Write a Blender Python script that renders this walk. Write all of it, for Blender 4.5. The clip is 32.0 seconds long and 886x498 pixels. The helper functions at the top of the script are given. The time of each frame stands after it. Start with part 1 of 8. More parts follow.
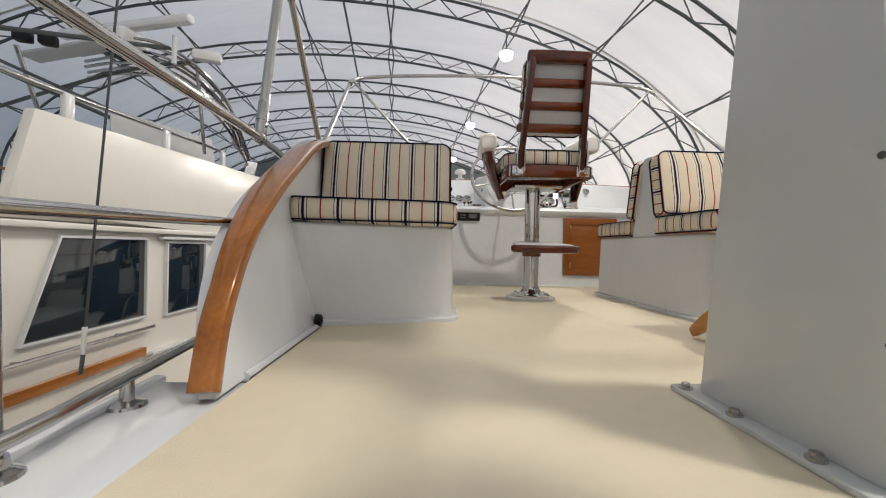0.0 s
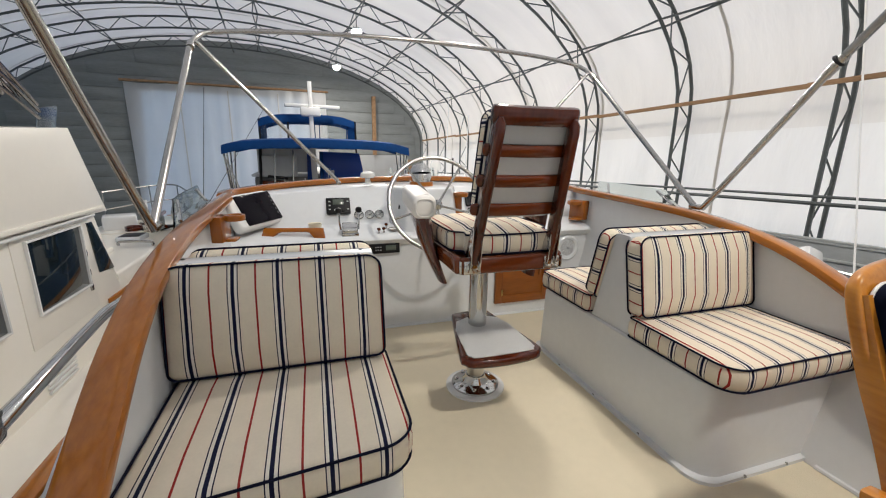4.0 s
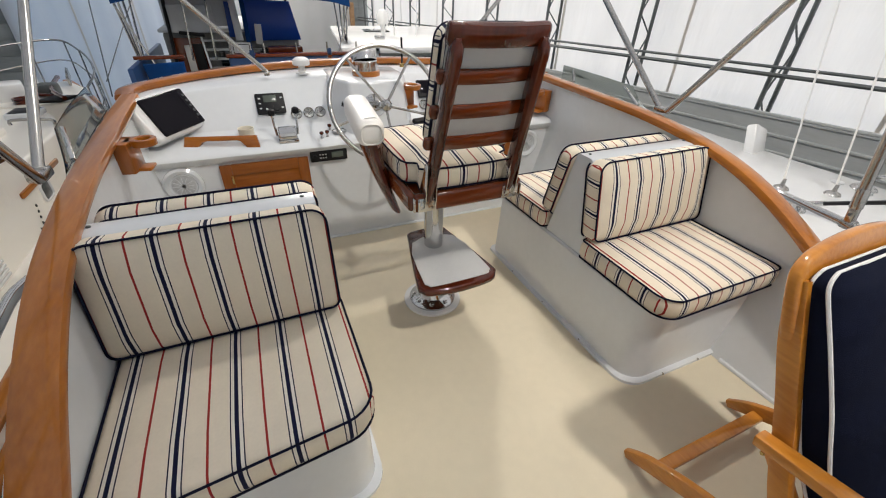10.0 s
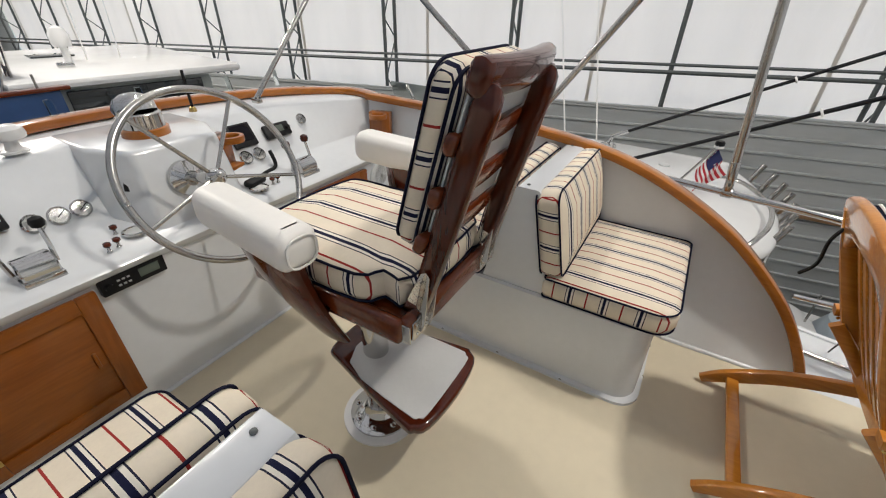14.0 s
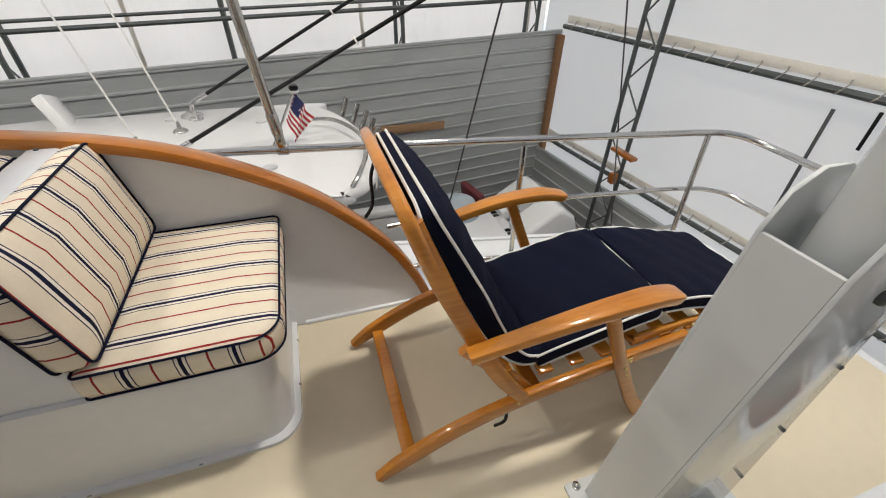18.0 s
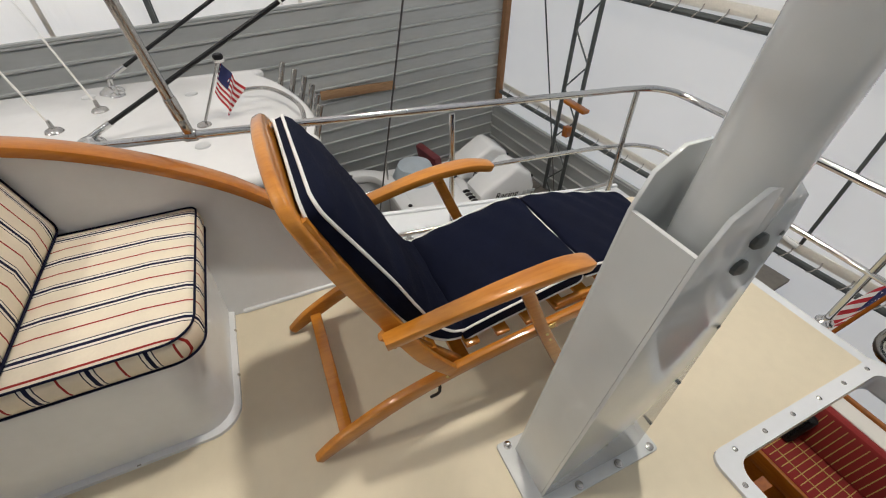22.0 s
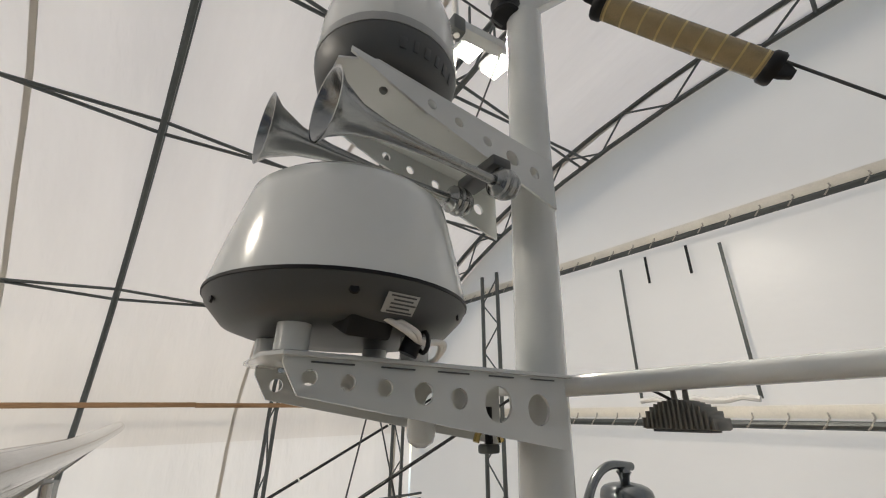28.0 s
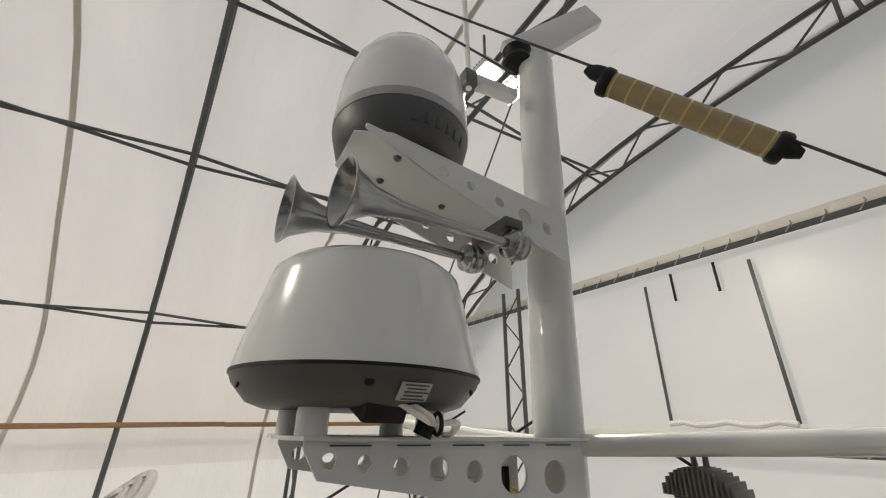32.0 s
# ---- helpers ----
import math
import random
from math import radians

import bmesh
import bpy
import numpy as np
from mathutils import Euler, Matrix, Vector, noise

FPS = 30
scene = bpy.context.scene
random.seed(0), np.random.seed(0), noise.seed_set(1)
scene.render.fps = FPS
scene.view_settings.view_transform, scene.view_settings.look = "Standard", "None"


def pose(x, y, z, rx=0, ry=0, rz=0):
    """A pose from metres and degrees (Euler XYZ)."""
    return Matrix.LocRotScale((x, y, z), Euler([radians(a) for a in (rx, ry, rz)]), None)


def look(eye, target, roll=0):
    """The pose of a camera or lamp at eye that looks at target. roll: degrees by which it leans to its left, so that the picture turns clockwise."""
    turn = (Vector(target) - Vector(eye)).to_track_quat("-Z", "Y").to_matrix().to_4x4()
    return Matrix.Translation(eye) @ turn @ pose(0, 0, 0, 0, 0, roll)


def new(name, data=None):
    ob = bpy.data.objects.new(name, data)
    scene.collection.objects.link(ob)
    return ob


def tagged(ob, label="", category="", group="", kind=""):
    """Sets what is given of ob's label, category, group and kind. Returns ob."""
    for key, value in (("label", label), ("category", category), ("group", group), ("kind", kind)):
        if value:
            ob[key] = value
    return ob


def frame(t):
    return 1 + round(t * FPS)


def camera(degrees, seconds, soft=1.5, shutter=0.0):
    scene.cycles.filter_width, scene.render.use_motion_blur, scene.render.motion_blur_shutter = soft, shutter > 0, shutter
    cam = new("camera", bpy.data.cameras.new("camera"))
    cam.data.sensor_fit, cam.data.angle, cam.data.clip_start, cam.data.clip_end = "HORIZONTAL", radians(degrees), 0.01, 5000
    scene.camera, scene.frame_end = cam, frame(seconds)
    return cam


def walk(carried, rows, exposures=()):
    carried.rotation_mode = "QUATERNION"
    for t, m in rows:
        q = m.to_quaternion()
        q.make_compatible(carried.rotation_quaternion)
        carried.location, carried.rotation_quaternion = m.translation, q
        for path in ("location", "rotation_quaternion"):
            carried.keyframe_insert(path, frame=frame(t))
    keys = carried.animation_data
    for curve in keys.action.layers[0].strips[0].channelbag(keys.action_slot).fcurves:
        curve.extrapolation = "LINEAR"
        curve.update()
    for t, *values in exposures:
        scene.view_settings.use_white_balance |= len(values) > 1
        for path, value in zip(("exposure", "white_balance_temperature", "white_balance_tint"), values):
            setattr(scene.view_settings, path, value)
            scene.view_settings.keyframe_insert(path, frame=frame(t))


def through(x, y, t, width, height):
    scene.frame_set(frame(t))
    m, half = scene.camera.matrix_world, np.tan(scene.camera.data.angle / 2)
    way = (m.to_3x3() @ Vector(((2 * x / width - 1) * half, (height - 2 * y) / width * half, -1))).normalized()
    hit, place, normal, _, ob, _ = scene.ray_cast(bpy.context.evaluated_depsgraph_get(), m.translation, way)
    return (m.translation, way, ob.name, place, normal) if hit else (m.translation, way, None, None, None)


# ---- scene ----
cam = camera(95.3, 32.0, soft=1.1)
PATH = [
    (0, (-0.063, 0.044, 0.315), (0.006, 2.042, 0.308), 1.2),
    (0.5, (-0.077, 0.114, 0.409), (-0.017, 2.113, 0.407), 1.1),
    (1, (0.013, 0.289, 0.582), (0.068, 2.285, 0.478), 1.6),
    (1.5, (0.007, 0.471, 0.777), (0.083, 2.466, 0.654), 1.3),
    (2, (-0.041, 0.536, 0.859), (0.048, 2.527, 0.69), 0.8),
    (2.5, (-0.131, 0.593, 0.95), (0.049, 2.577, 0.77), 1.2),
    (3, (-0.161, 0.653, 1.084), (0.135, 2.617, 0.851), 1.0),
    (3.5, (-0.151, 0.716, 1.216), (0.283, 2.64, 0.884), 1.1),
    (4, (-0.163, 0.841, 1.229), (0.426, 2.693, 0.755), 0.8),
    (4.5, (-0.235, 0.929, 1.436), (0.527, 2.665, 0.8), 0.7),
    (6.5, (-0.076, 0.935, 1.547), (0.827, 2.516, 0.719), 1.8),
    (7, (-0.178, 1.029, 1.494), (0.711, 2.622, 0.674), 2.0),
    (7.5, (-0.262, 1.116, 1.455), (0.581, 2.71, 0.59), 2.1),
    (8, (-0.274, 1.175, 1.435), (0.509, 2.764, 0.507), 2.0),
    (8.5, (-0.251, 1.185, 1.429), (0.476, 2.757, 0.428), 2.0),
    (9, (-0.168, 1.108, 1.446), (0.532, 2.665, 0.405), 2.0),
    (9.5, (-0.107, 1.038, 1.471), (0.578, 2.577, 0.392), 1.9),
    (10, (-0.088, 1.03, 1.47), (0.615, 2.551, 0.379), 2.0),
    (10.5, (-0.064, 1.143, 1.469), (0.655, 2.653, 0.372), 1.8),
    (11, (-0.127, 1.328, 1.492), (0.667, 2.797, 0.392), 2.0),
    (11.5, (-0.109, 1.472, 1.51), (0.773, 2.881, 0.397), 1.7),
    (12, (-0.077, 1.638, 1.432), (0.955, 2.971, 0.357), 2.1),
    (12.5, (-0.062, 1.744, 1.448), (1.079, 2.974, 0.358), 1.8),
    (13, (-0.117, 1.82, 1.477), (1.135, 2.934, 0.385), 2.0),
    (13.5, (-0.189, 1.881, 1.473), (1.168, 2.887, 0.402), 1.6),
    (14, (-0.2, 1.886, 1.467), (1.263, 2.754, 0.415), 1.1),
    (14.5, (-0.184, 1.864, 1.462), (1.373, 2.555, 0.414), 0.9),
    (15, (-0.134, 1.795, 1.443), (1.497, 2.299, 0.402), 0.4),
    (15.5, (-0.069, 1.735, 1.397), (1.603, 2.038, 0.342), 0.2),
    (17.5, (0.225, 1.501, 1.375), (1.806, 1.122, 0.211), -0.1),
    (18, (0.297, 1.536, 1.379), (1.819, 1.01, 0.193), 1.3),
    (18.5, (0.415, 1.469, 1.382), (1.89, 0.868, 0.173), 0.5),
    (19, (0.496, 1.353, 1.375), (1.926, 0.709, 0.134), -0.2),
    (19.5, (0.569, 1.335, 1.35), (1.957, 0.645, 0.086), 0.3),
    (20, (0.641, 1.293, 1.31), (1.992, 0.599, 0.009), -0.1),
    (20.5, (0.683, 1.282, 1.289), (2.001, 0.59, -0.047), 0.1),
    (21, (0.645, 1.287, 1.316), (1.948, 0.62, -0.047), 0.2),
    (21.5, (0.478, 1.328, 1.383), (1.789, 0.683, 0.017), 0.3),
    (22, (0.281, 1.362, 1.429), (1.637, 0.753, 0.091), 0.2),
    (22.5, (0.141, 1.401, 1.482), (1.57, 0.783, 0.226), 0.4),
    (23, (0.043, 1.404, 1.567), (1.558, 0.727, 0.451), 0.5),
    (23.5, (-0.038, 1.391, 1.653), (1.558, 0.591, 0.751), 0.7),
    (24, (-0.086, 1.395, 1.708), (1.559, 0.45, 1.075), 0.7),
    (24.5, (-0.139, 1.423, 1.788), (1.515, 0.355, 1.436), 0.4),
    (25, (-0.138, 1.421, 1.853), (1.506, 0.285, 1.775), 0.1),
    (25.5, (-0.147, 1.43, 1.97), (1.48, 0.276, 2.128), -0.1),
    (26, (-0.201, 1.468, 2.09), (1.404, 0.333, 2.456), 0.0),
    (26.5, (-0.232, 1.499, 2.164), (1.35, 0.401, 2.706), 0.2),
    (28.5, (-0.232, 1.479, 2.174), (1.321, 0.498, 2.964), 0.7),
    (29, (-0.204, 1.462, 2.163), (1.365, 0.508, 2.954), 1.0),
    (29.5, (-0.181, 1.458, 2.159), (1.396, 0.52, 2.954), 0.8),
    (30, (-0.174, 1.456, 2.152), (1.415, 0.537, 2.946), 0.8),
    (30.5, (-0.171, 1.444, 2.138), (1.422, 0.532, 2.932), 0.9),
    (31, (-0.226, 1.463, 2.173), (1.369, 0.553, 2.967), 1.0),
    (31.5, (-0.272, 1.499, 2.27), (1.32, 0.59, 3.069), 0.9),
    (32, (-0.305, 1.516, 2.284), (1.285, 0.617, 3.098), 1.0),
]
EXPOSURES = [(0, 0.02, 6550, 10), (4, -0.03, 6500, 10), (7, 0.02, 6450, 10), (10, 0.02, 6400, 10), (12, -0.08, 6400, 10), (14, -0.18, 6450, 10), (16, -0.16, 6550, 10), (19, -0.04, 6550, 10), (22, -0.1, 6600, 10), (24, -0.26, 6800, 10), (26, -0.22, 6850, 10), (29, -0.24, 7050, 10), (32, -0.26, 7100, 10)]
walk(cam, [(t, look(eye, target, roll)) for t, eye, target, roll in PATH], EXPOSURES)

# ---- light ----
SKY, SUN, LAMP = 0.235, 2.3, 135.0
world = bpy.data.worlds.new("sky")
scene.world = world
world.use_nodes = True
wn = world.node_tree.nodes
sky = wn.new("ShaderNodeTexSky")
sky.sky_type, sky.sun_disc = "NISHITA", False
sky.sun_elevation, sky.sun_rotation = radians(44), radians(115)
world.node_tree.links.new(sky.outputs[0], wn["Background"].inputs[0])
wn["Background"].inputs[1].default_value = SKY
sun = new("sun", bpy.data.lights.new("sun", "SUN"))
sun.data.energy, sun.data.angle, sun.data.color = SUN, radians(12), (1.0, 0.95, 0.88)
sun.matrix_world = look((11.8, -5.5, 12.6), (0, 0, 0))

# ---- materials ----
def mat(name, color, rough=0.5, metal=0.0, vary=0.12, scale=6.0, bump=0.0, bscale=60.0, coat=0.0, tint=None, spec=None, stretch=(1, 1, 1)):
    """A plain surface with a broad and a fine change of tone, and fine relief."""
    m = bpy.data.materials.new(name)
    m.use_nodes = True
    nt = m.node_tree
    b = nt.nodes["Principled BSDF"]
    tc = nt.nodes.new("ShaderNodeTexCoord")
    mp = nt.nodes.new("ShaderNodeMapping")
    mp.inputs["Scale"].default_value = stretch
    nt.links.new(tc.outputs["Object"], mp.inputs[0])
    n1, n2 = nt.nodes.new("ShaderNodeTexNoise"), nt.nodes.new("ShaderNodeTexNoise")
    n1.inputs["Scale"].default_value, n1.inputs["Detail"].default_value = scale, 4
    n2.inputs["Scale"].default_value, n2.inputs["Detail"].default_value = scale * 9, 3
    for n in (n1, n2):
        nt.links.new(mp.outputs[0], n.inputs["Vector"])
    add = nt.nodes.new("ShaderNodeMath")
    add.operation = "MULTIPLY_ADD"
    add.inputs[1].default_value = 0.6
    nt.links.new(n2.outputs[0], add.inputs[0])
    nt.links.new(n1.outputs[0], add.inputs[2])
    ramp = nt.nodes.new("ShaderNodeMapRange")
    ramp.inputs["From Min"].default_value, ramp.inputs["From Max"].default_value = 0.45, 1.15
    nt.links.new(add.outputs[0], ramp.inputs[0])
    mix = nt.nodes.new("ShaderNodeMix")
    mix.data_type = "RGBA"
    lo = tint or tuple(c * (1 - vary) for c in color)
    hi = tuple(min(1, c * (1 + vary * 0.6)) for c in color)
    mix.inputs[6].default_value, mix.inputs[7].default_value = (*lo, 1), (*hi, 1)
    nt.links.new(ramp.outputs[0], mix.inputs[0])
    nt.links.new(mix.outputs[2], b.inputs["Base Color"])
    rr = nt.nodes.new("ShaderNodeMapRange")
    rr.inputs["To Min"].default_value, rr.inputs["To Max"].default_value = max(0.02, rough * 0.8), min(1, rough * 1.2)
    nt.links.new(n1.outputs[0], rr.inputs[0])
    nt.links.new(rr.outputs[0], b.inputs["Roughness"])
    b.inputs["Metallic"].default_value = metal
    b.inputs["Coat Weight"].default_value = coat
    b.inputs["Coat Roughness"].default_value = 0.06
    if spec is not None:
        b.inputs["Specular IOR Level"].default_value = spec
    if bump:
        nb = nt.nodes.new("ShaderNodeTexNoise")
        nb.inputs["Scale"].default_value, nb.inputs["Detail"].default_value = bscale, 3
        nt.links.new(mp.outputs[0], nb.inputs["Vector"])
        bp = nt.nodes.new("ShaderNodeBump")
        bp.inputs["Strength"].default_value, bp.inputs["Distance"].default_value = bump, 0.01
        nt.links.new(nb.outputs[0], bp.inputs["Height"])
        nt.links.new(bp.outputs[0], b.inputs["Normal"])
    return m


def wood(name, light, dark, along="y", scale=9.0, coat=0.6, rough=0.3, stretch=None):
    """Varnished wood with long grain along one axis."""
    s = stretch or {"x": (0.12, 1, 1), "y": (1, 0.12, 1), "z": (1, 1, 0.12)}[along]
    m = mat(name, light, rough, 0, 0.2, scale, 0.04, 120, coat, dark, 0.12, stretch=s)
    return m


def striped(name, along_side=1, period=0.133, shift=0.2875, base=(0.80, 0.71, 0.57)):
    """Woven cream fabric with navy and red stripes, turned on the side strips."""
    m = mat(name, base, 0.9, 0, 0.07, 14, 0.35, 700, spec=0.2)
    nt = m.node_tree
    b = nt.nodes["Principled BSDF"]
    tc = nt.nodes.new("ShaderNodeTexCoord")
    sp, sn = nt.nodes.new("ShaderNodeSeparateXYZ"), nt.nodes.new("ShaderNodeSeparateXYZ")
    nt.links.new(tc.outputs["Object"], sp.inputs[0])
    nt.links.new(tc.outputs["Normal"], sn.inputs[0])

    def op(kind, a, bb):
        n = nt.nodes.new("ShaderNodeMath")
        n.operation = kind
        for i, v in enumerate((a, bb)):
            if isinstance(v, (int, float)):
                n.inputs[i].default_value = v
            else:
                nt.links.new(v, n.inputs[i])
        return n.outputs[0]
    side = op("GREATER_THAN", op("ABSOLUTE", sn.outputs[0], 0), 0.8)
    pick = nt.nodes.new("ShaderNodeMix")
    nt.links.new(side, pick.inputs[0])
    nt.links.new(sp.outputs[0], pick.inputs[2])
    nt.links.new(sp.outputs[along_side], pick.inputs[3])
    c = op("FRACT", op("ADD", op("DIVIDE", pick.outputs[0], period), 50 + shift), 0)
    ramp = nt.nodes.new("ShaderNodeValToRGB")
    ramp.color_ramp.interpolation = "CONSTANT"
    navy, red, dark = (0.008, 0.010, 0.036, 1), (0.33, 0.030, 0.024, 1), (0.018, 0.019, 0.04, 1)
    clear = (0, 0, 0, 0)
    pale = (0.80, 0.75, 0.66, 1)
    stops = [(0.0, clear), (0.166, dark), (0.189, pale), (0.247, navy), (0.328, pale), (0.386, dark), (0.409, clear), (0.766, red), (0.809, clear)]
    el = ramp.color_ramp.elements
    while len(el) < len(stops):
        el.new(0.5)
    for e, (p, col) in zip(el, stops):
        e.position, e.color = p, col
    nt.links.new(c, ramp.inputs[0])
    over = nt.nodes.new("ShaderNodeMix")
    over.data_type = "RGBA"
    src = b.inputs["Base Color"].links[0].from_socket
    nt.links.new(ramp.outputs[1], over.inputs[0])
    nt.links.new(src, over.inputs[6])
    nt.links.new(ramp.outputs[0], over.inputs[7])
    nt.links.new(over.outputs[2], b.inputs["Base Color"])
    return m


def membrane(name, color=(0.86, 0.85, 0.83), through=0.5):
    """Thin white sheeting that lets daylight through."""
    m = bpy.data.materials.new(name)
    m.use_nodes = True
    nt = m.node_tree
    nt.nodes.remove(nt.nodes["Principled BSDF"])
    out = nt.nodes["Material Output"]
    d, t, g = nt.nodes.new("ShaderNodeBsdfDiffuse"), nt.nodes.new("ShaderNodeBsdfTranslucent"), nt.nodes.new("ShaderNodeBsdfGlossy")
    tc = nt.nodes.new("ShaderNodeTexCoord")
    mp = nt.nodes.new("ShaderNodeMapping")
    mp.inputs["Scale"].default_value = (0.25, 1.0, 0.3)
    n = nt.nodes.new("ShaderNodeTexNoise")
    n.inputs["Scale"].default_value, n.inputs["Detail"].default_value = 1.6, 5
    nt.links.new(tc.outputs["Object"], mp.inputs[0])
    nt.links.new(mp.outputs[0], n.inputs["Vector"])
    mix = nt.nodes.new("ShaderNodeMix")
    mix.data_type = "RGBA"
    mix.inputs[6].default_value = (*[c * 0.80 for c in color], 1)
    mix.inputs[7].default_value = (*color, 1)
    nt.links.new(n.outputs[0], mix.inputs[0])
    bp = nt.nodes.new("ShaderNodeBump")
    bp.inputs["Strength"].default_value, bp.inputs["Distance"].default_value = 0.5, 0.14
    nt.links.new(n.outputs[0], bp.inputs["Height"])
    for s in (d, t):
        nt.links.new(mix.outputs[2], s.inputs["Color"])
        nt.links.new(bp.outputs[0], s.inputs["Normal"])
    nt.links.new(bp.outputs[0], g.inputs["Normal"])
    g.inputs["Roughness"].default_value = 0.35
    m1, m2 = nt.nodes.new("ShaderNodeMixShader"), nt.nodes.new("ShaderNodeMixShader")
    m1.inputs[0].default_value, m2.inputs[0].default_value = through, 0.04
    nt.links.new(d.outputs[0], m1.inputs[1])
    nt.links.new(t.outputs[0], m1.inputs[2])
    nt.links.new(m1.outputs[0], m2.inputs[1])
    nt.links.new(g.outputs[0], m2.inputs[2])
    nt.links.new(m2.outputs[0], out.inputs[0])
    return m


def glowing(name, color, strength):
    m = bpy.data.materials.new(name)
    m.use_nodes = True
    b = m.node_tree.nodes["Principled BSDF"]
    b.inputs["Base Color"].default_value = (*color, 1)
    b.inputs["Emission Color"].default_value = (*color, 1)
    b.inputs["Emission Strength"].default_value = strength
    return m


def clear(name, color=(0.9, 0.95, 0.95), rough=0.02, tint=0.0):
    m = bpy.data.materials.new(name)
    m.use_nodes = True
    b = m.node_tree.nodes["Principled BSDF"]
    b.inputs["Base Color"].default_value = (*color, 1)
    b.inputs["Roughness"].default_value = rough
    b.inputs["Transmission Weight"].default_value = 1.0
    b.inputs["IOR"].default_value = 1.1
    return m


GEL = mat("white gelcoat", (0.685, 0.705, 0.72), 0.22, 0, 0.05, 3, 0.02, 30, 0.4)
PAINT = mat("white mast paint", (0.56, 0.58, 0.575), 0.13, 0, 0.03, 3, 0.008, 60, 0.45)
NONSKID = mat("cream nonskid deck", (0.70, 0.62, 0.46), 0.62, 0, 0.06, 2.5, 0.35, 900)
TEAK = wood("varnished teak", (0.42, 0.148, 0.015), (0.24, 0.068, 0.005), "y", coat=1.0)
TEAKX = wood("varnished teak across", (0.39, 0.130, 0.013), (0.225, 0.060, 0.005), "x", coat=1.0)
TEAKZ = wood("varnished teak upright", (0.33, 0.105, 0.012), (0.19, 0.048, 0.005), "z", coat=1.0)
DECKTEAK = wood("deck chair teak", (0.55, 0.225, 0.030), (0.36, 0.118, 0.012), "y", coat=1.0)
MAHOG = wood("dark varnished mahogany", (0.090, 0.015, 0.0042), (0.034, 0.005, 0.002), "z", coat=0.9, rough=0.2)
MAHOGX = wood("red varnished mahogany", (0.155, 0.030, 0.006), (0.07, 0.012, 0.003), "x", coat=0.9, rough=0.2)
FABRIC = striped("striped canvas")
FABRICZ = striped("striped back canvas", 2)
SMOKED = clear("smoked acrylic", (0.72, 0.76, 0.74), 0.03)
PIPING = mat("navy piping", (0.006, 0.007, 0.022), 0.8, spec=0.15)
NAVY = mat("navy canvas", (0.0045, 0.0065, 0.019), 0.9, 0, 0.3, 5, 0.3, 500, spec=0.12)
WHITEPIPE = mat("white piping", (0.75, 0.74, 0.72), 0.7)
VINYL = mat("white vinyl", (0.80, 0.78, 0.74), 0.38, 0, 0.04, 5, 0.08, 220)
GREYVINYL = mat("grey vinyl back", (0.52, 0.53, 0.53), 0.5, 0, 0.06, 5, 0.08, 220)
CHROME = mat("polished steel", (0.58, 0.58, 0.57), 0.10, 1.0, 0.05, 5)
STEEL = mat("stainless tube", (0.46, 0.45, 0.43), 0.2, 1.0, 0.1, 7)
GALV = mat("galvanised steel", (0.095, 0.105, 0.104), 0.45, 0.35, 0.3, 3)
WIRE = mat("dark wire", (0.08, 0.08, 0.08), 0.45, 0.5)
CARBON = mat("black spar", (0.008, 0.008, 0.009), 0.3, 0, 0.1, 5, spec=0.3)
BLACK = mat("black plastic", (0.008, 0.008, 0.009), 0.45, 0, 0.2, 12, spec=0.25)
SCREEN = mat("black glass screen", (0.006, 0.005, 0.008), 0.08, 0, 0.1, 2, spec=0.15)
LCD = mat("grey display", (0.10, 0.12, 0.10), 0.2)
SIDING = mat("grey ribbed steel", (0.44, 0.455, 0.45), 0.42, 0.2, 0.12, 1.5, 0.03, 30, stretch=(0.3, 0.3, 2))
DARKSID = mat("weathered grey boards", (0.22, 0.235, 0.235), 0.7, 0, 0.25, 2, stretch=(0.3, 1, 2))
RAWWOOD = wood("raw timber", (0.38, 0.235, 0.135), (0.20, 0.12, 0.065), "y", coat=0, rough=0.8)
SHEET = membrane("roof sheeting", (0.89, 0.83, 0.75), 0.5)
WALLSHEET = membrane("wall sheeting", (0.95, 0.90, 0.83), 0.66)
TARP = membrane("white tarpaulin", (0.92, 0.92, 0.93), 0.6)
CREAM = mat("cream paint", (0.84, 0.80, 0.72), 0.3, 0, 0.03, 1.2, 0, 30, 0.3)
OFFWHITE = mat("white boat paint", (0.76, 0.76, 0.75), 0.25, 0, 0.04, 1.5, 0, 30, 0.3)
HORNS = mat("satin cast zinc", (0.30, 0.31, 0.31), 0.22, 0.9, 0.15, 8)
FLOODGREY = mat("warm grey cast housing", (0.15, 0.145, 0.13), 0.5, 0, 0.1, 6)
GLASSDARK = mat("dark window glass", (0.014, 0.022, 0.026), 0.05, 0, 0.5, 0.8, coat=0.5)
BLUE = mat("royal blue canvas", (0.003, 0.040, 0.155), 0.85, 0, 0.3, 2, 0.2, 200, spec=0.15)
# brighter copy of BLUE, with the light behind the curtains put in its colour
BLUECLOTH = membrane("backlit blue canvas", (0.004, 0.075, 0.42), 0.45)
BLUEHULL = mat("blue painted hull", (0.012, 0.055, 0.17), 0.3, 0, 0.15, 1.5)
RED = mat("red seat fabric", (0.26, 0.018, 0.016), 0.85, 0, 0.15, 8, 0.3, 400)
GOLD = mat("gold thread", (0.5, 0.34, 0.10), 0.6)
WATER = mat("dark water", (0.03, 0.045, 0.045), 0.08, 0, 0.2, 0.5, 0.4, 2.5)
DOCK = mat("grey dock planks", (0.21, 0.19, 0.165), 0.85, 0, 0.25, 2, 0.3, 60)
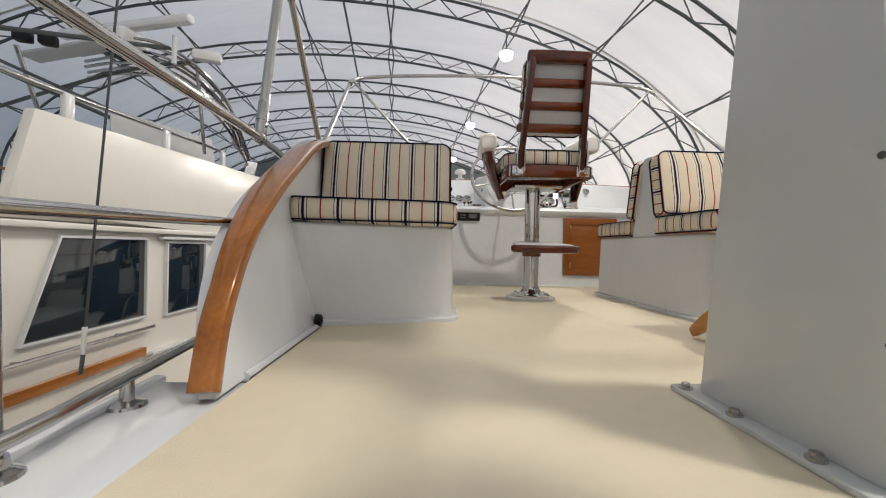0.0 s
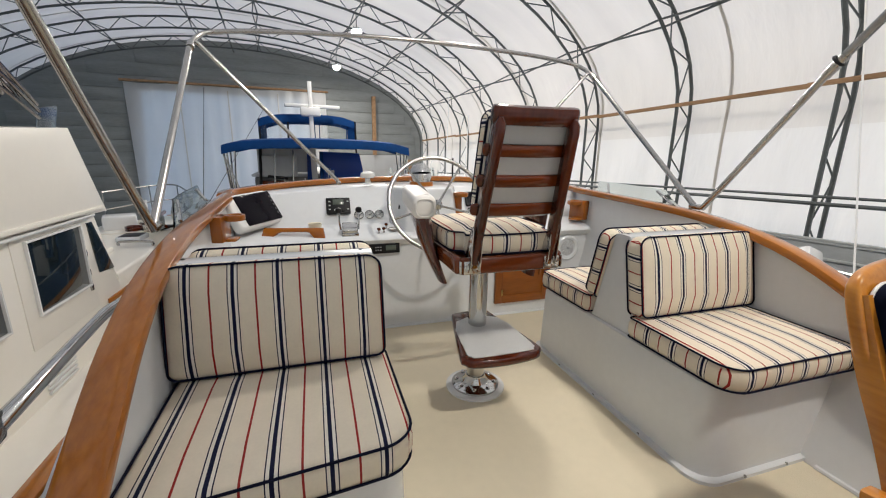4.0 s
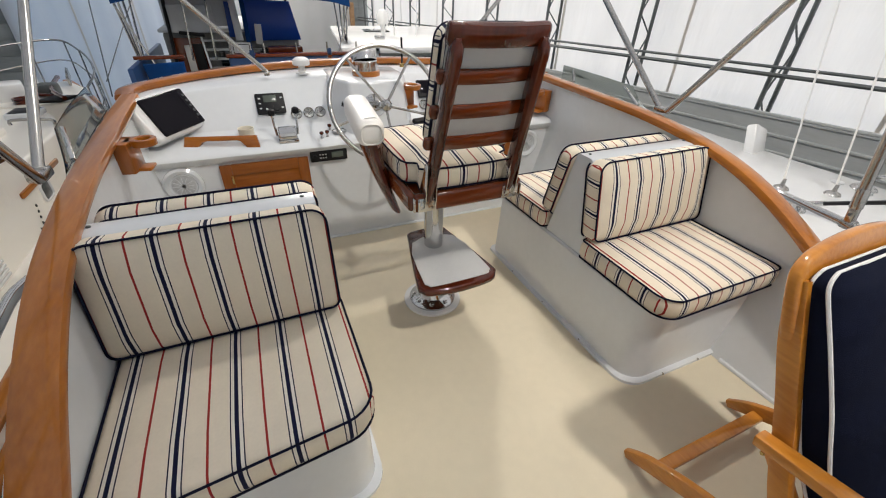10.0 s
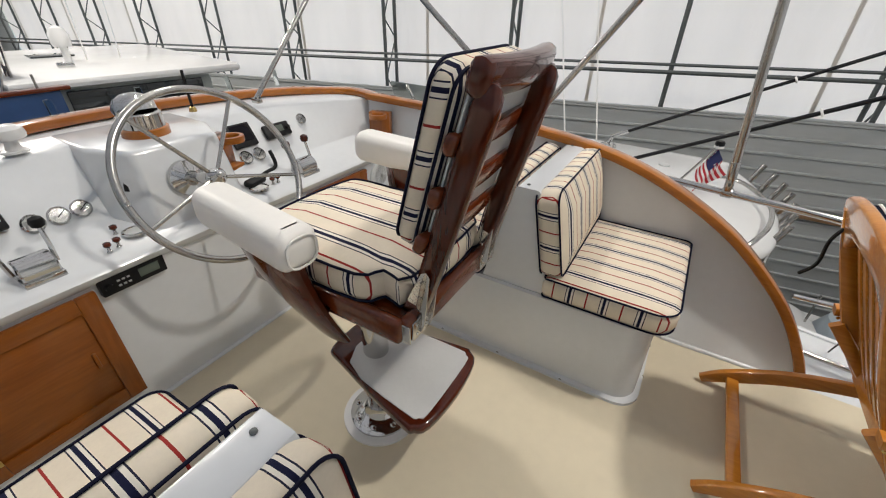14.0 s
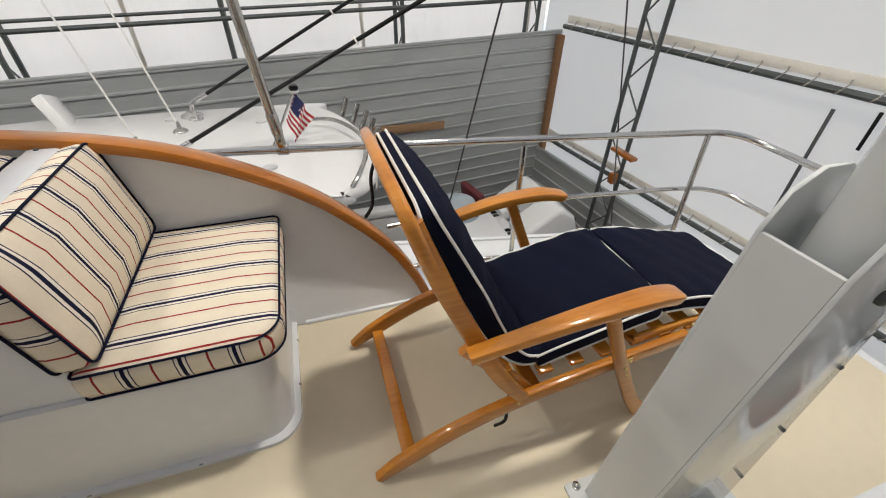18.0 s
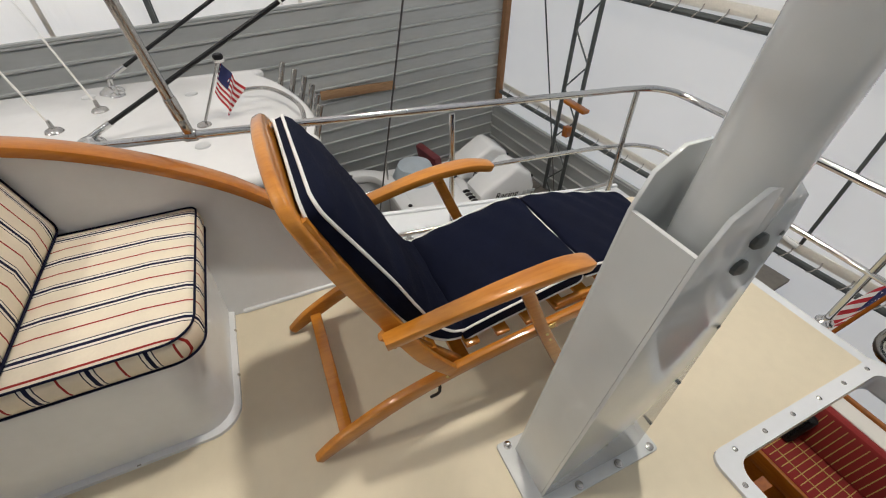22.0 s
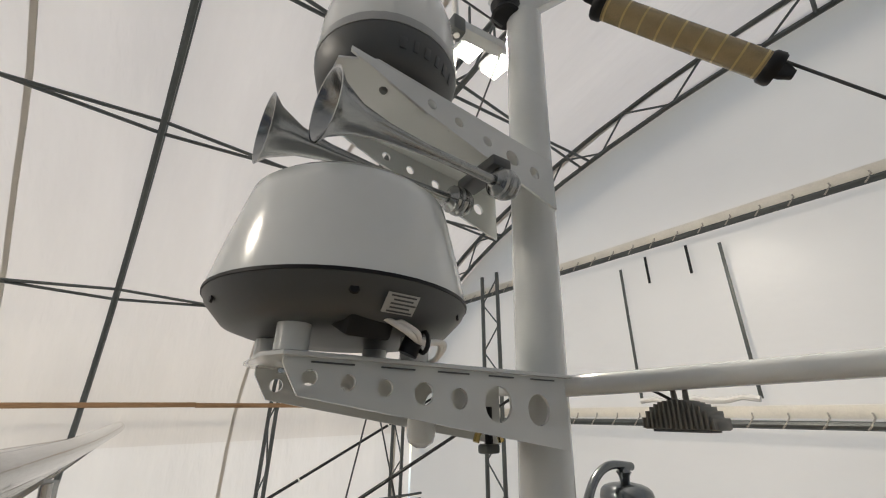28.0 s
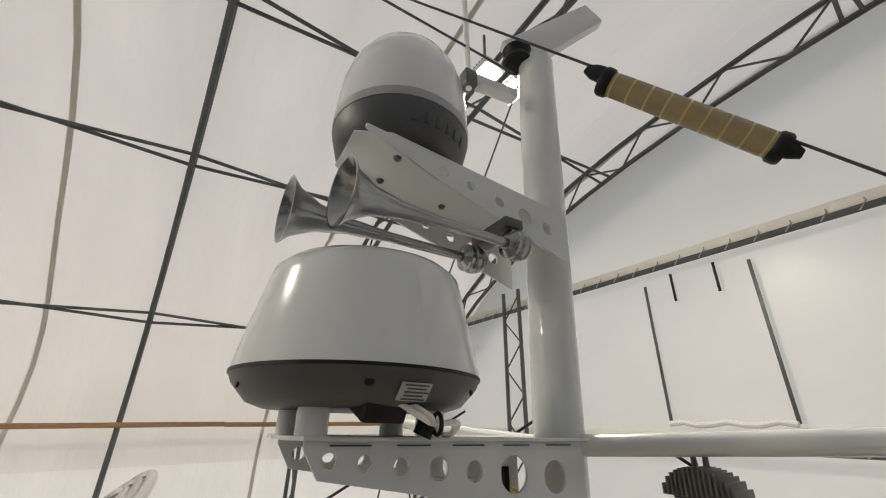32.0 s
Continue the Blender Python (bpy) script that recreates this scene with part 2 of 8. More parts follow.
RADGREY = mat("dark grey radar base", (0.058, 0.062, 0.064), 0.42, 0, 0.05, 4, 0.01, 90)
RADOME = mat("glossy white radome", (0.60, 0.62, 0.61), 0.18, 0, 0.03, 3, 0, 30, 0.5)
BRONZE = mat("dark nickel bell", (0.19, 0.205, 0.215), 0.27, 0.95, 0.25, 6)
ROPE = mat("grey rope", (0.42, 0.39, 0.35), 0.9, 0, 0.25, 40, 0.6, 300)
BRASS = mat("brass", (0.62, 0.46, 0.18), 0.25, 1.0)
AMBER = mat("amber light tube", (0.29, 0.225, 0.12), 0.16, 0, 0.25, 40)
GAUGE = mat("gauge face", (0.75, 0.75, 0.72), 0.4)
FLAGRED = mat("flag red", (0.42, 0.02, 0.03), 0.8)
FLAGBLUE = mat("flag blue", (0.015, 0.02, 0.09), 0.8)
CLEARPL = clear("clear plastic")
LAMPGLOW = glowing("lamp lens", (1.0, 0.97, 0.9), 40.0)
PLASTICWRAP = mat("cloudy plastic wrap", (0.40, 0.405, 0.40), 0.10, 0.55, 0.3, 14, 0.06, 25)


# ---- shapes ----
def cat(pts, k=6, closed=False):
    """A smooth line through points."""
    P = [Vector(p) for p in pts]
    n = len(P)
    out = []
    for i in range(n if closed else n - 1):
        g = (lambda j: P[j % n]) if closed else (lambda j: P[max(0, min(n - 1, j))])
        a, b, c, d = g(i - 1), g(i), g(i + 1), g(i + 2)
        for s in range(k):
            t = s / k
            out.append(0.5 * ((2 * b) + (c - a) * t + (2 * a - 5 * b + 4 * c - d) * t * t + (3 * b - a - 3 * c + d) * t ** 3))
    if not closed:
        out.append(P[-1])
    return out


def sweep(bm, pts, section, closed=False, up=None):
    """Draws a cross-section (x across, y up) along a line."""
    P = [Vector(p) for p in pts]
    n, m = len(P), len(section)
    rings = []
    prev = None
    for i, p in enumerate(P):
        if closed:
            t = P[(i + 1) % n] - P[i - 1]
        else:
            t = P[min(n - 1, i + 1)] - P[max(0, i - 1)]
        t.normalize()
        if up is not None:
            side = t.cross(Vector(up)).normalized()
        elif prev is None:
            side = t.cross(Vector((0, 0, 1)) if abs(t.z) < 0.9 else Vector((0, 1, 0))).normalized()
        else:
            side = (prev - t * prev.dot(t)).normalized()
        prev = side
        u = side.cross(t)
        rings.append([bm.verts.new(p + side * a + u * b) for a, b in section])
    for i in range(n if closed else n - 1):
        r, q = rings[i], rings[(i + 1) % n]
        for j in range(m):
            bm.faces.new((r[j], r[(j + 1) % m], q[(j + 1) % m], q[j]))
    if not closed:
        bm.faces.new(rings[0][::-1])
        bm.faces.new(rings[-1])
    return bm


def circle(r, n=10, ry=None):
    return [(r * math.cos(2 * math.pi * i / n), (ry or r) * math.sin(2 * math.pi * i / n)) for i in range(n)]


def rect(w, h, b=0.0):
    if not b:
        return [(-w / 2, -h / 2), (w / 2, -h / 2), (w / 2, h / 2), (-w / 2, h / 2)]
    o = []
    for sx, sy, a0 in ((1, -1, -90), (1, 1, 0), (-1, 1, 90), (-1, -1, 180)):
        for k in (0, 45, 90):
            a = radians(a0 + k)
            o.append((sx * (w / 2 - b) + b * math.cos(a), sy * (h / 2 - b) + b * math.sin(a)))
    return o


def tube(pts, r, n=10, closed=False, bm=None):
    return sweep(bm or bmesh.new(), pts, circle(r, n), closed)


def box(sx, sy, sz, m=None, bevel=0.0, bm=None, seg=2):
    """A box centred on the pose m."""
    tmp = bmesh.new()
    bmesh.ops.create_cube(tmp, size=1)
    for v in tmp.verts:
        v.co = Vector((v.co.x * sx, v.co.y * sy, v.co.z * sz))
    if bevel:
        bmesh.ops.bevel(tmp, geom=tmp.edges[:], offset=bevel, segments=seg, affect="EDGES", profile=0.5)
    if m is not None:
        tmp.transform(m)
    return merge(bm, tmp)


def merge(bm, tmp):
    if bm is None:
        return tmp
    vs = [bm.verts.new(v.co) for v in tmp.verts]
    tmp.verts.index_update()
    for f in tmp.faces:
        bm.faces.new([vs[v.index] for v in f.verts])
    tmp.free()
    return bm


def span(x0, x1, y0, y1, z0, z1, bevel=0.0, bm=None):
    """A box between two corners."""
    return box(x1 - x0, y1 - y0, z1 - z0, pose((x0 + x1) / 2, (y0 + y1) / 2, (z0 + z1) / 2), bevel, bm)


def lathe(profile, m=None, n=24, bm=None, cap=True):
    """Turns a profile of (radius, height) round the pose's z."""
    tmp = bmesh.new()
    rings = [[tmp.verts.new((r * math.cos(2 * math.pi * i / n), r * math.sin(2 * math.pi * i / n), z)) for i in range(n)] for r, z in profile]
    for a, b in zip(rings, rings[1:]):
        for j in range(n):
            tmp.faces.new((a[j], a[(j + 1) % n], b[(j + 1) % n], b[j]))
    if cap:
        tmp.faces.new(rings[0][::-1])
        tmp.faces.new(rings[-1])
    if m is not None:
        tmp.transform(m)
    return merge(bm, tmp)


def plate(outline, thick, m=None, bevel=0.0, bm=None, seg=2):
    """A flat shape of (x, y) corners, thick along z, at the pose m."""
    tmp = bmesh.new()
    vs = [tmp.verts.new((x, y, 0)) for x, y in outline]
    f = tmp.faces.new(vs)
    r = bmesh.ops.extrude_face_region(tmp, geom=[f])
    bmesh.ops.translate(tmp, verts=[v for v in r["geom"] if isinstance(v, bmesh.types.BMVert)], vec=(0, 0, thick))
    bmesh.ops.recalc_face_normals(tmp, faces=tmp.faces[:])
    if bevel:
        es = [e for e in tmp.edges if abs(e.verts[0].co.z - e.verts[1].co.z) < 1e-6]
        bmesh.ops.bevel(tmp, geom=es, offset=bevel, segments=seg, affect="EDGES", profile=0.5)
    if m is not None:
        tmp.transform(m)
    return merge(bm, tmp)


def rounded(w, h, r, n=5, cx=0.0, cy=0.0):
    """Outline of a rectangle with rounded corners; r may be four radii."""
    rs = r if isinstance(r, (tuple, list)) else (r,) * 4
    o = []
    for (sx, sy, a0), rr in zip(((1, -1, -90), (1, 1, 0), (-1, 1, 90), (-1, -1, 180)), rs):
        for k in range(n + 1):
            a = radians(a0 + 90 * k / n)
            o.append((cx + sx * (w / 2 - rr) + rr * math.cos(a), cy + sy * (h / 2 - rr) + rr * math.sin(a)))
    return o


def axes(o, x, y):
    """A pose at o whose x and y point as given."""
    x = Vector(x).normalized()
    z = x.cross(Vector(y)).normalized()
    y = z.cross(x)
    m = Matrix((x, y, z)).transposed().to_4x4()
    m.translation = Vector(o)
    return m


def along(a, b):
    """A pose at a whose z points to b."""
    return Matrix.Translation(a) @ (Vector(b) - Vector(a)).to_track_quat("Z", "Y").to_matrix().to_4x4()


def rod(a, b, r, n=10, bm=None):
    return lathe([(r, 0), (r, (Vector(b) - Vector(a)).length)], along(a, b), n, bm)


# ---- things and parts ----
def thing(name, at, label="", category="", group="", kind=""):
    e = new(name)
    e.empty_display_size = 0.1
    e.matrix_world = Matrix.Translation(at)
    return tagged(e, label, category, group, kind)


def root_of(ob):
    while ob.parent:
        ob = ob.parent
    return ob


def link_mesh(name, bm, material, base, smooth):
    bmesh.ops.recalc_face_normals(bm, faces=bm.faces[:])
    me = bpy.data.meshes.new(name)
    bm.transform(base.inverted())
    bm.to_mesh(me)
    bm.free()
    me.materials.append(material)
    if smooth:
        me.polygons.foreach_set("use_smooth", [True] * len(me.polygons))
        me.set_sharp_from_angle(angle=radians(smooth))
    return new(name, me)


def part(name, bm, material, parent, label="", smooth=40):
    """One mesh under a thing or under a part, given in world metres."""
    root = root_of(parent)
    ob = link_mesh(name, bm, material, Matrix.Translation(root.location), smooth)
    ob.parent = parent
    return tagged(ob, label)


def solo(name, bm, material, label="", category="", group="", kind="", smooth=40, at=(0, 0, 0)):
    ob = link_mesh(name, bm, material, Matrix.Translation(at), smooth)
    ob.location = at
    return tagged(ob, label, category, group, kind)


def words(text, size, m, material, parent):
    """Flat lettering in the built-in font, starting at the pose m."""
    cu = bpy.data.curves.new("lettering", "FONT")
    cu.body, cu.size, cu.extrude, cu.shear = text, size, 0.001, 0.25
    tmp = new("lettering_curve", cu)
    me = bpy.data.meshes.new_from_object(tmp)
    bpy.data.objects.remove(tmp)
    bm = bmesh.new()
    bm.from_mesh(me)
    bpy.data.meshes.remove(me)
    bm.transform(m)
    return part("lettering", bm, material, parent)

# ---- boat shed ----
TURNED = radians(5.0)
CORNER = Vector((7.25, -2.9, 0))
HALF, SPRING, RISE, ENDV = 8.2, 2.2, 3.65, 25.2
FLOOR = -3.3
BASE = FLOOR - 0.3
TRIM = 0.03   # the boat lies bow-up, so the shed falls away ahead


def shed(u, v, z):
    """A place in the shed: u metres from the starboard wall, v from the aft wall."""
    return CORNER + Vector((-math.cos(TURNED), -math.sin(TURNED), 0)) * u + Vector((-math.sin(TURNED), math.cos(TURNED), 0)) * v + Vector((0, 0, z - TRIM * (v - 3.0)))


def arch(off, n=30):
    """The arch across the shed, off metres outside the inner chord."""
    a, b = HALF + off, RISE + off
    pts = [(-off, BASE), (-off, 0.0), (-off, SPRING - 0.4)]
    for i in range(n + 1):
        t = math.pi * i / n
        c, s = math.cos(t), math.sin(t)
        pts.append((HALF - a * c, SPRING + b * s))
    pts += [(2 * HALF + off, SPRING - 0.4), (2 * HALF + off, 0.0), (2 * HALF + off, BASE)]
    return pts


OUT = 0.42
PORTSHEET = membrane("port wall sheeting", (0.93, 0.89, 0.83), 0.72)
SEAM = membrane("taped seam", (0.77, 0.73, 0.67), 0.42)
outer = arch(OUT)
bm = bmesh.new()
cols = []
for k in range(23):
    v = -0.35 + (ENDV + 0.7) * k / 22
    cols.append([bm.verts.new(shed(u, v, z + (0.03 * math.sin(k * 2.3 + i) if 3 < i < len(outer) - 4 else 0))) for i, (u, z) in enumerate(outer[2:-2])])
for a, b in zip(cols, cols[1:]):
    for j in range(len(a) - 1):
        bm.faces.new((a[j], a[j + 1], b[j + 1], b[j]))
solo("ceiling", bm, SHEET, "white translucent sheeting of the arched shed roof", "roof", kind="structure", smooth=60)

for nm, i0, mt in (("wall_starboard", 0, WALLSHEET), ("wall_port", len(outer) - 3, PORTSHEET)):
    (u0, z0), (u1, z1) = outer[i0], outer[i0 + 2]
    bm = bmesh.new()
    g = []
    for k in range(13):
        v = ENDV * k / 12
        g.append([bm.verts.new(shed(u0, v, z)) for z in (min(z0, z1), -1.0, 0.5, 1.6, max(z0, z1))])
    for a, b in zip(g, g[1:]):
        for j in range(4):
            bm.faces.new((a[j], a[j + 1], b[j + 1], b[j]))
    solo(nm, bm, mt, "white translucent sheeting on the shed's side wall", "wall", kind="structure")


def gable(v, z0, door=False):
    bm = bmesh.new()
    top = [(u, z) for u, z in outer[2:-2]]
    lo = [bm.verts.new(shed(u, v, 4.35 if door and 4.7 < u < 12.1 else z0)) for u, z in top]
    hi = [bm.verts.new(shed(u, v, z + 0.1)) for u, z in top]
    for j in range(len(top) - 1):
        bm.faces.new((lo[j], lo[j + 1], hi[j + 1], hi[j]))
    return bm


solo("wall_aft", gable(-0.05, BASE), WALLSHEET, "white translucent sheeting laced over the end wall of the shed", "wall", kind="structure")
wall_fwd = solo("wall_forward", gable(ENDV + 0.06, BASE, True), DARKSID, "dark grey boarded end wall of the boat shed", "wall", kind="structure")
for k in range(18):
    z = -2.6 + k * 0.5
    w = 0.0 if z < SPRING else HALF * (1 - (1 - min(1, (z + 0.25 - SPRING) / (RISE + 0.2)) ** 2) ** 0.5)
    if z < 5.7:
        for u0, u1 in (((w + 0.05, 4.7), (12.1, 2 * HALF - w - 0.05)) if z < 4.3 else ((w + 0.05, 2 * HALF - w - 0.05),)):
            part("board", box(u1 - u0, 0.03, 0.485, axes(shed((u0 + u1) / 2, ENDV, z), (-math.cos(TURNED), -math.sin(TURNED), 0), (-math.sin(TURNED), math.cos(TURNED), 0)), 0.006), DARKSID, wall_fwd)
SU, SV = (shed(1, 0, 0) - shed(0, 0, 0)), Vector((-math.sin(TURNED), math.cos(TURNED), 0))
tp = thing("hanging_tarpaulin", shed(9.6, ENDV - 0.12, FLOOR), "big white tarpaulin hung over the end wall door", "tarpaulin")
bm = bmesh.new()
g = [[bm.verts.new(shed(4.5 + 7.8 * i / 40, ENDV - 0.12 + 0.04 * math.sin(i * 1.9), z)) for z in (FLOOR, 0.5, 2.2, 4.42 + 0.05 * math.sin(i * 0.3))] for i in range(41)]
for a, b in zip(g, g[1:]):
    for j in range(3):
        bm.faces.new((a[j], a[j + 1], b[j + 1], b[j]))
part("sheet", bm, TARP, tp)
for u in (6.6, 8.6, 10.4):
    part("tarp_seam", box(0.05, 0.01, 7.5, axes(shed(u, ENDV - 0.19, 0.5), SU, SV), 0.002), SEAM, tp)
part("top_pole", rod(shed(4.4, ENDV - 0.16, 4.47), shed(12.4, ENDV - 0.16, 4.45), 0.05), RAWWOOD, tp)
bm = bmesh.new()
g = [[bm.verts.new(shed(0.5 + 4.0 * i / 20, ENDV - 0.10 + 0.03 * math.sin(i * 1.7), z)) for z in (FLOOR, -0.8, 1.62)] for i in range(21)]
for a, b in zip(g, g[1:]):
    for j in range(2):
        bm.faces.new((a[j], a[j + 1], b[j + 1], b[j]))
part("low_sheet", bm, TARP, tp)
for u, z0, z1 in ((0.42, FLOOR, 1.4), (2.25, 1.62, 4.4)):
    solo("post", box(0.18, 0.14, z1 - z0, axes(shed(u, ENDV - 0.2, (z1 + z0) / 2), SU, SV), 0.01), RAWWOOD, "brown timber post against the end wall", "post", kind="structure")

# grey ribbed steel along the lower starboard wall, and a short return
for nm, p0, p1, top in (("siding_wall", (0.12, 0.0), (0.12, ENDV - 0.3), 0.22), ("siding_return", (0.12, 0.12), (4.4, 0.12), -1.86)):
    a, b = shed(*p0, 0), shed(*p1, 0)
    d = (b - a).normalized()
    nrm = Vector((-d.y, d.x, 0))
    if nm == "siding_return":
        nrm = SV
    else:
        nrm = SU
    sd = thing(nm, (a + b) / 2 + Vector((0, 0, FLOOR)), "grey horizontally ribbed steel siding on the lower wall", "siding", kind="structure")
    z = top
    while z > FLOOR + 0.15:
        bm = bmesh.new()
        prof = [(0.0, 0), (0.034, -0.010), (0.034, -0.032), (0.004, -0.05), (0.004, -0.205), (0.0, -0.225)]
        va = [bm.verts.new(a + nrm * q + Vector((0, 0, z + h))) for q, h in prof]
        vb = [bm.verts.new(b + nrm * q + Vector((0, 0, z + h))) for q, h in prof]
        for j in range(len(prof) - 1):
            bm.faces.new((va[j], va[j + 1], vb[j + 1], vb[j]))
        part("siding_panel", bm, SIDING, sd, smooth=20)
        z -= 0.225
    part("capping", box((b - a).length, 0.06, 0.03, axes((a + b) / 2 + Vector((0, 0, top + 0.012)), d, nrm), 0.005), SIDING, sd)
solo("corner_post", box(0.12, 0.1, 3.45, axes(shed(0.2, 0.06, -1.55), SU, SV), 0.01), wood("brown post", (0.30, 0.17, 0.09), (0.17, 0.09, 0.05), "z", coat=0, rough=0.8), "brown timber post in the shed's corner", "post", kind="structure")

# trusses
inner = arch(0.0)
outc = arch(0.36)
RIBS = [0.45 + 2.4 * k for k in range(11)]


def truss(v):
    t = thing("roof_truss", shed(HALF, v, FLOOR), "arched galvanised steel truss with zigzag webbing", "truss", "trusses of the shed", "structure")
    part("outer_chord", tube([shed(u, v, z) for u, z in outc], 0.032, 6), GALV, t)
    part("inner_chord", tube([shed(u, v, z) for u, z in inner], 0.032, 6), GALV, t)
    bm = bmesh.new()
    fine_i, fine_o = [], []
    for lst, dst in ((inner, fine_i), (outc, fine_o)):
        P = [Vector((u, z)) for u, z in lst]
        L = [0.0]
        for p, q in zip(P, P[1:]):
            L.append(L[-1] + (q - p).length)
        N = 62
        for i in range(N + 1):
            s = L[-1] * i / N
            j = max(k for k in range(len(L)) if L[k] <= s + 1e-9)
            j = min(j, len(P) - 2)
            dst.append(P[j].lerp(P[j + 1], (s - L[j]) / max(1e-9, L[j + 1] - L[j])))
    for i in range(62):
        a, b = (fine_i[i], fine_o[i + 1]) if i % 2 == 0 else (fine_o[i], fine_i[i + 1])
        rod(shed(a.x, v, a.y), shed(b.x, v, b.y), 0.014, 5, bm)
    part("webbing", bm, GALV, t)
    return t


for v in RIBS:
    truss(v)

# long pipes, bracing and timber rails
for u, z, r, nm in ((0.14, 0.72, 0.03, "wall_pipe"), (0.16, 0.82, 0.022, "wall_pipe"), (8.2, 5.82, 0.025, "purlin")):
    solo(nm, rod(shed(u, 0.1, z), shed(u, ENDV - 0.2, z), r, 6), GALV, "long galvanised steel pipe tying the trusses together", "pipe", "long pipes", "structure")
for u in (0.06, 2 * HALF - 0.06):
    n = 0
    for v0 in range(0, 24, 4):
        solo("timber_rail", box(0.05, 4.0, 0.065, axes(shed(u, v0 + 2.0, 2.31 + 0.02 * (n % 2)), SU, SV) @ pose(0, 0, 0, (n % 3 - 1) * 0.3 + 1.7, 0, 0), 0.006), RAWWOOD, "raw timber rail fixed along the trusses", "timber rail", "timber rails", "structure")
        n += 1
br = []
for k in range(0, 10):
    v0, v1 = RIBS[k], RIBS[k + 1]
    for ang in (23, 48, 63, 83, 97, 117, 132, 157):
        t0, t1 = radians(ang), radians(ang + 2)
        (ua, za), (ub, zb_) = ((HALF - HALF * math.cos(q), SPRING + RISE * math.sin(q)) for q in (t0, t1))
        d = Vector((ub - ua, zb_ - za)).normalized() * 0.075
        a, b = (ua - d.x, za - d.y), (ua + d.x, za + d.y)
        br += [((a[0], v0, a[1]), (b[0], v1, b[1])), ((b[0], v0, b[1]), (a[0], v1, a[1]))]
for a, b in br:
    solo("brace_rod", rod(shed(*a), shed(*b), 0.019, 6), GALV, "thin steel bracing rod between two roof trusses", "brace", "bracing rods", "structure")
# dark tape over the seams of the sheeting
for v in (0.35 + 3.0 * k for k in range(9)):
    o = arch(OUT - 0.02)
    solo("sheeting_seam", sweep(bmesh.new(), [shed(u, v + 0.03 * math.sin(i * 0.9), z) for i, (u, z) in enumerate(o)], rect(0.012, 0.05), False, tuple(SV)), SEAM, "grey taped seam running over the sheeting", "seam", "sheeting seams", "structure")

# laced poles, doors and posts of the aft wall
for z in (-1.59, 0.32, 2.06, 4.11):
    lp = thing("laced_pole", shed(7.0, 0.12, z), "steel pole with the wall sheeting laced to it by cord", "pole", "laced poles", "structure")
    part("pole", rod(shed(0.3, 0.10, z), shed(14.0, 0.10, z), 0.036, 8), GALV, lp)
    part("hem", box(13.7, 0.012, 0.11, axes(shed(7.15, 0.05, z + 0.11), SU, SV), 0.003), mat("hem of sheeting", (0.80, 0.76, 0.68), 0.6), lp)
    for k in range(48):
        u = 0.5 + k * 0.28
        part("lashing", tube([shed(u, 0.13, z - 0.03), shed(u + 0.03, 0.14, z), shed(u + 0.06, 0.09, z + 0.06), shed(u + 0.05, 0.06, z + 0.10)], 0.0075, 5), ROPE, lp)
# trussed upright against the aft wall
up = thing("wall_upright", shed(2.3, 0.3, FLOOR), "upright steel truss with zigzag webbing at the end wall", "truss", kind="structure")
for du in (0.0, 0.36):
    part("chord", rod(shed(2.1 + du, 0.28, FLOOR), shed(2.1 + du, 0.28, 4.4), 0.032, 8), GALV, up)
bm = bmesh.new()
z, s = FLOOR, 0
while z < 4.0:
    rod(shed(2.1 + 0.36 * s, 0.28, z), shed(2.1 + 0.36 * (1 - s), 0.28, z + 0.4), 0.013, 5, bm)
    z, s = z + 0.4, 1 - s
part("webbing", bm, GALV, up)
CLEARROLL = mat("rolled clear plastic", (0.80, 0.79, 0.77), 0.12, 0, 0.1, 9, 0.05, 25)
# roll-up flap panels hung on the sheeting
for u0, u1, z0, z1 in ((4.52, 5.70, 2.29, 3.93), (4.45, 5.62, -1.45, 0.15)):
    fp = thing("sheeting_flap", shed((u0 + u1) / 2, 0.06, z0), "clear plastic flap framed by grey zips in the end wall", "flap", "wall flaps", "structure")
    for u in (u0, u1):
        part("zip", box(0.035, 0.012, z1 - z0, axes(shed(u, 0.05, (z0 + z1) / 2), SU, SV), 0.003), GALV, fp)
    for u in (u0 + 0.35, u1 - 0.34):
        part("strap", box(0.03, 0.014, 0.35, axes(shed(u, 0.06, z1 - 0.1), SU, SV), 0.003), BLACK, fp)
    part("roll", tube([shed(u0 + (u1 - u0) * i / 8, 0.08, z0 + 0.02 * math.sin(i * 2)) for i in range(9)], 0.03, 8), CLEARROLL, fp)

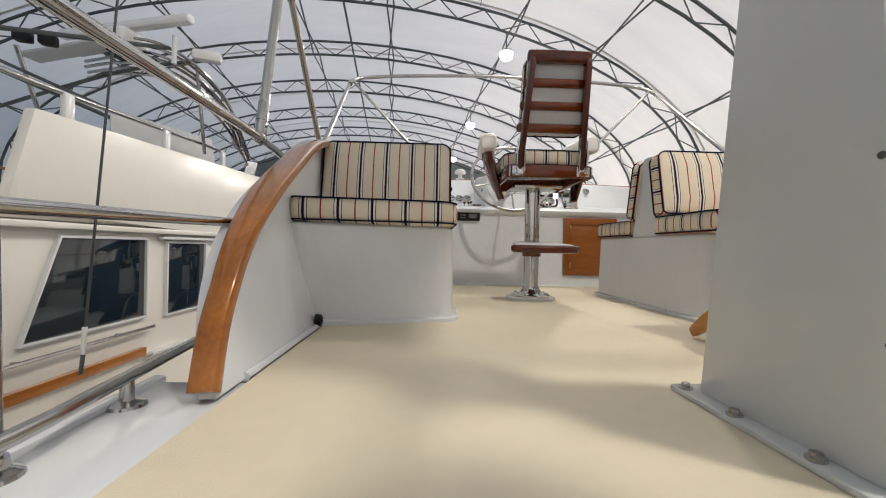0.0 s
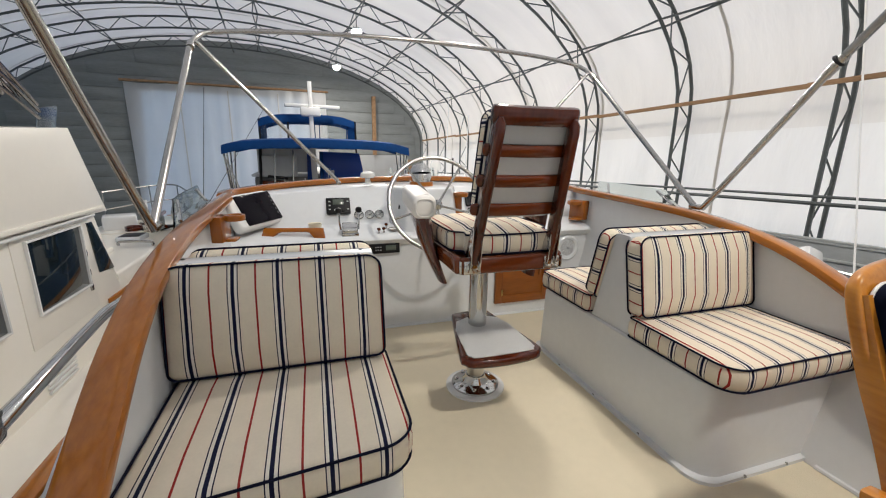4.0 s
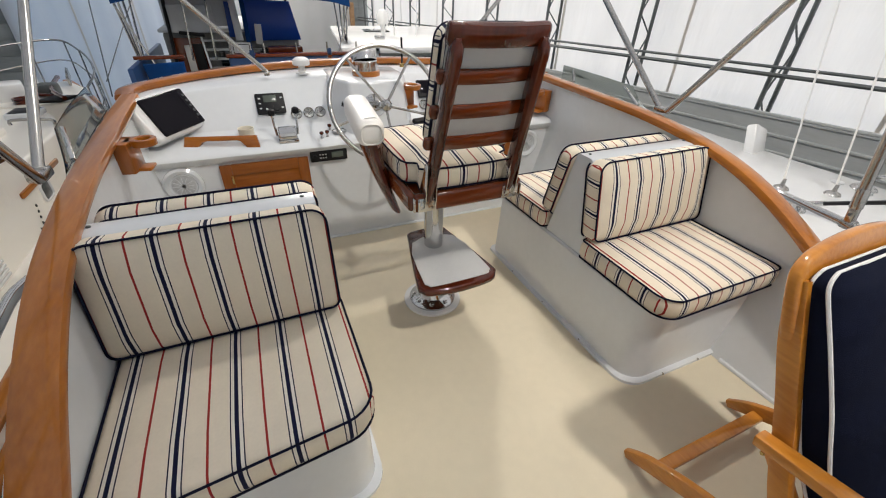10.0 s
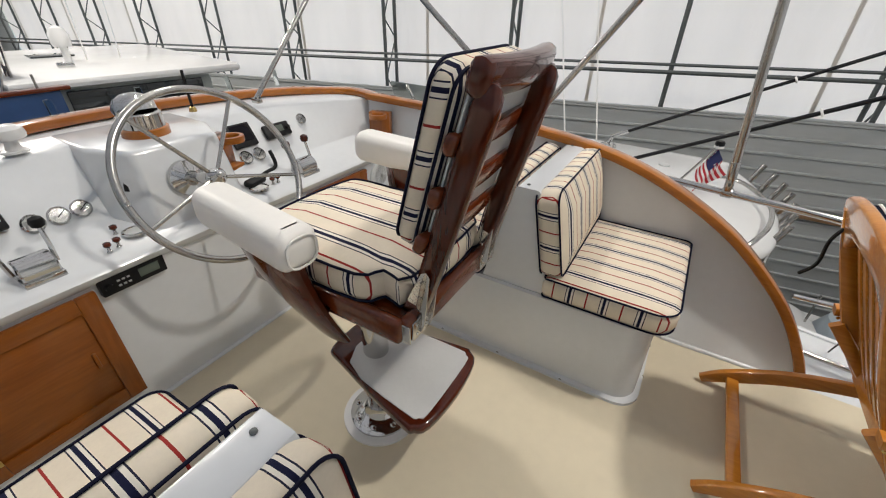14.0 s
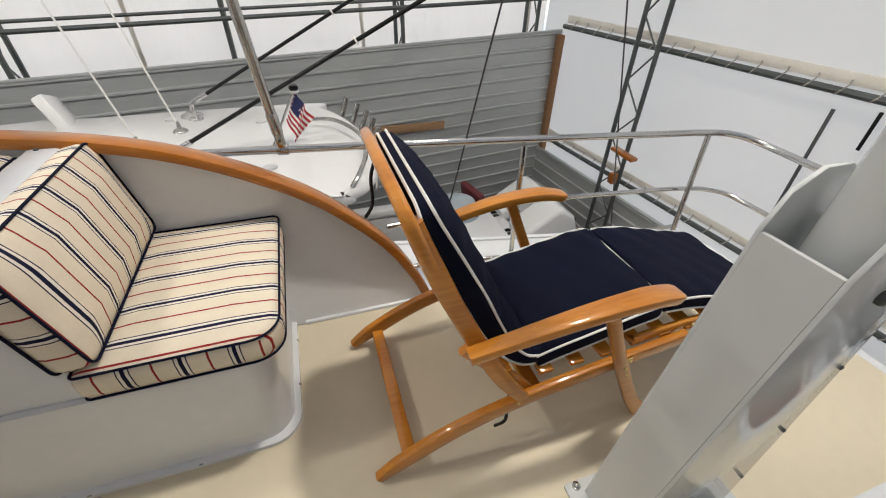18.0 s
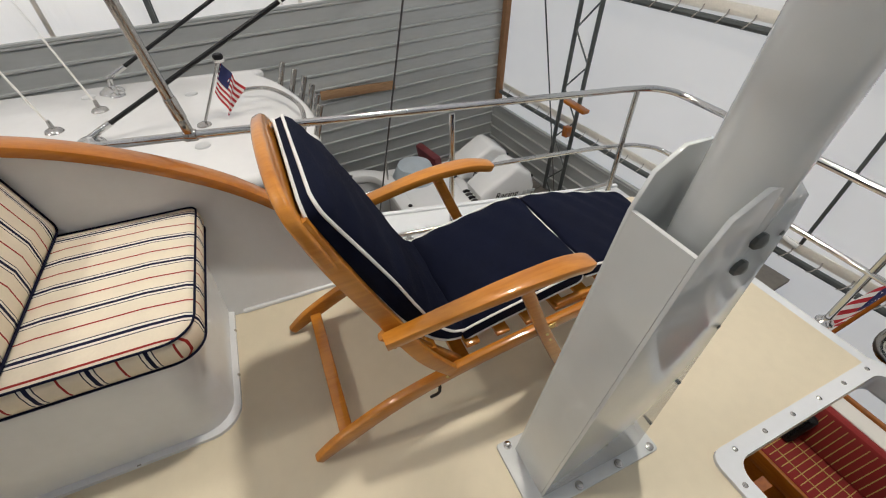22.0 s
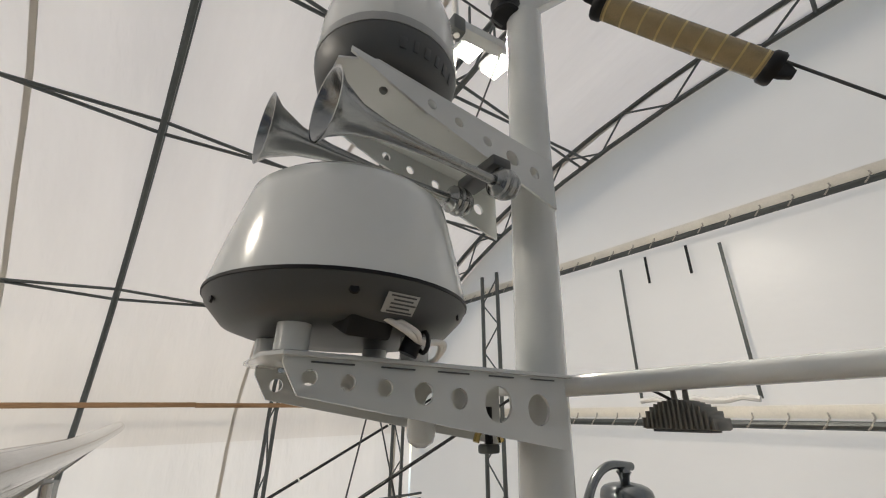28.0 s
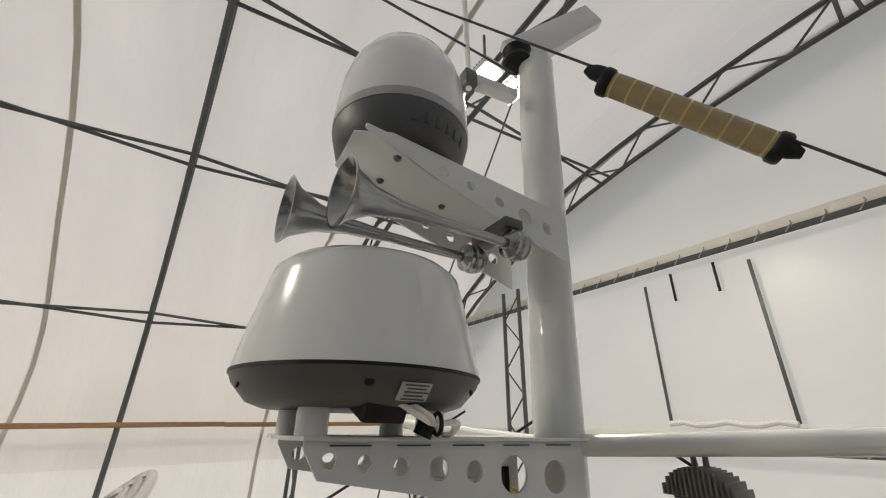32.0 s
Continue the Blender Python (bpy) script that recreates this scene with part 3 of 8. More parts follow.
# lamps under the roof
LZ = 4.95
for v, u in ((3.38, 5.28), (3.08, 5.28), (7.65, 4.6), (12.45, 4.6), (17.25, 4.5), (22.0, 4.4)):
    lp = thing("floodlight", shed(u, v, LZ), "lit square floodlight hung under the roof trusses", "floodlight", "roof floodlights")
    part("housing", box(0.26, 0.20, 0.07, pose(*shed(u, v, LZ + 0.07), 0, 0, 5), 0.02), PAINT, lp)
    for k in range(6):
        part("fin", box(0.006, 0.17, 0.035, pose(*shed(u - 0.09 + 0.036 * k, v, LZ + 0.12), 0, 0, 5), 0.001), GALV, lp)
    if v < 5:
        part("lens", box(0.22, 0.165, 0.03, pose(*shed(u, v, LZ + 0.022), 0, 0, 5), 0.008), LAMPGLOW, lp, "bright lit lens")
    else:
        part("lens", lathe([(0.02, -0.13), (0.09, -0.11), (0.14, -0.05), (0.15, 0.03)], pose(*shed(u, v, LZ + 0.02)), 20), LAMPGLOW, lp, "bright lit dome lens")
    part("hanger", rod(shed(u, v, LZ + 0.10), shed(u, v, LZ + 0.52), 0.012, 6), GALV, lp)
    if v == 3.08:
        continue
    la = new("lamp", bpy.data.lights.new("lamp", "AREA"))
    la.data.energy, la.data.size, la.data.color = LAMP * (2.2 if v > 15 else 0.5 if v == 7.65 else 1.05), 0.25, (1.0, 0.94, 0.85)
    la.matrix_world = Matrix.Translation(shed(u, v, LZ - (0.02 if v < 5 else 0.13)))

# water and docks
bm = bmesh.new()
vs = [bm.verts.new(p) for p in ((-400, -400, FLOOR), (400, -400, FLOOR), (400, 400, FLOOR), (-400, 400, FLOOR))]
bm.faces.new(vs)
solo("water", bm, WATER, "dark still harbour water under the boats", "water", kind="structure")
for nm, u0, u1, v0, v1 in (("dock_aft", 0.3, 2 * HALF, 0.3, 1.5),):
    dk = thing(nm, shed((u0 + u1) / 2, (v0 + v1) / 2, FLOOR), "grey timber dock along the end wall of the shed", "dock", kind="structure")
    part("frame", box(u1 - u0, v1 - v0, 0.5, axes(shed((u0 + u1) / 2, (v0 + v1) / 2, FLOOR + 0.35), SU, SV), 0.02), DOCK, dk)
    k = 0
    u = u0
    while u < 12:
        part("plank", box(0.135, v1 - v0 + 0.04, 0.035, axes(shed(u + 0.07, (v0 + v1) / 2, FLOOR + 0.62 + 0.003 * (k % 3)), SU, SV), 0.005), DOCK, dk)
        u += 0.145
        k += 1

# timber shelf along the aft wall above the dock
sh_ = thing("timber_shelf", shed(5.0, 0.3, -2.0), "brown weathered timber shelf along the end wall", "shelf", kind="structure")
part("board", box(1.3, 0.36, 0.06, axes(shed(5.1, 0.24, -1.86), SU, SV), 0.01), DOCK, sh_)
part("front_edge", box(1.3, 0.03, 0.12, axes(shed(5.1, 0.44, -1.87), SU, SV), 0.006), RAWWOOD, sh_)
for u in (4.5, 5.65):
    part("leg", box(0.09, 0.09, 0.85, axes(shed(u, 0.3, -2.3), SU, SV), 0.006), DOCK, sh_)

# ---- own boat: flybridge ----
MID = 0.61


def mir(x):
    return 2 * MID - x


# deck round the ladder hatch
HX0, HX1, HY0, HY1 = -0.36, 0.36, -0.56, 0.27
deck = thing("deck_floor", (MID, 1.5, -0.08), "cream nonskid flybridge deck with a ladder hatch", "deck", kind="structure")
part("panel", span(-0.47, 1.70, HY1, 4.1, -0.08, 0.0), NONSKID, deck)
part("panel", span(HX1, 1.70, -0.56, HY1, -0.08, 0.0), NONSKID, deck)
part("panel", span(-0.47, HX0, -0.56, HY1, -0.08, 0.0), NONSKID, deck)
wy = thing("waterway", (MID, 0.5, -0.1), "glossy white margin round the flybridge deck", "deck edge", kind="structure")
edge = [(1.702, -0.56), (1.86, -0.56), (1.88, -0.45), (2.05, 0.35), (2.23, 1.2), (2.23, 1.5), (1.702, 1.5)]
edge_port = [(-0.472, 1.0), (-0.70, 1.0), (-0.69, 0.35), (-0.66, -0.45), (-0.64, -0.56), (-0.472, -0.56)]
for o in (edge, edge_port):
    part("margin", plate(o, 0.09, pose(0, 0, -0.096), 0.012), GEL, wy)
    part("lip", sweep(bmesh.new(), [(x - (0.02 if x > 0 else -0.02), y, -0.003) for x, y in o[1:5]], rect(0.030, 0.018, 0.006), False, (0, 0, 1)), GEL, wy)
part("margin", span(-0.47, 1.70, -0.62, -0.562, -0.10, -0.004, 0.01), GEL, wy)
part("ledge", span(1.80, 2.0, 1.5, 4.0, -0.16, -0.102, 0.02), GEL, wy)
part("ledge", span(-0.78, -0.58, 1.5, 4.0, -0.16, -0.102, 0.02), GEL, wy)
# hatch rim
hf = thing("hatch_rim", ((HX0 + HX1) / 2, (HY0 + HY1) / 2, 0), "raised white hatch rim fixed with screws", "hatch rim", kind="structure")
bm = bmesh.new()
W = 0.055
rim_o, rim_i = rounded(HX1 - HX0 + 2 * W, HY1 - HY0 + 2 * W, 0.05), rounded(HX1 - HX0, HY1 - HY0, 0.06)
cx, cy = (HX0 + HX1) / 2, (HY0 + HY1) / 2
for za, zb in ((-0.08, 0.02),):
    ro = [[bm.verts.new((cx + x, cy + y, z)) for x, y in o] for o, z in ((rim_i, za), (rim_i, zb), (rim_o, zb - 0.004), (rim_o, 0.001))]
    for a, b in zip(ro, ro[1:]):
        for j in range(len(a)):
            bm.faces.new((a[j], a[(j + 1) % len(a)], b[(j + 1) % len(a)], b[j]))
part("rim", bm, GEL, hf)
for k in range(6):
    for x in (HX1 + 0.03, HX0 - 0.03):
        part("screw", lathe([(0.009, 0), (0.009, 0.003), (0.004, 0.006)], pose(x, HY0 + 0.04 + k * 0.15, 0.017), 8), STEEL, hf)
for k in range(5):
    part("screw", lathe([(0.009, 0), (0.009, 0.003), (0.004, 0.006)], pose(HX0 + 0.06 + k * 0.15, HY1 + 0.03, 0.017), 8), STEEL, hf)
# open hatch cover
hc = thing("hatch_cover", (0.15, -0.72, 0.0), "open framed hatch cover of smoked acrylic", "hatch cover")
m = axes((0.12, -0.80, 0.20), (0.98, -0.15, 0.0), (0.02, -0.30, 0.95))
part("pane", plate(rounded(0.62, 0.52, 0.06), 0.008, m), clear("smoked acrylic", (0.25, 0.27, 0.27)), hc)
part("frame", sweep(bmesh.new(), [m @ Vector((x, y, 0.004)) for x, y in rounded(0.66, 0.56, 0.07)], rect(0.035, 0.03, 0.006), True), STEEL, hc)
part("gasket", sweep(bmesh.new(), [m @ Vector((x, y, 0.022)) for x, y in rounded(0.635, 0.535, 0.06)], rect(0.014, 0.014, 0.003), True), BLACK, hc)
for s, y in ((0.26, -0.24), (0.26, 0.05)):
    part("latch", tube([m @ Vector((s, y, 0.02)), m @ Vector((s - 0.02, y, 0.07)), m @ Vector((s - 0.09, y + 0.01, 0.075))], 0.013, 8), BLACK, hc)
for s in (-0.15, 0.15):
    part("handle", tube([m @ Vector((s, 0.05, 0.02)), m @ Vector((s + 0.02, 0.06, 0.06)), m @ Vector((s + 0.1, 0.02, 0.06))], 0.012, 8), BLACK, hc)
# ladder below
ld = thing("ladder", (0.0, -0.1, -2.1), "steep varnished teak ladder down through the hatch", "ladder")
for x in (-0.27, 0.28):
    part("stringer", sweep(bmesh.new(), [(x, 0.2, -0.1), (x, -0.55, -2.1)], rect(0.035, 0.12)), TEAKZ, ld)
for k in range(7):
    z = -0.62 - 0.21 * k
    part("tread", span(-0.27, 0.28, 0.2 - 0.375 * (-0.1 - z) - 0.07, 0.2 - 0.375 * (-0.1 - z) + 0.07, z - 0.02, z, 0.006), TEAKX, ld)
# lower deck with the red settee
solo("lower_deck", span(-1.3, 2.5, -1.98, 4.0, -2.2, -2.1), DECKTEAK, "teak cockpit sole below the flybridge", "deck", kind="structure")
st = thing("settee", (0.1, -1.45, -2.1), "red gold-striped settee in the cockpit below", "settee")
part("base", span(-0.6, 0.72, -1.66, -1.24, -2.1, -1.72, 0.02), TEAK, st)
part("front_rail", span(-0.6, 0.72, -1.24, -1.21, -1.74, -1.60, 0.006), TEAKX, st)
part("seat_cushion", span(-0.6, 0.72, -1.64, -1.24, -1.72, -1.60, 0.03), RED, st)
part("back_cushion", box(1.32, 0.10, 0.33, pose(0.06, -1.645, -1.45, 14, 0, 0), 0.035), RED, st)
bm = bmesh.new()
for k in range(30):
    x = -0.58 + 0.044 * k
    box(0.006, 0.36, 0.003, pose(x, -1.44, -1.5985), 0, bm)
    box(0.006, 0.003, 0.27, pose(x, -1.645, -1.45, 14, 0, 0) @ pose(0, 0.0515, 0), 0, bm)
for y in (-1.50, -1.34):
    box(1.28, 0.006, 0.003, pose(0.06, y, -1.5975), 0, bm)
part("stripes", bm, GOLD, st)
pl = thing("pillow", (0.50, -1.5, -1.60), "black throw pillow with a gold emblem on the settee", "pillow")
m = axes((0.52, -1.515, -1.47), (1, 0.12, 0.1), (0, -0.45, 0.89))
part("cover", plate(rounded(0.28, 0.27, 0.03), 0.10, m @ pose(0, 0, -0.05), 0.045, seg=4), BLACK, pl)
part("emblem", plate(rounded(0.17, 0.14, 0.06), 0.004, m @ pose(0.05, 0.02, 0.051), 0), GOLD, pl)
sc = thing("stern_coaming", (0.4, -1.8, -2.1), "cream cockpit coaming with a varnished teak edge at the stern", "coaming", kind="structure")
part("top", span(-1.2, 2.4, -1.865, -1.72, -2.1, -1.30, 0.012), CREAM, sc)
part("teak_edge", span(-1.2, 2.4, -1.905, -1.867, -1.36, -1.285, 0.01), TEAKX, sc)
part("deck_ring", lathe([(0.028, 0), (0.026, 0.012), (0.012, 0.02)], pose(0.57, -1.79, -1.30), 16), STEEL, sc)
# cabin sides and hull
hull = thing("own_hull", (MID, 1.0, FLOOR), "white cabin side and hull under the flybridge", "hull", kind="structure")
for s in (-1, 1):
    x = MID + s * 1.42
    part("cabin_side", span(x - 0.03, x + 0.03, -0.4, 4.3, -2.1, -0.16, 0.01), GEL, hull)
    o = [(MID + s * 1.95, -4.2, 0), (MID + s * 2.05, 0, 0), (MID + s * 2.0, 3, 0), (MID + s * 1.5, 6.5, 0), (MID, 9.0, 0)]
    bm = bmesh.new()
    P = cat(o, 6)
    r = [[bm.verts.new((p.x + s * d, p.y, z)) for d, z in ((-0.35, FLOOR), (-0.1, -2.6), (0.0, -1.75), (-0.12, -1.75))] for p in P]
    for a, b in zip(r, r[1:]):
        for j in range(3):
            bm.faces.new((a[j], a[j + 1], b[j + 1], b[j]))
    part("topside", bm, GEL, hull)
part("foredeck", plate([(MID + sx, y) for sx, y in ((-1.9, 3.0), (1.9, 3.0), (1.4, 6.5), (0.3, 8.9), (-0.3, 8.9), (-1.4, 6.5))], 0.05, pose(0, 0, -1.85)), GEL, hull)
part("trunk_cabin", span(MID - 1.2, MID + 1.2, 4.1, 6.5, -1.8, -1.0, 0.1), GEL, hull)
part("front", span(MID - 1.4, MID + 1.4, 4.2, 4.26, -2.1, -0.1, 0.01), GEL, hull)

# ---- coamings and cap rail ----
CURVE = [(0.87, 0.0), (0.945, 0.15), (1.09, 0.31), (1.30, 0.455), (1.6, 0.605), (1.9, 0.745), (2.2, 0.835), (2.6, 0.885), (3.2, 0.905), (3.72, 0.915)]

CURVE_S = [(1.125, 0.0), (1.175, 0.12), (1.27, 0.28), (1.40, 0.425), (1.60, 0.59), (1.9, 0.745), (2.2, 0.835), (2.6, 0.885), (3.2, 0.905), (3.72, 0.915)]


def xin(z, y):
    """Inner face of the port coaming, which leans outwards."""
    return -0.485 - 0.135 * z / 0.85 - 0.06 * max(0, min(1, (y - 1.2) / 2.6)) * (z / 0.85)


def xwall(z, y):
    """The same face with the swell of the moulding below the rail."""
    return xin(z, y) - 0.05 * math.sin(math.pi * max(0, min(1, z / 0.85)))


for s, nm in ((0, "coaming_port"), (1, "coaming_starboard")):
    f = (lambda x: x) if s == 0 else mir
    bm = bmesh.new()
    pts = cat([(0, y, z) for y, z in (CURVE_S if s else CURVE)], 5)
    rows = []
    for p in pts:
        n = 6
        ins = [bm.verts.new((f(xwall(p.z * k / n, p.y)), p.y, p.z * k / n)) for k in range(n + 1)]
        outs = [bm.verts.new((f(xwall(p.z * k / n, p.y) - 0.034), p.y, p.z * k / n - (0.1 if k == 0 else 0))) for k in range(n, -1, -1)]
        rows.append(ins + outs)
    for a, b in zip(rows, rows[1:]):
        for j in range(len(a) - 1):
            bm.faces.new((a[j], a[j + 1], b[j + 1], b[j]))
    bm.faces.new(rows[-1])
    bmesh.ops.remove_doubles(bm, verts=bm.verts[:], dist=0.0005)
    solo(nm, bm, GEL, "white moulded coaming round the flybridge", "coaming", kind="structure")
    solo("floor_trim", tube([(f(-0.485), y, 0.004) for y in (1.2 if s else 1.0, 1.7)], 0.012, 8), GEL, "white sealant bead along the deck joint", "trim", kind="structure")
# cap rail: aft sides sweep up from the deck, forward part bows round the console
cap = thing("cap_rail", (MID, 4.2, 0.92), "varnished teak cap rail round the flybridge coaming", "cap rail", kind="structure")
for s in (0, 1):
    f = (lambda x: x) if s == 0 else mir
    P = [Vector((f(xin(p.z, p.y) - 0.024 + 0.014 * min(1, p.z / 0.2) + 0.010 * max(0, min(1, (p.y - 1.6) / 0.8))), p.y, p.z + 0.012)) for p in cat([(0, y, z) for y, z in (CURVE_S if s else CURVE)], 6)]
    bm = bmesh.new()
    prof = rect(0.092, 0.042, 0.014)
    rings = []
    for i, p in enumerate(P):
        t = (P[min(len(P) - 1, i + 1)] - P[max(0, i - 1)]).normalized()
        side = Vector((1, 0, 0)) - t * t.x
        side.normalize()
        u = side.cross(t)
        y0 = 1.25 if s else 0.98
        wgt = 1.0 - 0.08 * max(0, min(1, (p.y - 1.7) / 0.7)) if p.y > y0 + 0.32 else 0.62 + 0.38 * max(0, (p.y - y0) / 0.32)
        rings.append([bm.verts.new(p + side * a * wgt + u * b) for a, b in prof])
    for a, b in zip(rings, rings[1:]):
        for j in range(len(prof)):
            bm.faces.new((a[j], a[(j + 1) % len(prof)], b[(j + 1) % len(prof)], b[j]))
    bm.faces.new(rings[0])
    bm.faces.new(rings[-1])
    part("side_rail", bm, TEAK, cap)
    part("plug", lathe([(0.008, 0), (0.008, 0.003)], axes((f(-0.60), 1.42 if s else 1.30, 0.44), (1, 0, 0), (0, 0.6, 0.7)), 8), RAWWOOD, cap)
fr = cat([(-0.712, 3.72, 0.927), (-0.725, 3.87, 0.932), (-0.645, 3.99, 0.937), (-0.35, 4.10, 0.965), (0.1, 4.17, 0.99), (MID, 4.19, 1.0), (mir(0.1), 4.17, 0.99), (mir(-0.35), 4.10, 0.965), (mir(-0.645), 3.99, 0.937), (mir(-0.725), 3.87, 0.932), (mir(-0.712), 3.72, 0.927)], 6)
part("front_rail", sweep(bmesh.new(), fr, rect(0.095, 0.042, 0.016), False, (0, 0, 1)), TEAKX, cap)
# coaming front outside
bm = bmesh.new()
r = [[bm.verts.new(p + Vector((0, d, z))) for d, z in ((0.03, -0.01), (0.06, -0.9))] for p in fr]
for a, b in zip(r, r[1:]):
    bm.faces.new((a[0], a[1], b[1], b[0]))
solo("coaming_front", bm, GEL, "white front of the flybridge below the cap rail", "coaming", kind="structure")

# ---- console ----
con = thing("console", (MID, 3.8, 0), "white moulded helm console across the front of the flybridge", "console", kind="structure")
FACE = [(3.49, 0.0), (3.495, 0.60), (3.468, 0.622), (3.458, 0.645), (3.474, 0.666), (3.72, 0.71), (3.735, 0.72), (3.885, 0.955), (3.91, 0.968), (4.22, 0.975)]


def extrude_x(prof, x0, x1, close=True):
    bm = bmesh.new()
    a, b = ([bm.verts.new((x, y, z)) for y, z in prof] for x in (x0, x1))
    for j in range(len(prof) - (0 if close else 1)):
        k = (j + 1) % len(prof)
        bm.faces.new((a[j], a[k], b[k], b[j]))
    if close:
        bm.faces.new(a)
        bm.faces.new(b[::-1])
    return bm


bm = bmesh.new()
xs = [-0.70 + 0.0655 * i for i in range(41)]
rows = []
for x in xs:
    b = 0.14 * (1 - ((x - MID) / 1.31) ** 2)
    rows.append([bm.verts.new((x, y + (b - 0.14) * (max(0, z - 0.7) / 0.25), z + (0.055 * (b / 0.14 - 1) * max(0, z - 0.7) / 0.25))) for y, z in FACE])
for a, b in zip(rows, rows[1:]):
    for j in range(len(a) - 1):
        bm.faces.new((a[j], a[j + 1], b[j + 1], b[j]))
part("moulding", bm, GEL, con, smooth=50)
# steering pod in the middle
pod = [(-0.25, 3.74), (-0.17, 3.55), (0.17, 3.55), (0.25, 3.74), (0.25, 4.1), (-0.25, 4.1)]
bm = bmesh.new()
lo = [bm.verts.new((MID + x * 1.1, (y if y > 3.9 else y - 0.02), 0.66)) for x, y in pod]
hi = [bm.verts.new((MID + x, (y if y > 3.9 else y + 0.06), 0.972)) for x, y in pod]
for j in range(6):
    bm.faces.new((lo[j], lo[(j + 1) % 6], hi[(j + 1) % 6], hi[j]))
bm.faces.new(hi)
bmesh.ops.bevel(bm, geom=[e for e in bm.edges if e.verts[0].co.z > 0.7 or e.verts[1].co.z > 0.7], offset=0.02, segments=3, affect="EDGES", profile=0.5)
part("steering_pod", bm, GEL, con)
part("deck_joint", rod((-0.48, 3.488, 0.004), (mir(-0.48), 3.488, 0.004), 0.012, 8), GEL, con)
FN = Vector((0, -1, 0))
FU = Vector((0, 0, 1))


def on_face(x, z, out=0.0):
    """A pose on the console's lower front: x across, y up it, z out of it."""
    y = 3.49 + 0.005 * z / 0.6
    return axes(Vector((x, y, z)) + FN * out, (1, 0, 0), FU)


def on_slope(x, s, out=0.0):
    """A pose on the sloping dash above: s runs from 0 at its foot to 1."""
    b = 0.14 * (1 - ((x - MID) / 1.31) ** 2)
    y, z = 3.735 + 0.15 * s, 0.72 + 0.235 * s
    y += (b - 0.14) * (max(0, z - 0.7) / 0.25)
    z += 0.055 * (b / 0.14 - 1) * max(0, z - 0.7) / 0.25
    n = Vector((0, -0.843, 0.538))
    return axes(Vector((x, y, z)) + n * out, (1, 0, 0), (0, 0.538, 0.843))


# locker doors in the console
# deeper brown teak, with the shade on the console face put in too
LOCKERX = wood("deep shaded varnished teak", (0.30, 0.095, 0.012), (0.18, 0.046, 0.005), "x", coat=0.8)
LOCKERZ = wood("deep shaded varnished teak upright", (0.27, 0.082, 0.010), (0.16, 0.040, 0.005), "z", coat=0.8)
for s in (0, 1):
    x0, x1 = (-0.35, 0.13) if s == 0 else (1.09, 1.55)
    ldr = thing("locker_door", ((x0 + x1) / 2, 3.6, 0.13), "closed varnished teak locker door in the console", "locker door", "console lockers")
    cx, w = (x0 + x1) / 2, x1 - x0
    z0, z1 = 0.10, 0.592
    zc, h = (z0 + z1) / 2, z1 - z0
    m = on_face(cx, zc, 0.004)
    for a in (-w / 2 + 0.03, w / 2 - 0.03):
        part("stile", box(0.06, h, 0.022, m @ pose(a, 0, 0.011), 0.003), LOCKERZ, ldr)
    for b in (-h / 2 + 0.03, h / 2 - 0.03):
        part("rail", box(w - 0.12, 0.06, 0.0215, m @ pose(0, b, 0.0108), 0.003), LOCKERX, ldr)
    part("panel", box(w - 0.115, h - 0.115, 0.012, m @ pose(0, 0, 0.006), 0.002), LOCKERX, ldr)
    part("pull", box(0.012, 0.07, 0.012, m @ pose(w / 2 - 0.09, -0.01, 0.018), 0.004), LOCKERZ, ldr)
    for b in (-0.16, 0.16):
        part("hinge", box(0.012, 0.05, 0.006, m @ pose(-w / 2 + 0.055, b, 0.024), 0.002), BRASS, ldr)
# loudspeakers
SPKMESH = mat("pale perforated grille", (0.50, 0.51, 0.52), 0.6, 0, 0.25, 60, 0.4, 300)
for x in (-0.545, 1.70):
    sp = thing("loudspeaker", (x, 3.48, 0.40), "round white marine loudspeaker in the console", "loudspeaker", "console loudspeakers")
    m = on_face(x, 0.50, 0.0)
    part("bezel", lathe([(0.102, 0), (0.101, 0.012), (0.088, 0.022), (0.070, 0.016), (0.066, 0.008)], m, 32), GEL, sp)
    part("cone", lathe([(0.066, 0.006), (0.045, 0.012), (0.012, 0.016)], m, 24), SPKMESH, sp)
    for a in range(6):
        part("grille_bar", box(0.11, 0.003, 0.004, m @ pose(0, 0, 0.014, 0, 0, a * 30)), GEL, sp)
# radio with screen below the lip
rd = thing("radio", (0.25, 3.55, 0.53), "black flush radio with a small screen", "radio")
m = on_face(0.255, 0.585, 0.0)
part("body", box(0.22, 0.07, 0.03, m @ pose(0, 0, 0.01), 0.006), BLACK, rd)
part("screen", box(0.07, 0.035, 0.004, m @ pose(0.05, 0.003, 0.026), 0.002), LCD, rd)
for k in range(6):
    part("button", box(0.010, 0.007, 0.004, m @ pose(-0.02 - 0.016 * (k % 3), 0.01 - 0.02 * (k // 3), 0.027), 0.001), GREYVINYL, rd)
part("knob", lathe([(0.014, 0), (0.013, 0.014)], m @ pose(-0.085, 0, 0.024), 14), BLACK, rd)
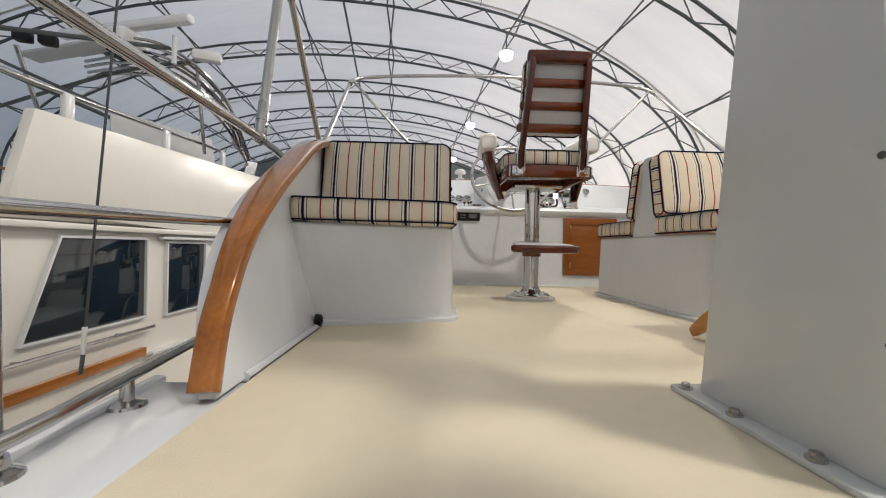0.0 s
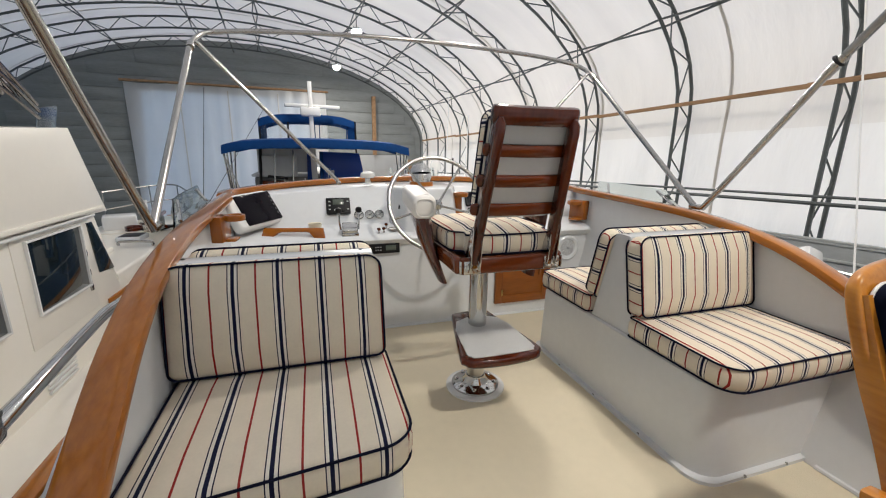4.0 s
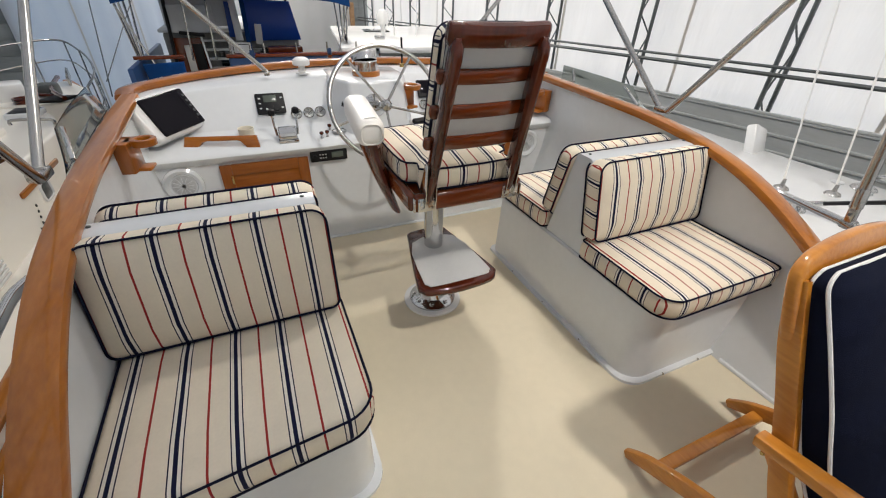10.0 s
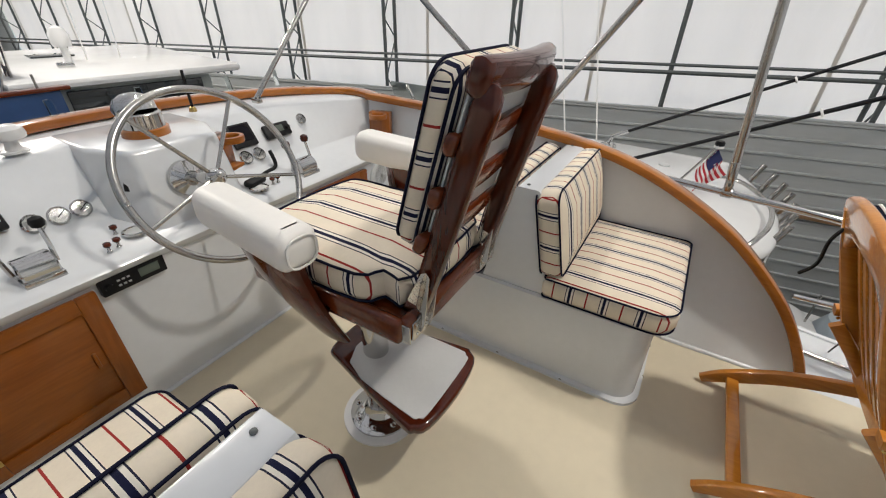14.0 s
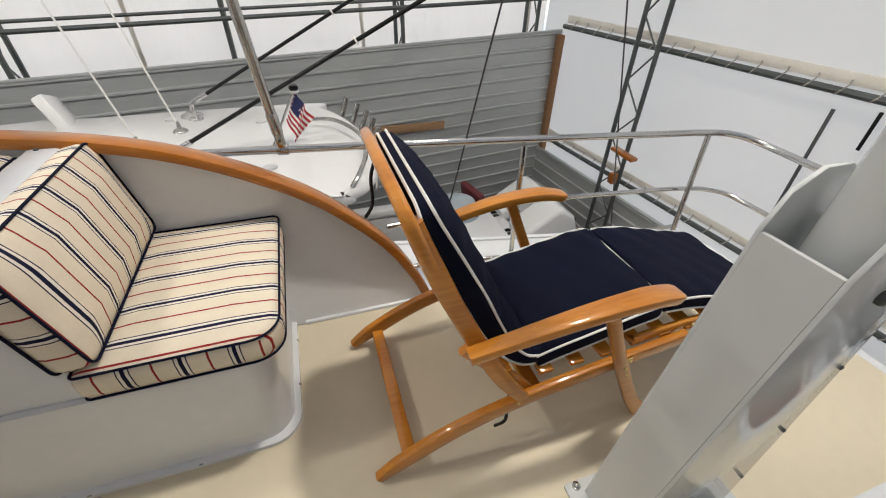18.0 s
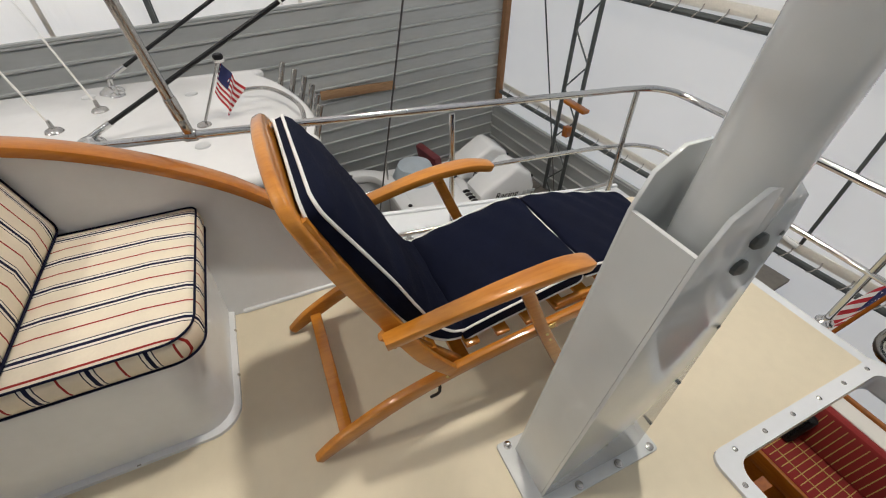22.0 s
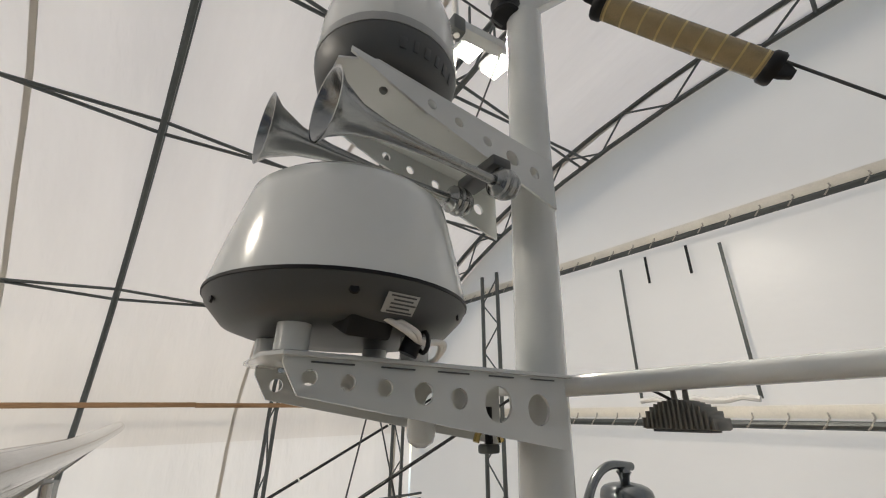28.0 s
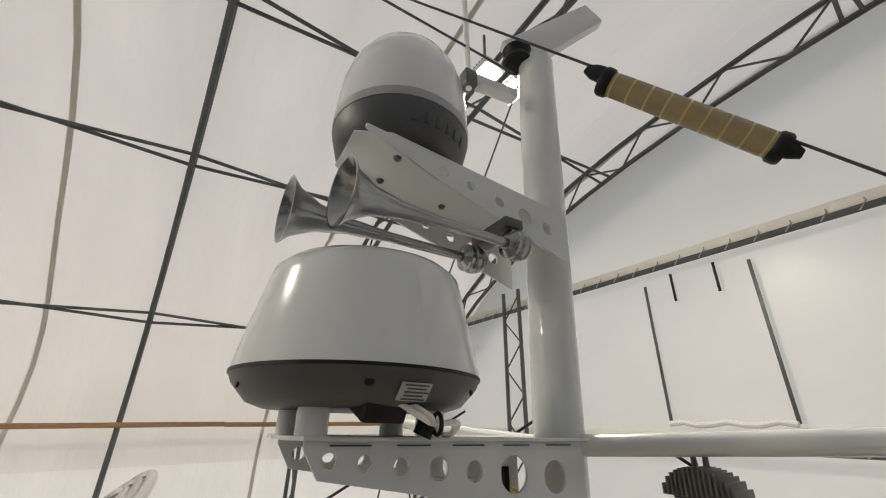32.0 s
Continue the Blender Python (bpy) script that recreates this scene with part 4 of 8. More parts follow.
# autopilot display on the slope
ap = thing("autopilot_display", (0.0, 3.85, 0.8), "black autopilot display with buttons and a dial", "display")
m = on_slope(-0.01, 0.50, 0.0)
part("body", box(0.165, 0.125, 0.022, m @ pose(0, 0, 0.011), 0.008), BLACK, ap)
part("screen", box(0.075, 0.042, 0.004, m @ pose(0.0, 0.026, 0.023), 0.002), LCD, ap)
part("dial", lathe([(0.021, 0), (0.019, 0.01)], m @ pose(0.03, -0.03, 0.022), 20), BLACK, ap)
for a, b in ((-0.06, 0.03), (-0.06, 0.0), (-0.06, -0.03), (-0.025, -0.035), (0.065, -0.03), (0.065, 0.03)):
    part("button", box(0.013, 0.01, 0.004, m @ pose(a, b, 0.023), 0.002), GREYVINYL, ap)
# gauges
def gauge(m, r=0.034):
    g = thing("gauge", m.translation, "small round chrome-rimmed white gauge", "gauge", "engine gauges")
    part("rim", lathe([(r, 0), (r, 0.008), (r * 0.85, 0.012), (r * 0.8, 0.006)], m, 24), CHROME, g)
    part("face", lathe([(r * 0.82, 0.002), (r * 0.8, 0.006)], m, 20), GAUGE, g)
    part("needle", box(r * 1.0, 0.003, 0.002, m @ pose(r * 0.25, r * 0.1, 0.008, 0, 0, 35)), BLACK, g)
    return g


for x in (0.13, 0.205, 0.275):
    gauge(on_slope(x, 0.22))
for x in (0.985, 1.06):
    gauge(on_slope(x, 0.2))
gauge(on_slope(1.40, 0.70), 0.03)
# throttles
def throttle(x, y, knob, lab):
    t = thing("throttle", (x, y, 0.67), lab, "throttle", "engine controls")
    part("base", span(x - 0.055, x + 0.055, y - 0.055, y + 0.05, 0.665, 0.69, 0.004), CHROME, t)
    part("drum", lathe([(0.045, -0.05), (0.05, -0.045), (0.05, 0.045), (0.045, 0.05)], pose(x, y, 0.705, 0, 90, 0), 20), CHROME, t)
    for s, lean in ((-0.058, 0.03), (0.058, 0.045)):
        lv = part("lever", tube([(x + s, y, 0.705), (x + s * 1.1, y + lean * 0.5, 0.76), (x + s * 1.15, y + lean, 0.82)], 0.007, 8), CHROME, t)
        part("knob", lathe([(0.008, -0.02), (0.018, -0.014), (0.022, 0), (0.018, 0.014), (0.006, 0.02)], pose(x + s * 1.15, y + lean, 0.832), 16), knob, lv)
    return t


throttle(0.045, 3.56, BLACK, "chrome twin-lever engine throttle with black knobs")
throttle(1.17, 3.56, MAHOG, "chrome twin-lever gear shift with brown knobs")
# dash fittings
for x, y in ((0.30, 3.62), (0.27, 3.54), (0.235, 3.53), (0.96, 3.55), (0.99, 3.55)):
    sw = thing("knob_switch", (x, y, 0.69), "small dark push-pull knob on the dash", "switch", "dash switches")
    zz = 0.668 + (y - 3.46) * 0.16
    part("stem", lathe([(0.01, 0), (0.006, 0.004), (0.004, 0.02)], pose(x, y, zz), 10), CHROME, sw)
    part("knob", lathe([(0.008, 0.018), (0.013, 0.024), (0.012, 0.034), (0.004, 0.038)], pose(x, y, zz), 12), MAHOG, sw)
for x, y in ((0.35, 3.58), (0.88, 3.55)):
    dg = thing("compass_card", (x, y, 0.68), "round chrome dash dial lying flat", "dial", "dash dials")
    part("ring", lathe([(0.045, 0), (0.045, 0.008), (0.038, 0.01), (0.036, 0.004)], pose(x, y, 0.672 + (y - 3.46) * 0.16), 28), CHROME, dg)
    part("face", lathe([(0.037, 0), (0.036, 0.005)], pose(x, y, 0.672 + (y - 3.46) * 0.16), 24), GAUGE, dg)
# plotter in white pod, port
pm = axes((-0.533, 3.655, 0.852), (0.65, 0.757, 0.05), (-0.44, 0.32, 0.837))
mp_ = thing("chart_plotter", (-0.53, 3.6, 0.68), "chart plotter with a black screen in a white pod", "plotter")
part("housing", plate(rounded(0.335, 0.24, 0.035), 0.085, pm @ pose(0, 0, -0.085), 0.02, seg=3), OFFWHITE, mp_)
part("bezel", plate(rounded(0.275, 0.205, 0.010), 0.012, pm @ pose(0.024, -0.002, -0.003), 0.003), SCREEN, mp_)
part("screen", plate(rounded(0.235, 0.185, 0.004), 0.002, pm @ pose(0.008, -0.002, 0.009)), SCREEN, mp_)
for k in range(5):
    part("button", lathe([(0.008, 0), (0.007, 0.003)], pm @ pose(0.146, 0.06 - 0.03 * k, 0.009), 10), RADGREY, mp_)
part("bracket", rod((-0.585, 3.74, 0.69), (-0.565, 3.71, 0.83), 0.04, 16), OFFWHITE, mp_)
# teak cup holders
def cup_holder(x, y, z, yaw, lab="varnished teak cup holder on the coaming", k=1.0):
    c = thing("cup_holder", (x, y, z - 0.12), lab, "cup holder", "cup holders")
    m = pose(x, y, z, 0, 0, yaw) @ Matrix.Scale(k, 4)
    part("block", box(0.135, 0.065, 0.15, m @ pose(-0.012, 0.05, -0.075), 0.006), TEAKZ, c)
    part("ring", sweep(bmesh.new(), [m @ Vector((0.046 * math.cos(a), -0.03 + 0.046 * math.sin(a), -0.012)) for a in [2 * math.pi * i / 24 for i in range(24)]], rect(0.020, 0.030, 0.005), True, (0, 0, 1)), TEAKX, c)
    part("arm", box(0.07, 0.05, 0.024, m @ pose(-0.005, 0.025, -0.012), 0.004), TEAKX, c)
    part("foot", box(0.085, 0.07, 0.016, m @ pose(0.0, 0.0, -0.142), 0.003), TEAKX, c)
    return c


cup_holder(-0.572, 3.03, 0.905, 80, k=0.84)
cup_holder(0.845, 3.66, 0.93, 20, "varnished teak cup holder on the steering pod")
cup_holder(1.80, 3.55, 0.86, -70)
# grab bar of teak on the dash lip
gb = thing("grab_bar", (-0.31, 3.5, 0.67), "varnished teak grab bar on the dash", "grab bar")
bm = plate([(-0.185, -0.032), (0.185, -0.032), (0.20, 0.036), (0.13, 0.036), (0.10, 0.0), (0.08, -0.006), (-0.08, -0.006), (-0.10, 0.0), (-0.13, 0.036), (-0.20, 0.036)][::-1], 0.034, axes((-0.31, 3.545, 0.705), (1, -0.22, 0.0), (0, -0.35, -0.9)), 0.006)
part("bar", bm, TEAKX, gb)
# cream mug
mg = thing("mug", (-0.19, 3.66, 0.70), "cream plastic cup standing on the dash", "cup")
part("body", lathe([(0.045, 0.0), (0.048, 0.065), (0.05, 0.068), (0.044, 0.066), (0.041, 0.006)], pose(-0.175, 3.645, 0.682) @ Matrix.Scale(0.9, 4), 24), mat("cream plastic", (0.78, 0.72, 0.58), 0.4), mg)
# mushroom antenna
an = thing("gps_antenna", (0.22, 3.92, 0.97), "white mushroom GPS antenna on the console top", "antenna")
part("flange", lathe([(0.042, 0), (0.042, 0.006), (0.03, 0.01)], pose(0.22, 3.93, 0.975), 24), OFFWHITE, an)
part("stem", lathe([(0.026, 0.006), (0.02, 0.03), (0.02, 0.05)], pose(0.22, 3.93, 0.975), 20), OFFWHITE, an)
part("cap", lathe([(0.02, 0.045), (0.05, 0.05), (0.054, 0.062), (0.05, 0.082), (0.03, 0.094), (0.008, 0.097)], pose(0.22, 3.93, 0.975), 28), OFFWHITE, an)
# steering compass
cp = thing("steering_compass", (0.60, 3.80, 0.972), "chrome dome steering compass on a teak ring", "compass")
part("ring", lathe([(0.088, 0), (0.088, 0.028), (0.08, 0.032)], pose(0.60, 3.80, 0.972), 32), TEAKX, cp)
part("bowl", lathe([(0.078, 0.03), (0.076, 0.085), (0.07, 0.09)], pose(0.60, 3.80, 0.972), 32), CHROME, cp)
part("hood", lathe([(0.08, 0.085), (0.078, 0.115), (0.06, 0.145), (0.03, 0.16), (0.005, 0.163)], pose(0.60, 3.80, 0.972, -18, 0, 0), 32), CHROME, cp)
# starboard instruments
scn = thing("depth_display", (1.03, 3.9, 0.8), "black square display on the starboard dash", "display")
m = on_slope(1.02, 0.6)
part("body", box(0.13, 0.12, 0.02, m @ pose(0, 0, 0.01), 0.006), BLACK, scn)
part("screen", box(0.10, 0.085, 0.004, m @ pose(0, 0.008, 0.02), 0.002), SCREEN, scn)
vh = thing("vhf_radio", (1.2, 3.9, 0.82), "black fixed radio with a grey display", "radio")
m = on_slope(1.22, 0.55)
part("body", box(0.16, 0.075, 0.025, m @ pose(0, 0, 0.012), 0.008), BLACK, vh)
part("screen", box(0.07, 0.035, 0.004, m @ pose(0.0, 0.005, 0.025), 0.002), LCD, vh)
part("knob", lathe([(0.012, 0), (0.011, 0.012)], m @ pose(0.06, 0.0, 0.025), 14), BLACK, vh)
mic = thing("handset", (0.99, 3.56, 0.68), "black microphone handset with a coiled cord", "handset")
part("body", box(0.11, 0.05, 0.03, pose(0.80 + 0.1, 3.60, 0.705, 10, 0, 15), 0.01), BLACK, mic)
part("cord", tube(cat([(0.93, 3.62, 0.70), (1.0, 3.66, 0.70), (1.08, 3.67, 0.715), (1.10, 3.72, 0.78)], 6), 0.010, 7), BLACK, mic)
va = thing("whip_antenna", (0.88, 3.95, 0.97), "short black whip antenna on the console top", "antenna")
part("base", lathe([(0.018, 0), (0.014, 0.02), (0.006, 0.025)], pose(0.90, 3.96, 0.985), 14), BRASS, va)
part("whip", rod((0.90, 3.96, 1.0), (0.90, 3.96, 1.17), 0.007, 8), BLACK, va)
# clear clips along the front rail
for x in (-0.05, 0.45, 0.80, 1.25, 1.55):
    wc = thing("windscreen_clip", (x, 4.15, 1.0), "small clear plastic windscreen clip on the cap rail", "clip", "windscreen clips")
    part("leaf", box(0.03, 0.008, 0.09, pose(x, 4.20 - 0.10 * ((x - MID) / 1.3) ** 2, 1.04, -12, 0, 0), 0.003), CLEARPL, wc)

rk = thing("rocker_switch", (0.40, 3.60, 0.83), "small black rocker switch on the steering pod", "switch")
part("rocker", box(0.022, 0.008, 0.046, pose(0.405, 3.648, 0.845, -14, 0, -62), 0.003), BLACK, rk)

# ---- wheel ----
wh = thing("ship_helm", (0.593, 3.33, 0.62), "large stainless steering wheel with five spokes", "steering wheel")
wm = axes((0.593, 3.328, 0.898), (1, 0, 0), (0, 0.479, 0.878))
part("rim", tube([wm @ Vector((0.321 * math.cos(a), 0.321 * math.sin(a), 0)) for a in [2 * math.pi * i / 64 for i in range(64)]], 0.0135, 10, True), STEEL, wh)
for k in range(5):
    a = radians(90 + 36 + 72 * k)
    part("spoke", rod(wm @ Vector((0.02 * math.cos(a), 0.02 * math.sin(a), -0.033)), wm @ Vector((0.321 * math.cos(a), 0.321 * math.sin(a), 0)), 0.0075, 8), STEEL, wh)
part("hub", lathe([(0.032, -0.055), (0.036, -0.035), (0.030, -0.012), (0.018, 0.0), (0.016, 0.012), (0.004, 0.016)], wm, 24), CHROME, wh)
part("shaft", rod(wm @ Vector((0, 0, -0.04)), (0.585, 3.58, 0.835), 0.02, 12), CHROME, wh)
part("flange", lathe([(0.07, 0), (0.068, 0.02), (0.05, 0.032), (0.03, 0.05)], along((0.585, 3.572, 0.836), wm.translation + Vector((0, 0.03, -0.03))), 28), CHROME, wh)
part("rim_knob", lathe([(0.006, 0), (0.009, 0.01), (0.006, 0.02)], wm @ pose(-0.321, 0, 0.01), 10), CHROME, wh)

# smoked side deflectors outside the coamings
for s in (0, 1):
    f = (lambda x: x) if s == 0 else mir
    wd_ = thing("wind_deflector", (f(-0.8), 3.0, 0.9), "smoked acrylic side wind deflector on chrome brackets", "wind deflector", "wind deflectors")
    E0 = cat([(f(-0.70), 2.62, 0.90), (f(-0.735), 3.1, 0.91), (f(-0.755), 3.55, 0.92)], 5)
    E1 = cat([(f(-0.766), 2.900, 1.0), (f(-0.815), 3.277, 1.0), (f(-0.843), 3.654, 1.0)], 5)
    bm = bmesh.new()
    g = [[bm.verts.new(a.lerp(b, k / 4) - Vector((0, 0, 0.03 * math.sin(k / 4 * 3.1)))) for k in range(5)] for a, b in zip(E0, E1)]
    for a, b in zip(g, g[1:]):
        for k in range(4):
            bm.faces.new((a[k], a[k + 1], b[k + 1], b[k]))
    r = bmesh.ops.extrude_face_region(bm, geom=bm.faces[:])
    bmesh.ops.translate(bm, verts=[v for v in r["geom"] if isinstance(v, bmesh.types.BMVert)], vec=(0, 0, 0.005))
    pn = part("panel", bm, SMOKED, wd_)
    pn.visible_shadow = False
    for q in (2, 8):
        a, b = E0[q], E0[q].lerp(E1[q], 0.75)
        part("bracket", rod(a + Vector((0, 0, 0.02)), b + Vector((0, 0, 0.012)), 0.009, 8), CHROME, wd_)

# ---- seats ----
def lerp(a, b, t):
    return a + (b - a) * t


def cushion(w, d, h, radii, m, crown=0.012, cut=None):
    """Box cushion: body and the closed lines of its two piped edges."""
    o = cut or rounded(w, d, radii, 6)
    bm = bmesh.new()
    cxm = sum(p[0] for p in o) / len(o)
    cym = sum(p[1] for p in o) / len(o)

    def ring(z, inset):
        kx, ky = 1 - 2 * inset / w, 1 - 2 * inset / d
        return [bm.verts.new((cxm + (x - cxm) * kx, cym + (y - cym) * ky, z)) for x, y in o]
    rs = [ring(crown * -1 + 0.0, d * 0.22), ring(0.0, 0.02), ring(0.008, 0.003), ring(h * 0.3, -0.004), ring(h * 0.7, -0.004), ring(h - 0.008, 0.003), ring(h, 0.02), ring(h + crown, min(w, d) * 0.24)]
    for a, b in zip(rs, rs[1:]):
        for j in range(len(o)):
            bm.faces.new((a[j], a[(j + 1) % len(o)], b[(j + 1) % len(o)], b[j]))
    bm.faces.new(rs[0][::-1])
    bm.faces.new(rs[-1])
    bm.transform(m)
    lines = [[m @ Vector((x, y, z)) for x, y in o] for z in (0.006, h - 0.006)]
    return bm, lines


def make_cushion(name, lab, w, d, h, radii, m, base, group, material=None, pipe=None, cut=None, crown=0.02):
    c = thing(name, base, lab, "cushion", group)
    bm, lines = cushion(w, d, h, radii, m, crown, cut)
    part("cover", bm, material or FABRIC, c, smooth=60)
    for ln in lines:
        part("piping", tube(ln, 0.0038, 6, True), pipe or PIPING, c)
    return c


for s in (0, 1):
    f = (lambda x: x) if s == 0 else mir
    xo, xi = (-0.50, 0.045)
    nm = "bench_seat"
    sb = thing(nm, (f(-0.22), 2.35, 0), "white moulded back-to-back bench seat", "bench seat", "flybridge seats")
    # base with a rounded inboard aft corner
    skew = 0.13 if s == 0 else 0.0
    o = [(xo - 0.005, 1.765 - skew), (xi - 0.10, 1.765)]
    o += [(xi - 0.10 + 0.10 * math.sin(radians(a)), 1.865 - 0.10 * math.cos(radians(a))) for a in range(15, 91, 15)]
    o += [(xi + 0.0, 2.93), (xi - 0.03, 2.96), (xo - 0.03, 2.96)]
    bm = bmesh.new()
    rows = []
    for z, k in ((0.0, 0.025), (0.015, 0.025), (0.02, 0.004), (0.395, -0.004), (0.405, -0.012)):
        rows.append([bm.verts.new((f(min(x + (k if x > -0.4 else -0.13 * z / 0.85 - 0.05), 9)), y - (k if y < 2 else -k), z)) for x, y in o])
    for a, b in zip(rows, rows[1:]):
        for j in range(len(o)):
            bm.faces.new((a[j], a[(j + 1) % len(o)], b[(j + 1) % len(o)], b[j]))
    bm.faces.new(rows[-1])
    part("body", bm, GEL, sb, smooth=35)
    # wedge between the backs
    bm = extrude_x([(2.20, 0.40), (2.285, 0.838), (2.289, 0.850), (2.296, 0.857), (2.305, 0.860), (2.373, 0.860), (2.382, 0.857), (2.389, 0.850), (2.393, 0.838), (2.50, 0.40)], f(-0.63), f(xi - 0.018))
    part("divider", bm, GEL, sb, smooth=20)
    for x in (-0.60, -0.01):
        part("screw", lathe([(0.007, 0), (0.007, 0.004), (0.003, 0.006)], pose(f(x), 2.352, 0.859), 10), GALV, sb)
    for y in (2.06, 2.37, 2.68):
        part("screw", lathe([(0.007, 0), (0.006, 0.004)], pose(f(xi + 0.026), y, 0.012, 0, 60, 0), 8), STEEL, sb)
    for x in (-0.15, -0.38):
        part("screw", lathe([(0.007, 0), (0.006, 0.004)], pose(f(x), 1.742, 0.012, 60, 0, 0), 8), STEEL, sb)
    who = "flybridge cushions"
    wseat = 0.665
    cxs = f(-0.295)
    cxc = f(-0.28)
    # aft-facing seat: bottom and back
    tp = (0.085, 0.015, 0.015, 0.03) if s == 0 else (0.03, 0.015, 0.015, 0.085)
    so_ = [(x, y - (0.075 * (0.5 - x / wseat) * (0.5 - y / 0.50) if s == 0 else 0)) for x, y in rounded(wseat, 0.50, tp, 6)]
    make_cushion("seat_cushion", "cream striped seat cushion with navy and red lines", wseat, 0.50, 0.10, tp, pose(cxc, 1.965, 0.41), (cxs, 1.97, 0.41), who, cut=so_, crown=0.011)
    m = axes((f(-0.293), 2.172, 0.518), (1, 0, 0), (0, 0.20, 0.98)) @ pose(0, 0.178, 0)
    make_cushion("back_cushion", "cream striped back cushion leaning on the divider", 0.672, 0.355, 0.10, (0.03, 0.05, 0.05, 0.03), m @ pose(0, 0, -0.07), (cxs, 2.2, 0.51), who, FABRICZ)
    # forward-facing seat
    make_cushion("seat_cushion", "cream striped seat cushion facing the console", wseat, 0.47, 0.10, (0.02, 0.05, 0.05, 0.02), pose(cxc, 2.745, 0.41), (cxs, 2.75, 0.41), who, crown=0.011)
    m = axes((f(-0.287), 2.525, 0.512), (-1, 0, 0), (0, -0.22, 0.975)) @ pose(0, 0.178, 0)
    make_cushion("back_cushion", "cream striped back cushion facing the console", 0.660, 0.355, 0.085, (0.03, 0.05, 0.05, 0.03), m @ pose(0, 0, -0.05), (cxs, 2.6, 0.51), who, FABRICZ)

# black drain plug in the port corner
dp = thing("drain_cap", (-0.475, 1.60, 0.0), "small black drain cap low in the corner", "drain cap")
part("cap", lathe([(0.025, 0), (0.022, 0.02), (0.01, 0.026)], pose(-0.489, 1.60, 0.028, 0, 90, 0), 14), BLACK, dp)

# ---- helm chair ----
HX, HY = 0.60, 2.64
hcx = 0.622
ch = thing("helm_chair", (HX, HY, 0), "mahogany ladder-back helm chair on a chrome pedestal", "helm chair")
part("base_pad", lathe([(0.155, 0), (0.155, 0.01), (0.145, 0.014)], pose(HX, HY, 0), 36), OFFWHITE, ch)
part("base_flange", lathe([(0.125, 0.012), (0.125, 0.024), (0.11, 0.032), (0.07, 0.04), (0.055, 0.06), (0.052, 0.075)], pose(HX, HY, 0), 36), CHROME, ch)
for k in range(8):
    a = radians(45 * k + 20)
    part("bolt", lathe([(0.012, 0), (0.012, 0.008), (0.005, 0.012)], pose(HX + 0.10 * math.cos(a), HY + 0.10 * math.sin(a), 0.03), 8), CHROME, ch)
part("pedestal", lathe([(0.047, 0.06), (0.047, 0.70)], pose(HX, HY, 0), 28), CHROME, ch)
part("collar", lathe([(0.058, 0.27), (0.06, 0.275), (0.06, 0.33), (0.055, 0.34)], pose(HX, HY, 0), 28), MAHOGX, ch)
# footrest
o = [(-0.085, 0.19), (0.085, 0.19), (0.12, 0.12), (0.195, -0.20), (0.19, -0.25), (0.15, -0.285), (0.0, -0.30), (-0.15, -0.285), (-0.19, -0.25), (-0.195, -0.20), (-0.12, 0.12)]
fo = [(p.x, p.y) for p in cat([(a, b, 0) for a, b in o], 3, True)]
fm = pose(hcx - 0.01, 2.60, 0.315, 4, 0, 0)
fo_ = part("footrest", plate(fo, 0.042, fm, 0.014, seg=3), MAHOG, ch)
pad = [(-0.112, 0.08), (0.112, 0.08), (0.165, -0.20), (0.155, -0.245), (0.12, -0.262), (-0.12, -0.262), (-0.155, -0.245), (-0.165, -0.20)]
part("footrest_pad", plate([(p.x, p.y) for p in cat([(a, b, 0) for a, b in pad], 3, True)], 0.004, fm @ pose(0, 0, 0.0425)), mat("pale grey pad", (0.60, 0.60, 0.59), 0.7, 0, 0.05, 8, 0.3, 400), fo_)
# seat frame and cushion
part("spider", box(0.30, 0.30, 0.03, pose(HX, HY, 0.705), 0.012), CHROME, ch)
part("seat_frame", box(0.47, 0.035, 0.075, pose(hcx, 2.345, 0.765), 0.014, seg=3), MAHOGX, ch)
part("seat_frame", box(0.46, 0.035, 0.07, pose(hcx, 2.90, 0.755), 0.014, seg=3), MAHOGX, ch)
for s in (-1, 1):
    part("side_rail", box(0.035, 0.55, 0.075, pose(hcx + s * 0.235, 2.62, 0.765), 0.014, seg=3), MAHOGX, ch)
part("seat_board", span(hcx - 0.22, hcx + 0.22, 2.36, 2.88, 0.765, 0.785, 0.004), MAHOGX, ch)
so = [(-0.17, -0.275), (0.17, -0.275), (0.185, -0.20), (0.235, -0.15), (0.24, 0.10), (0.235, 0.24), (0.19, 0.28), (0.0, 0.295), (-0.19, 0.28), (-0.235, 0.24), (-0.24, 0.10), (-0.235, -0.15), (-0.185, -0.20)]
so = [(p.x, p.y) for p in cat([(a, b, 0) for a, b in so], 3, True)]
bm, lines = cushion(0.48, 0.56, 0.095, 0, pose(hcx, 2.635, 0.80), 0.018, so)
sc = part("seat_cushion", bm, FABRIC, ch, "cream striped seat cushion", smooth=60)
for ln in lines:
    part("piping", tube(ln, 0.0038, 6, True), PIPING, sc)
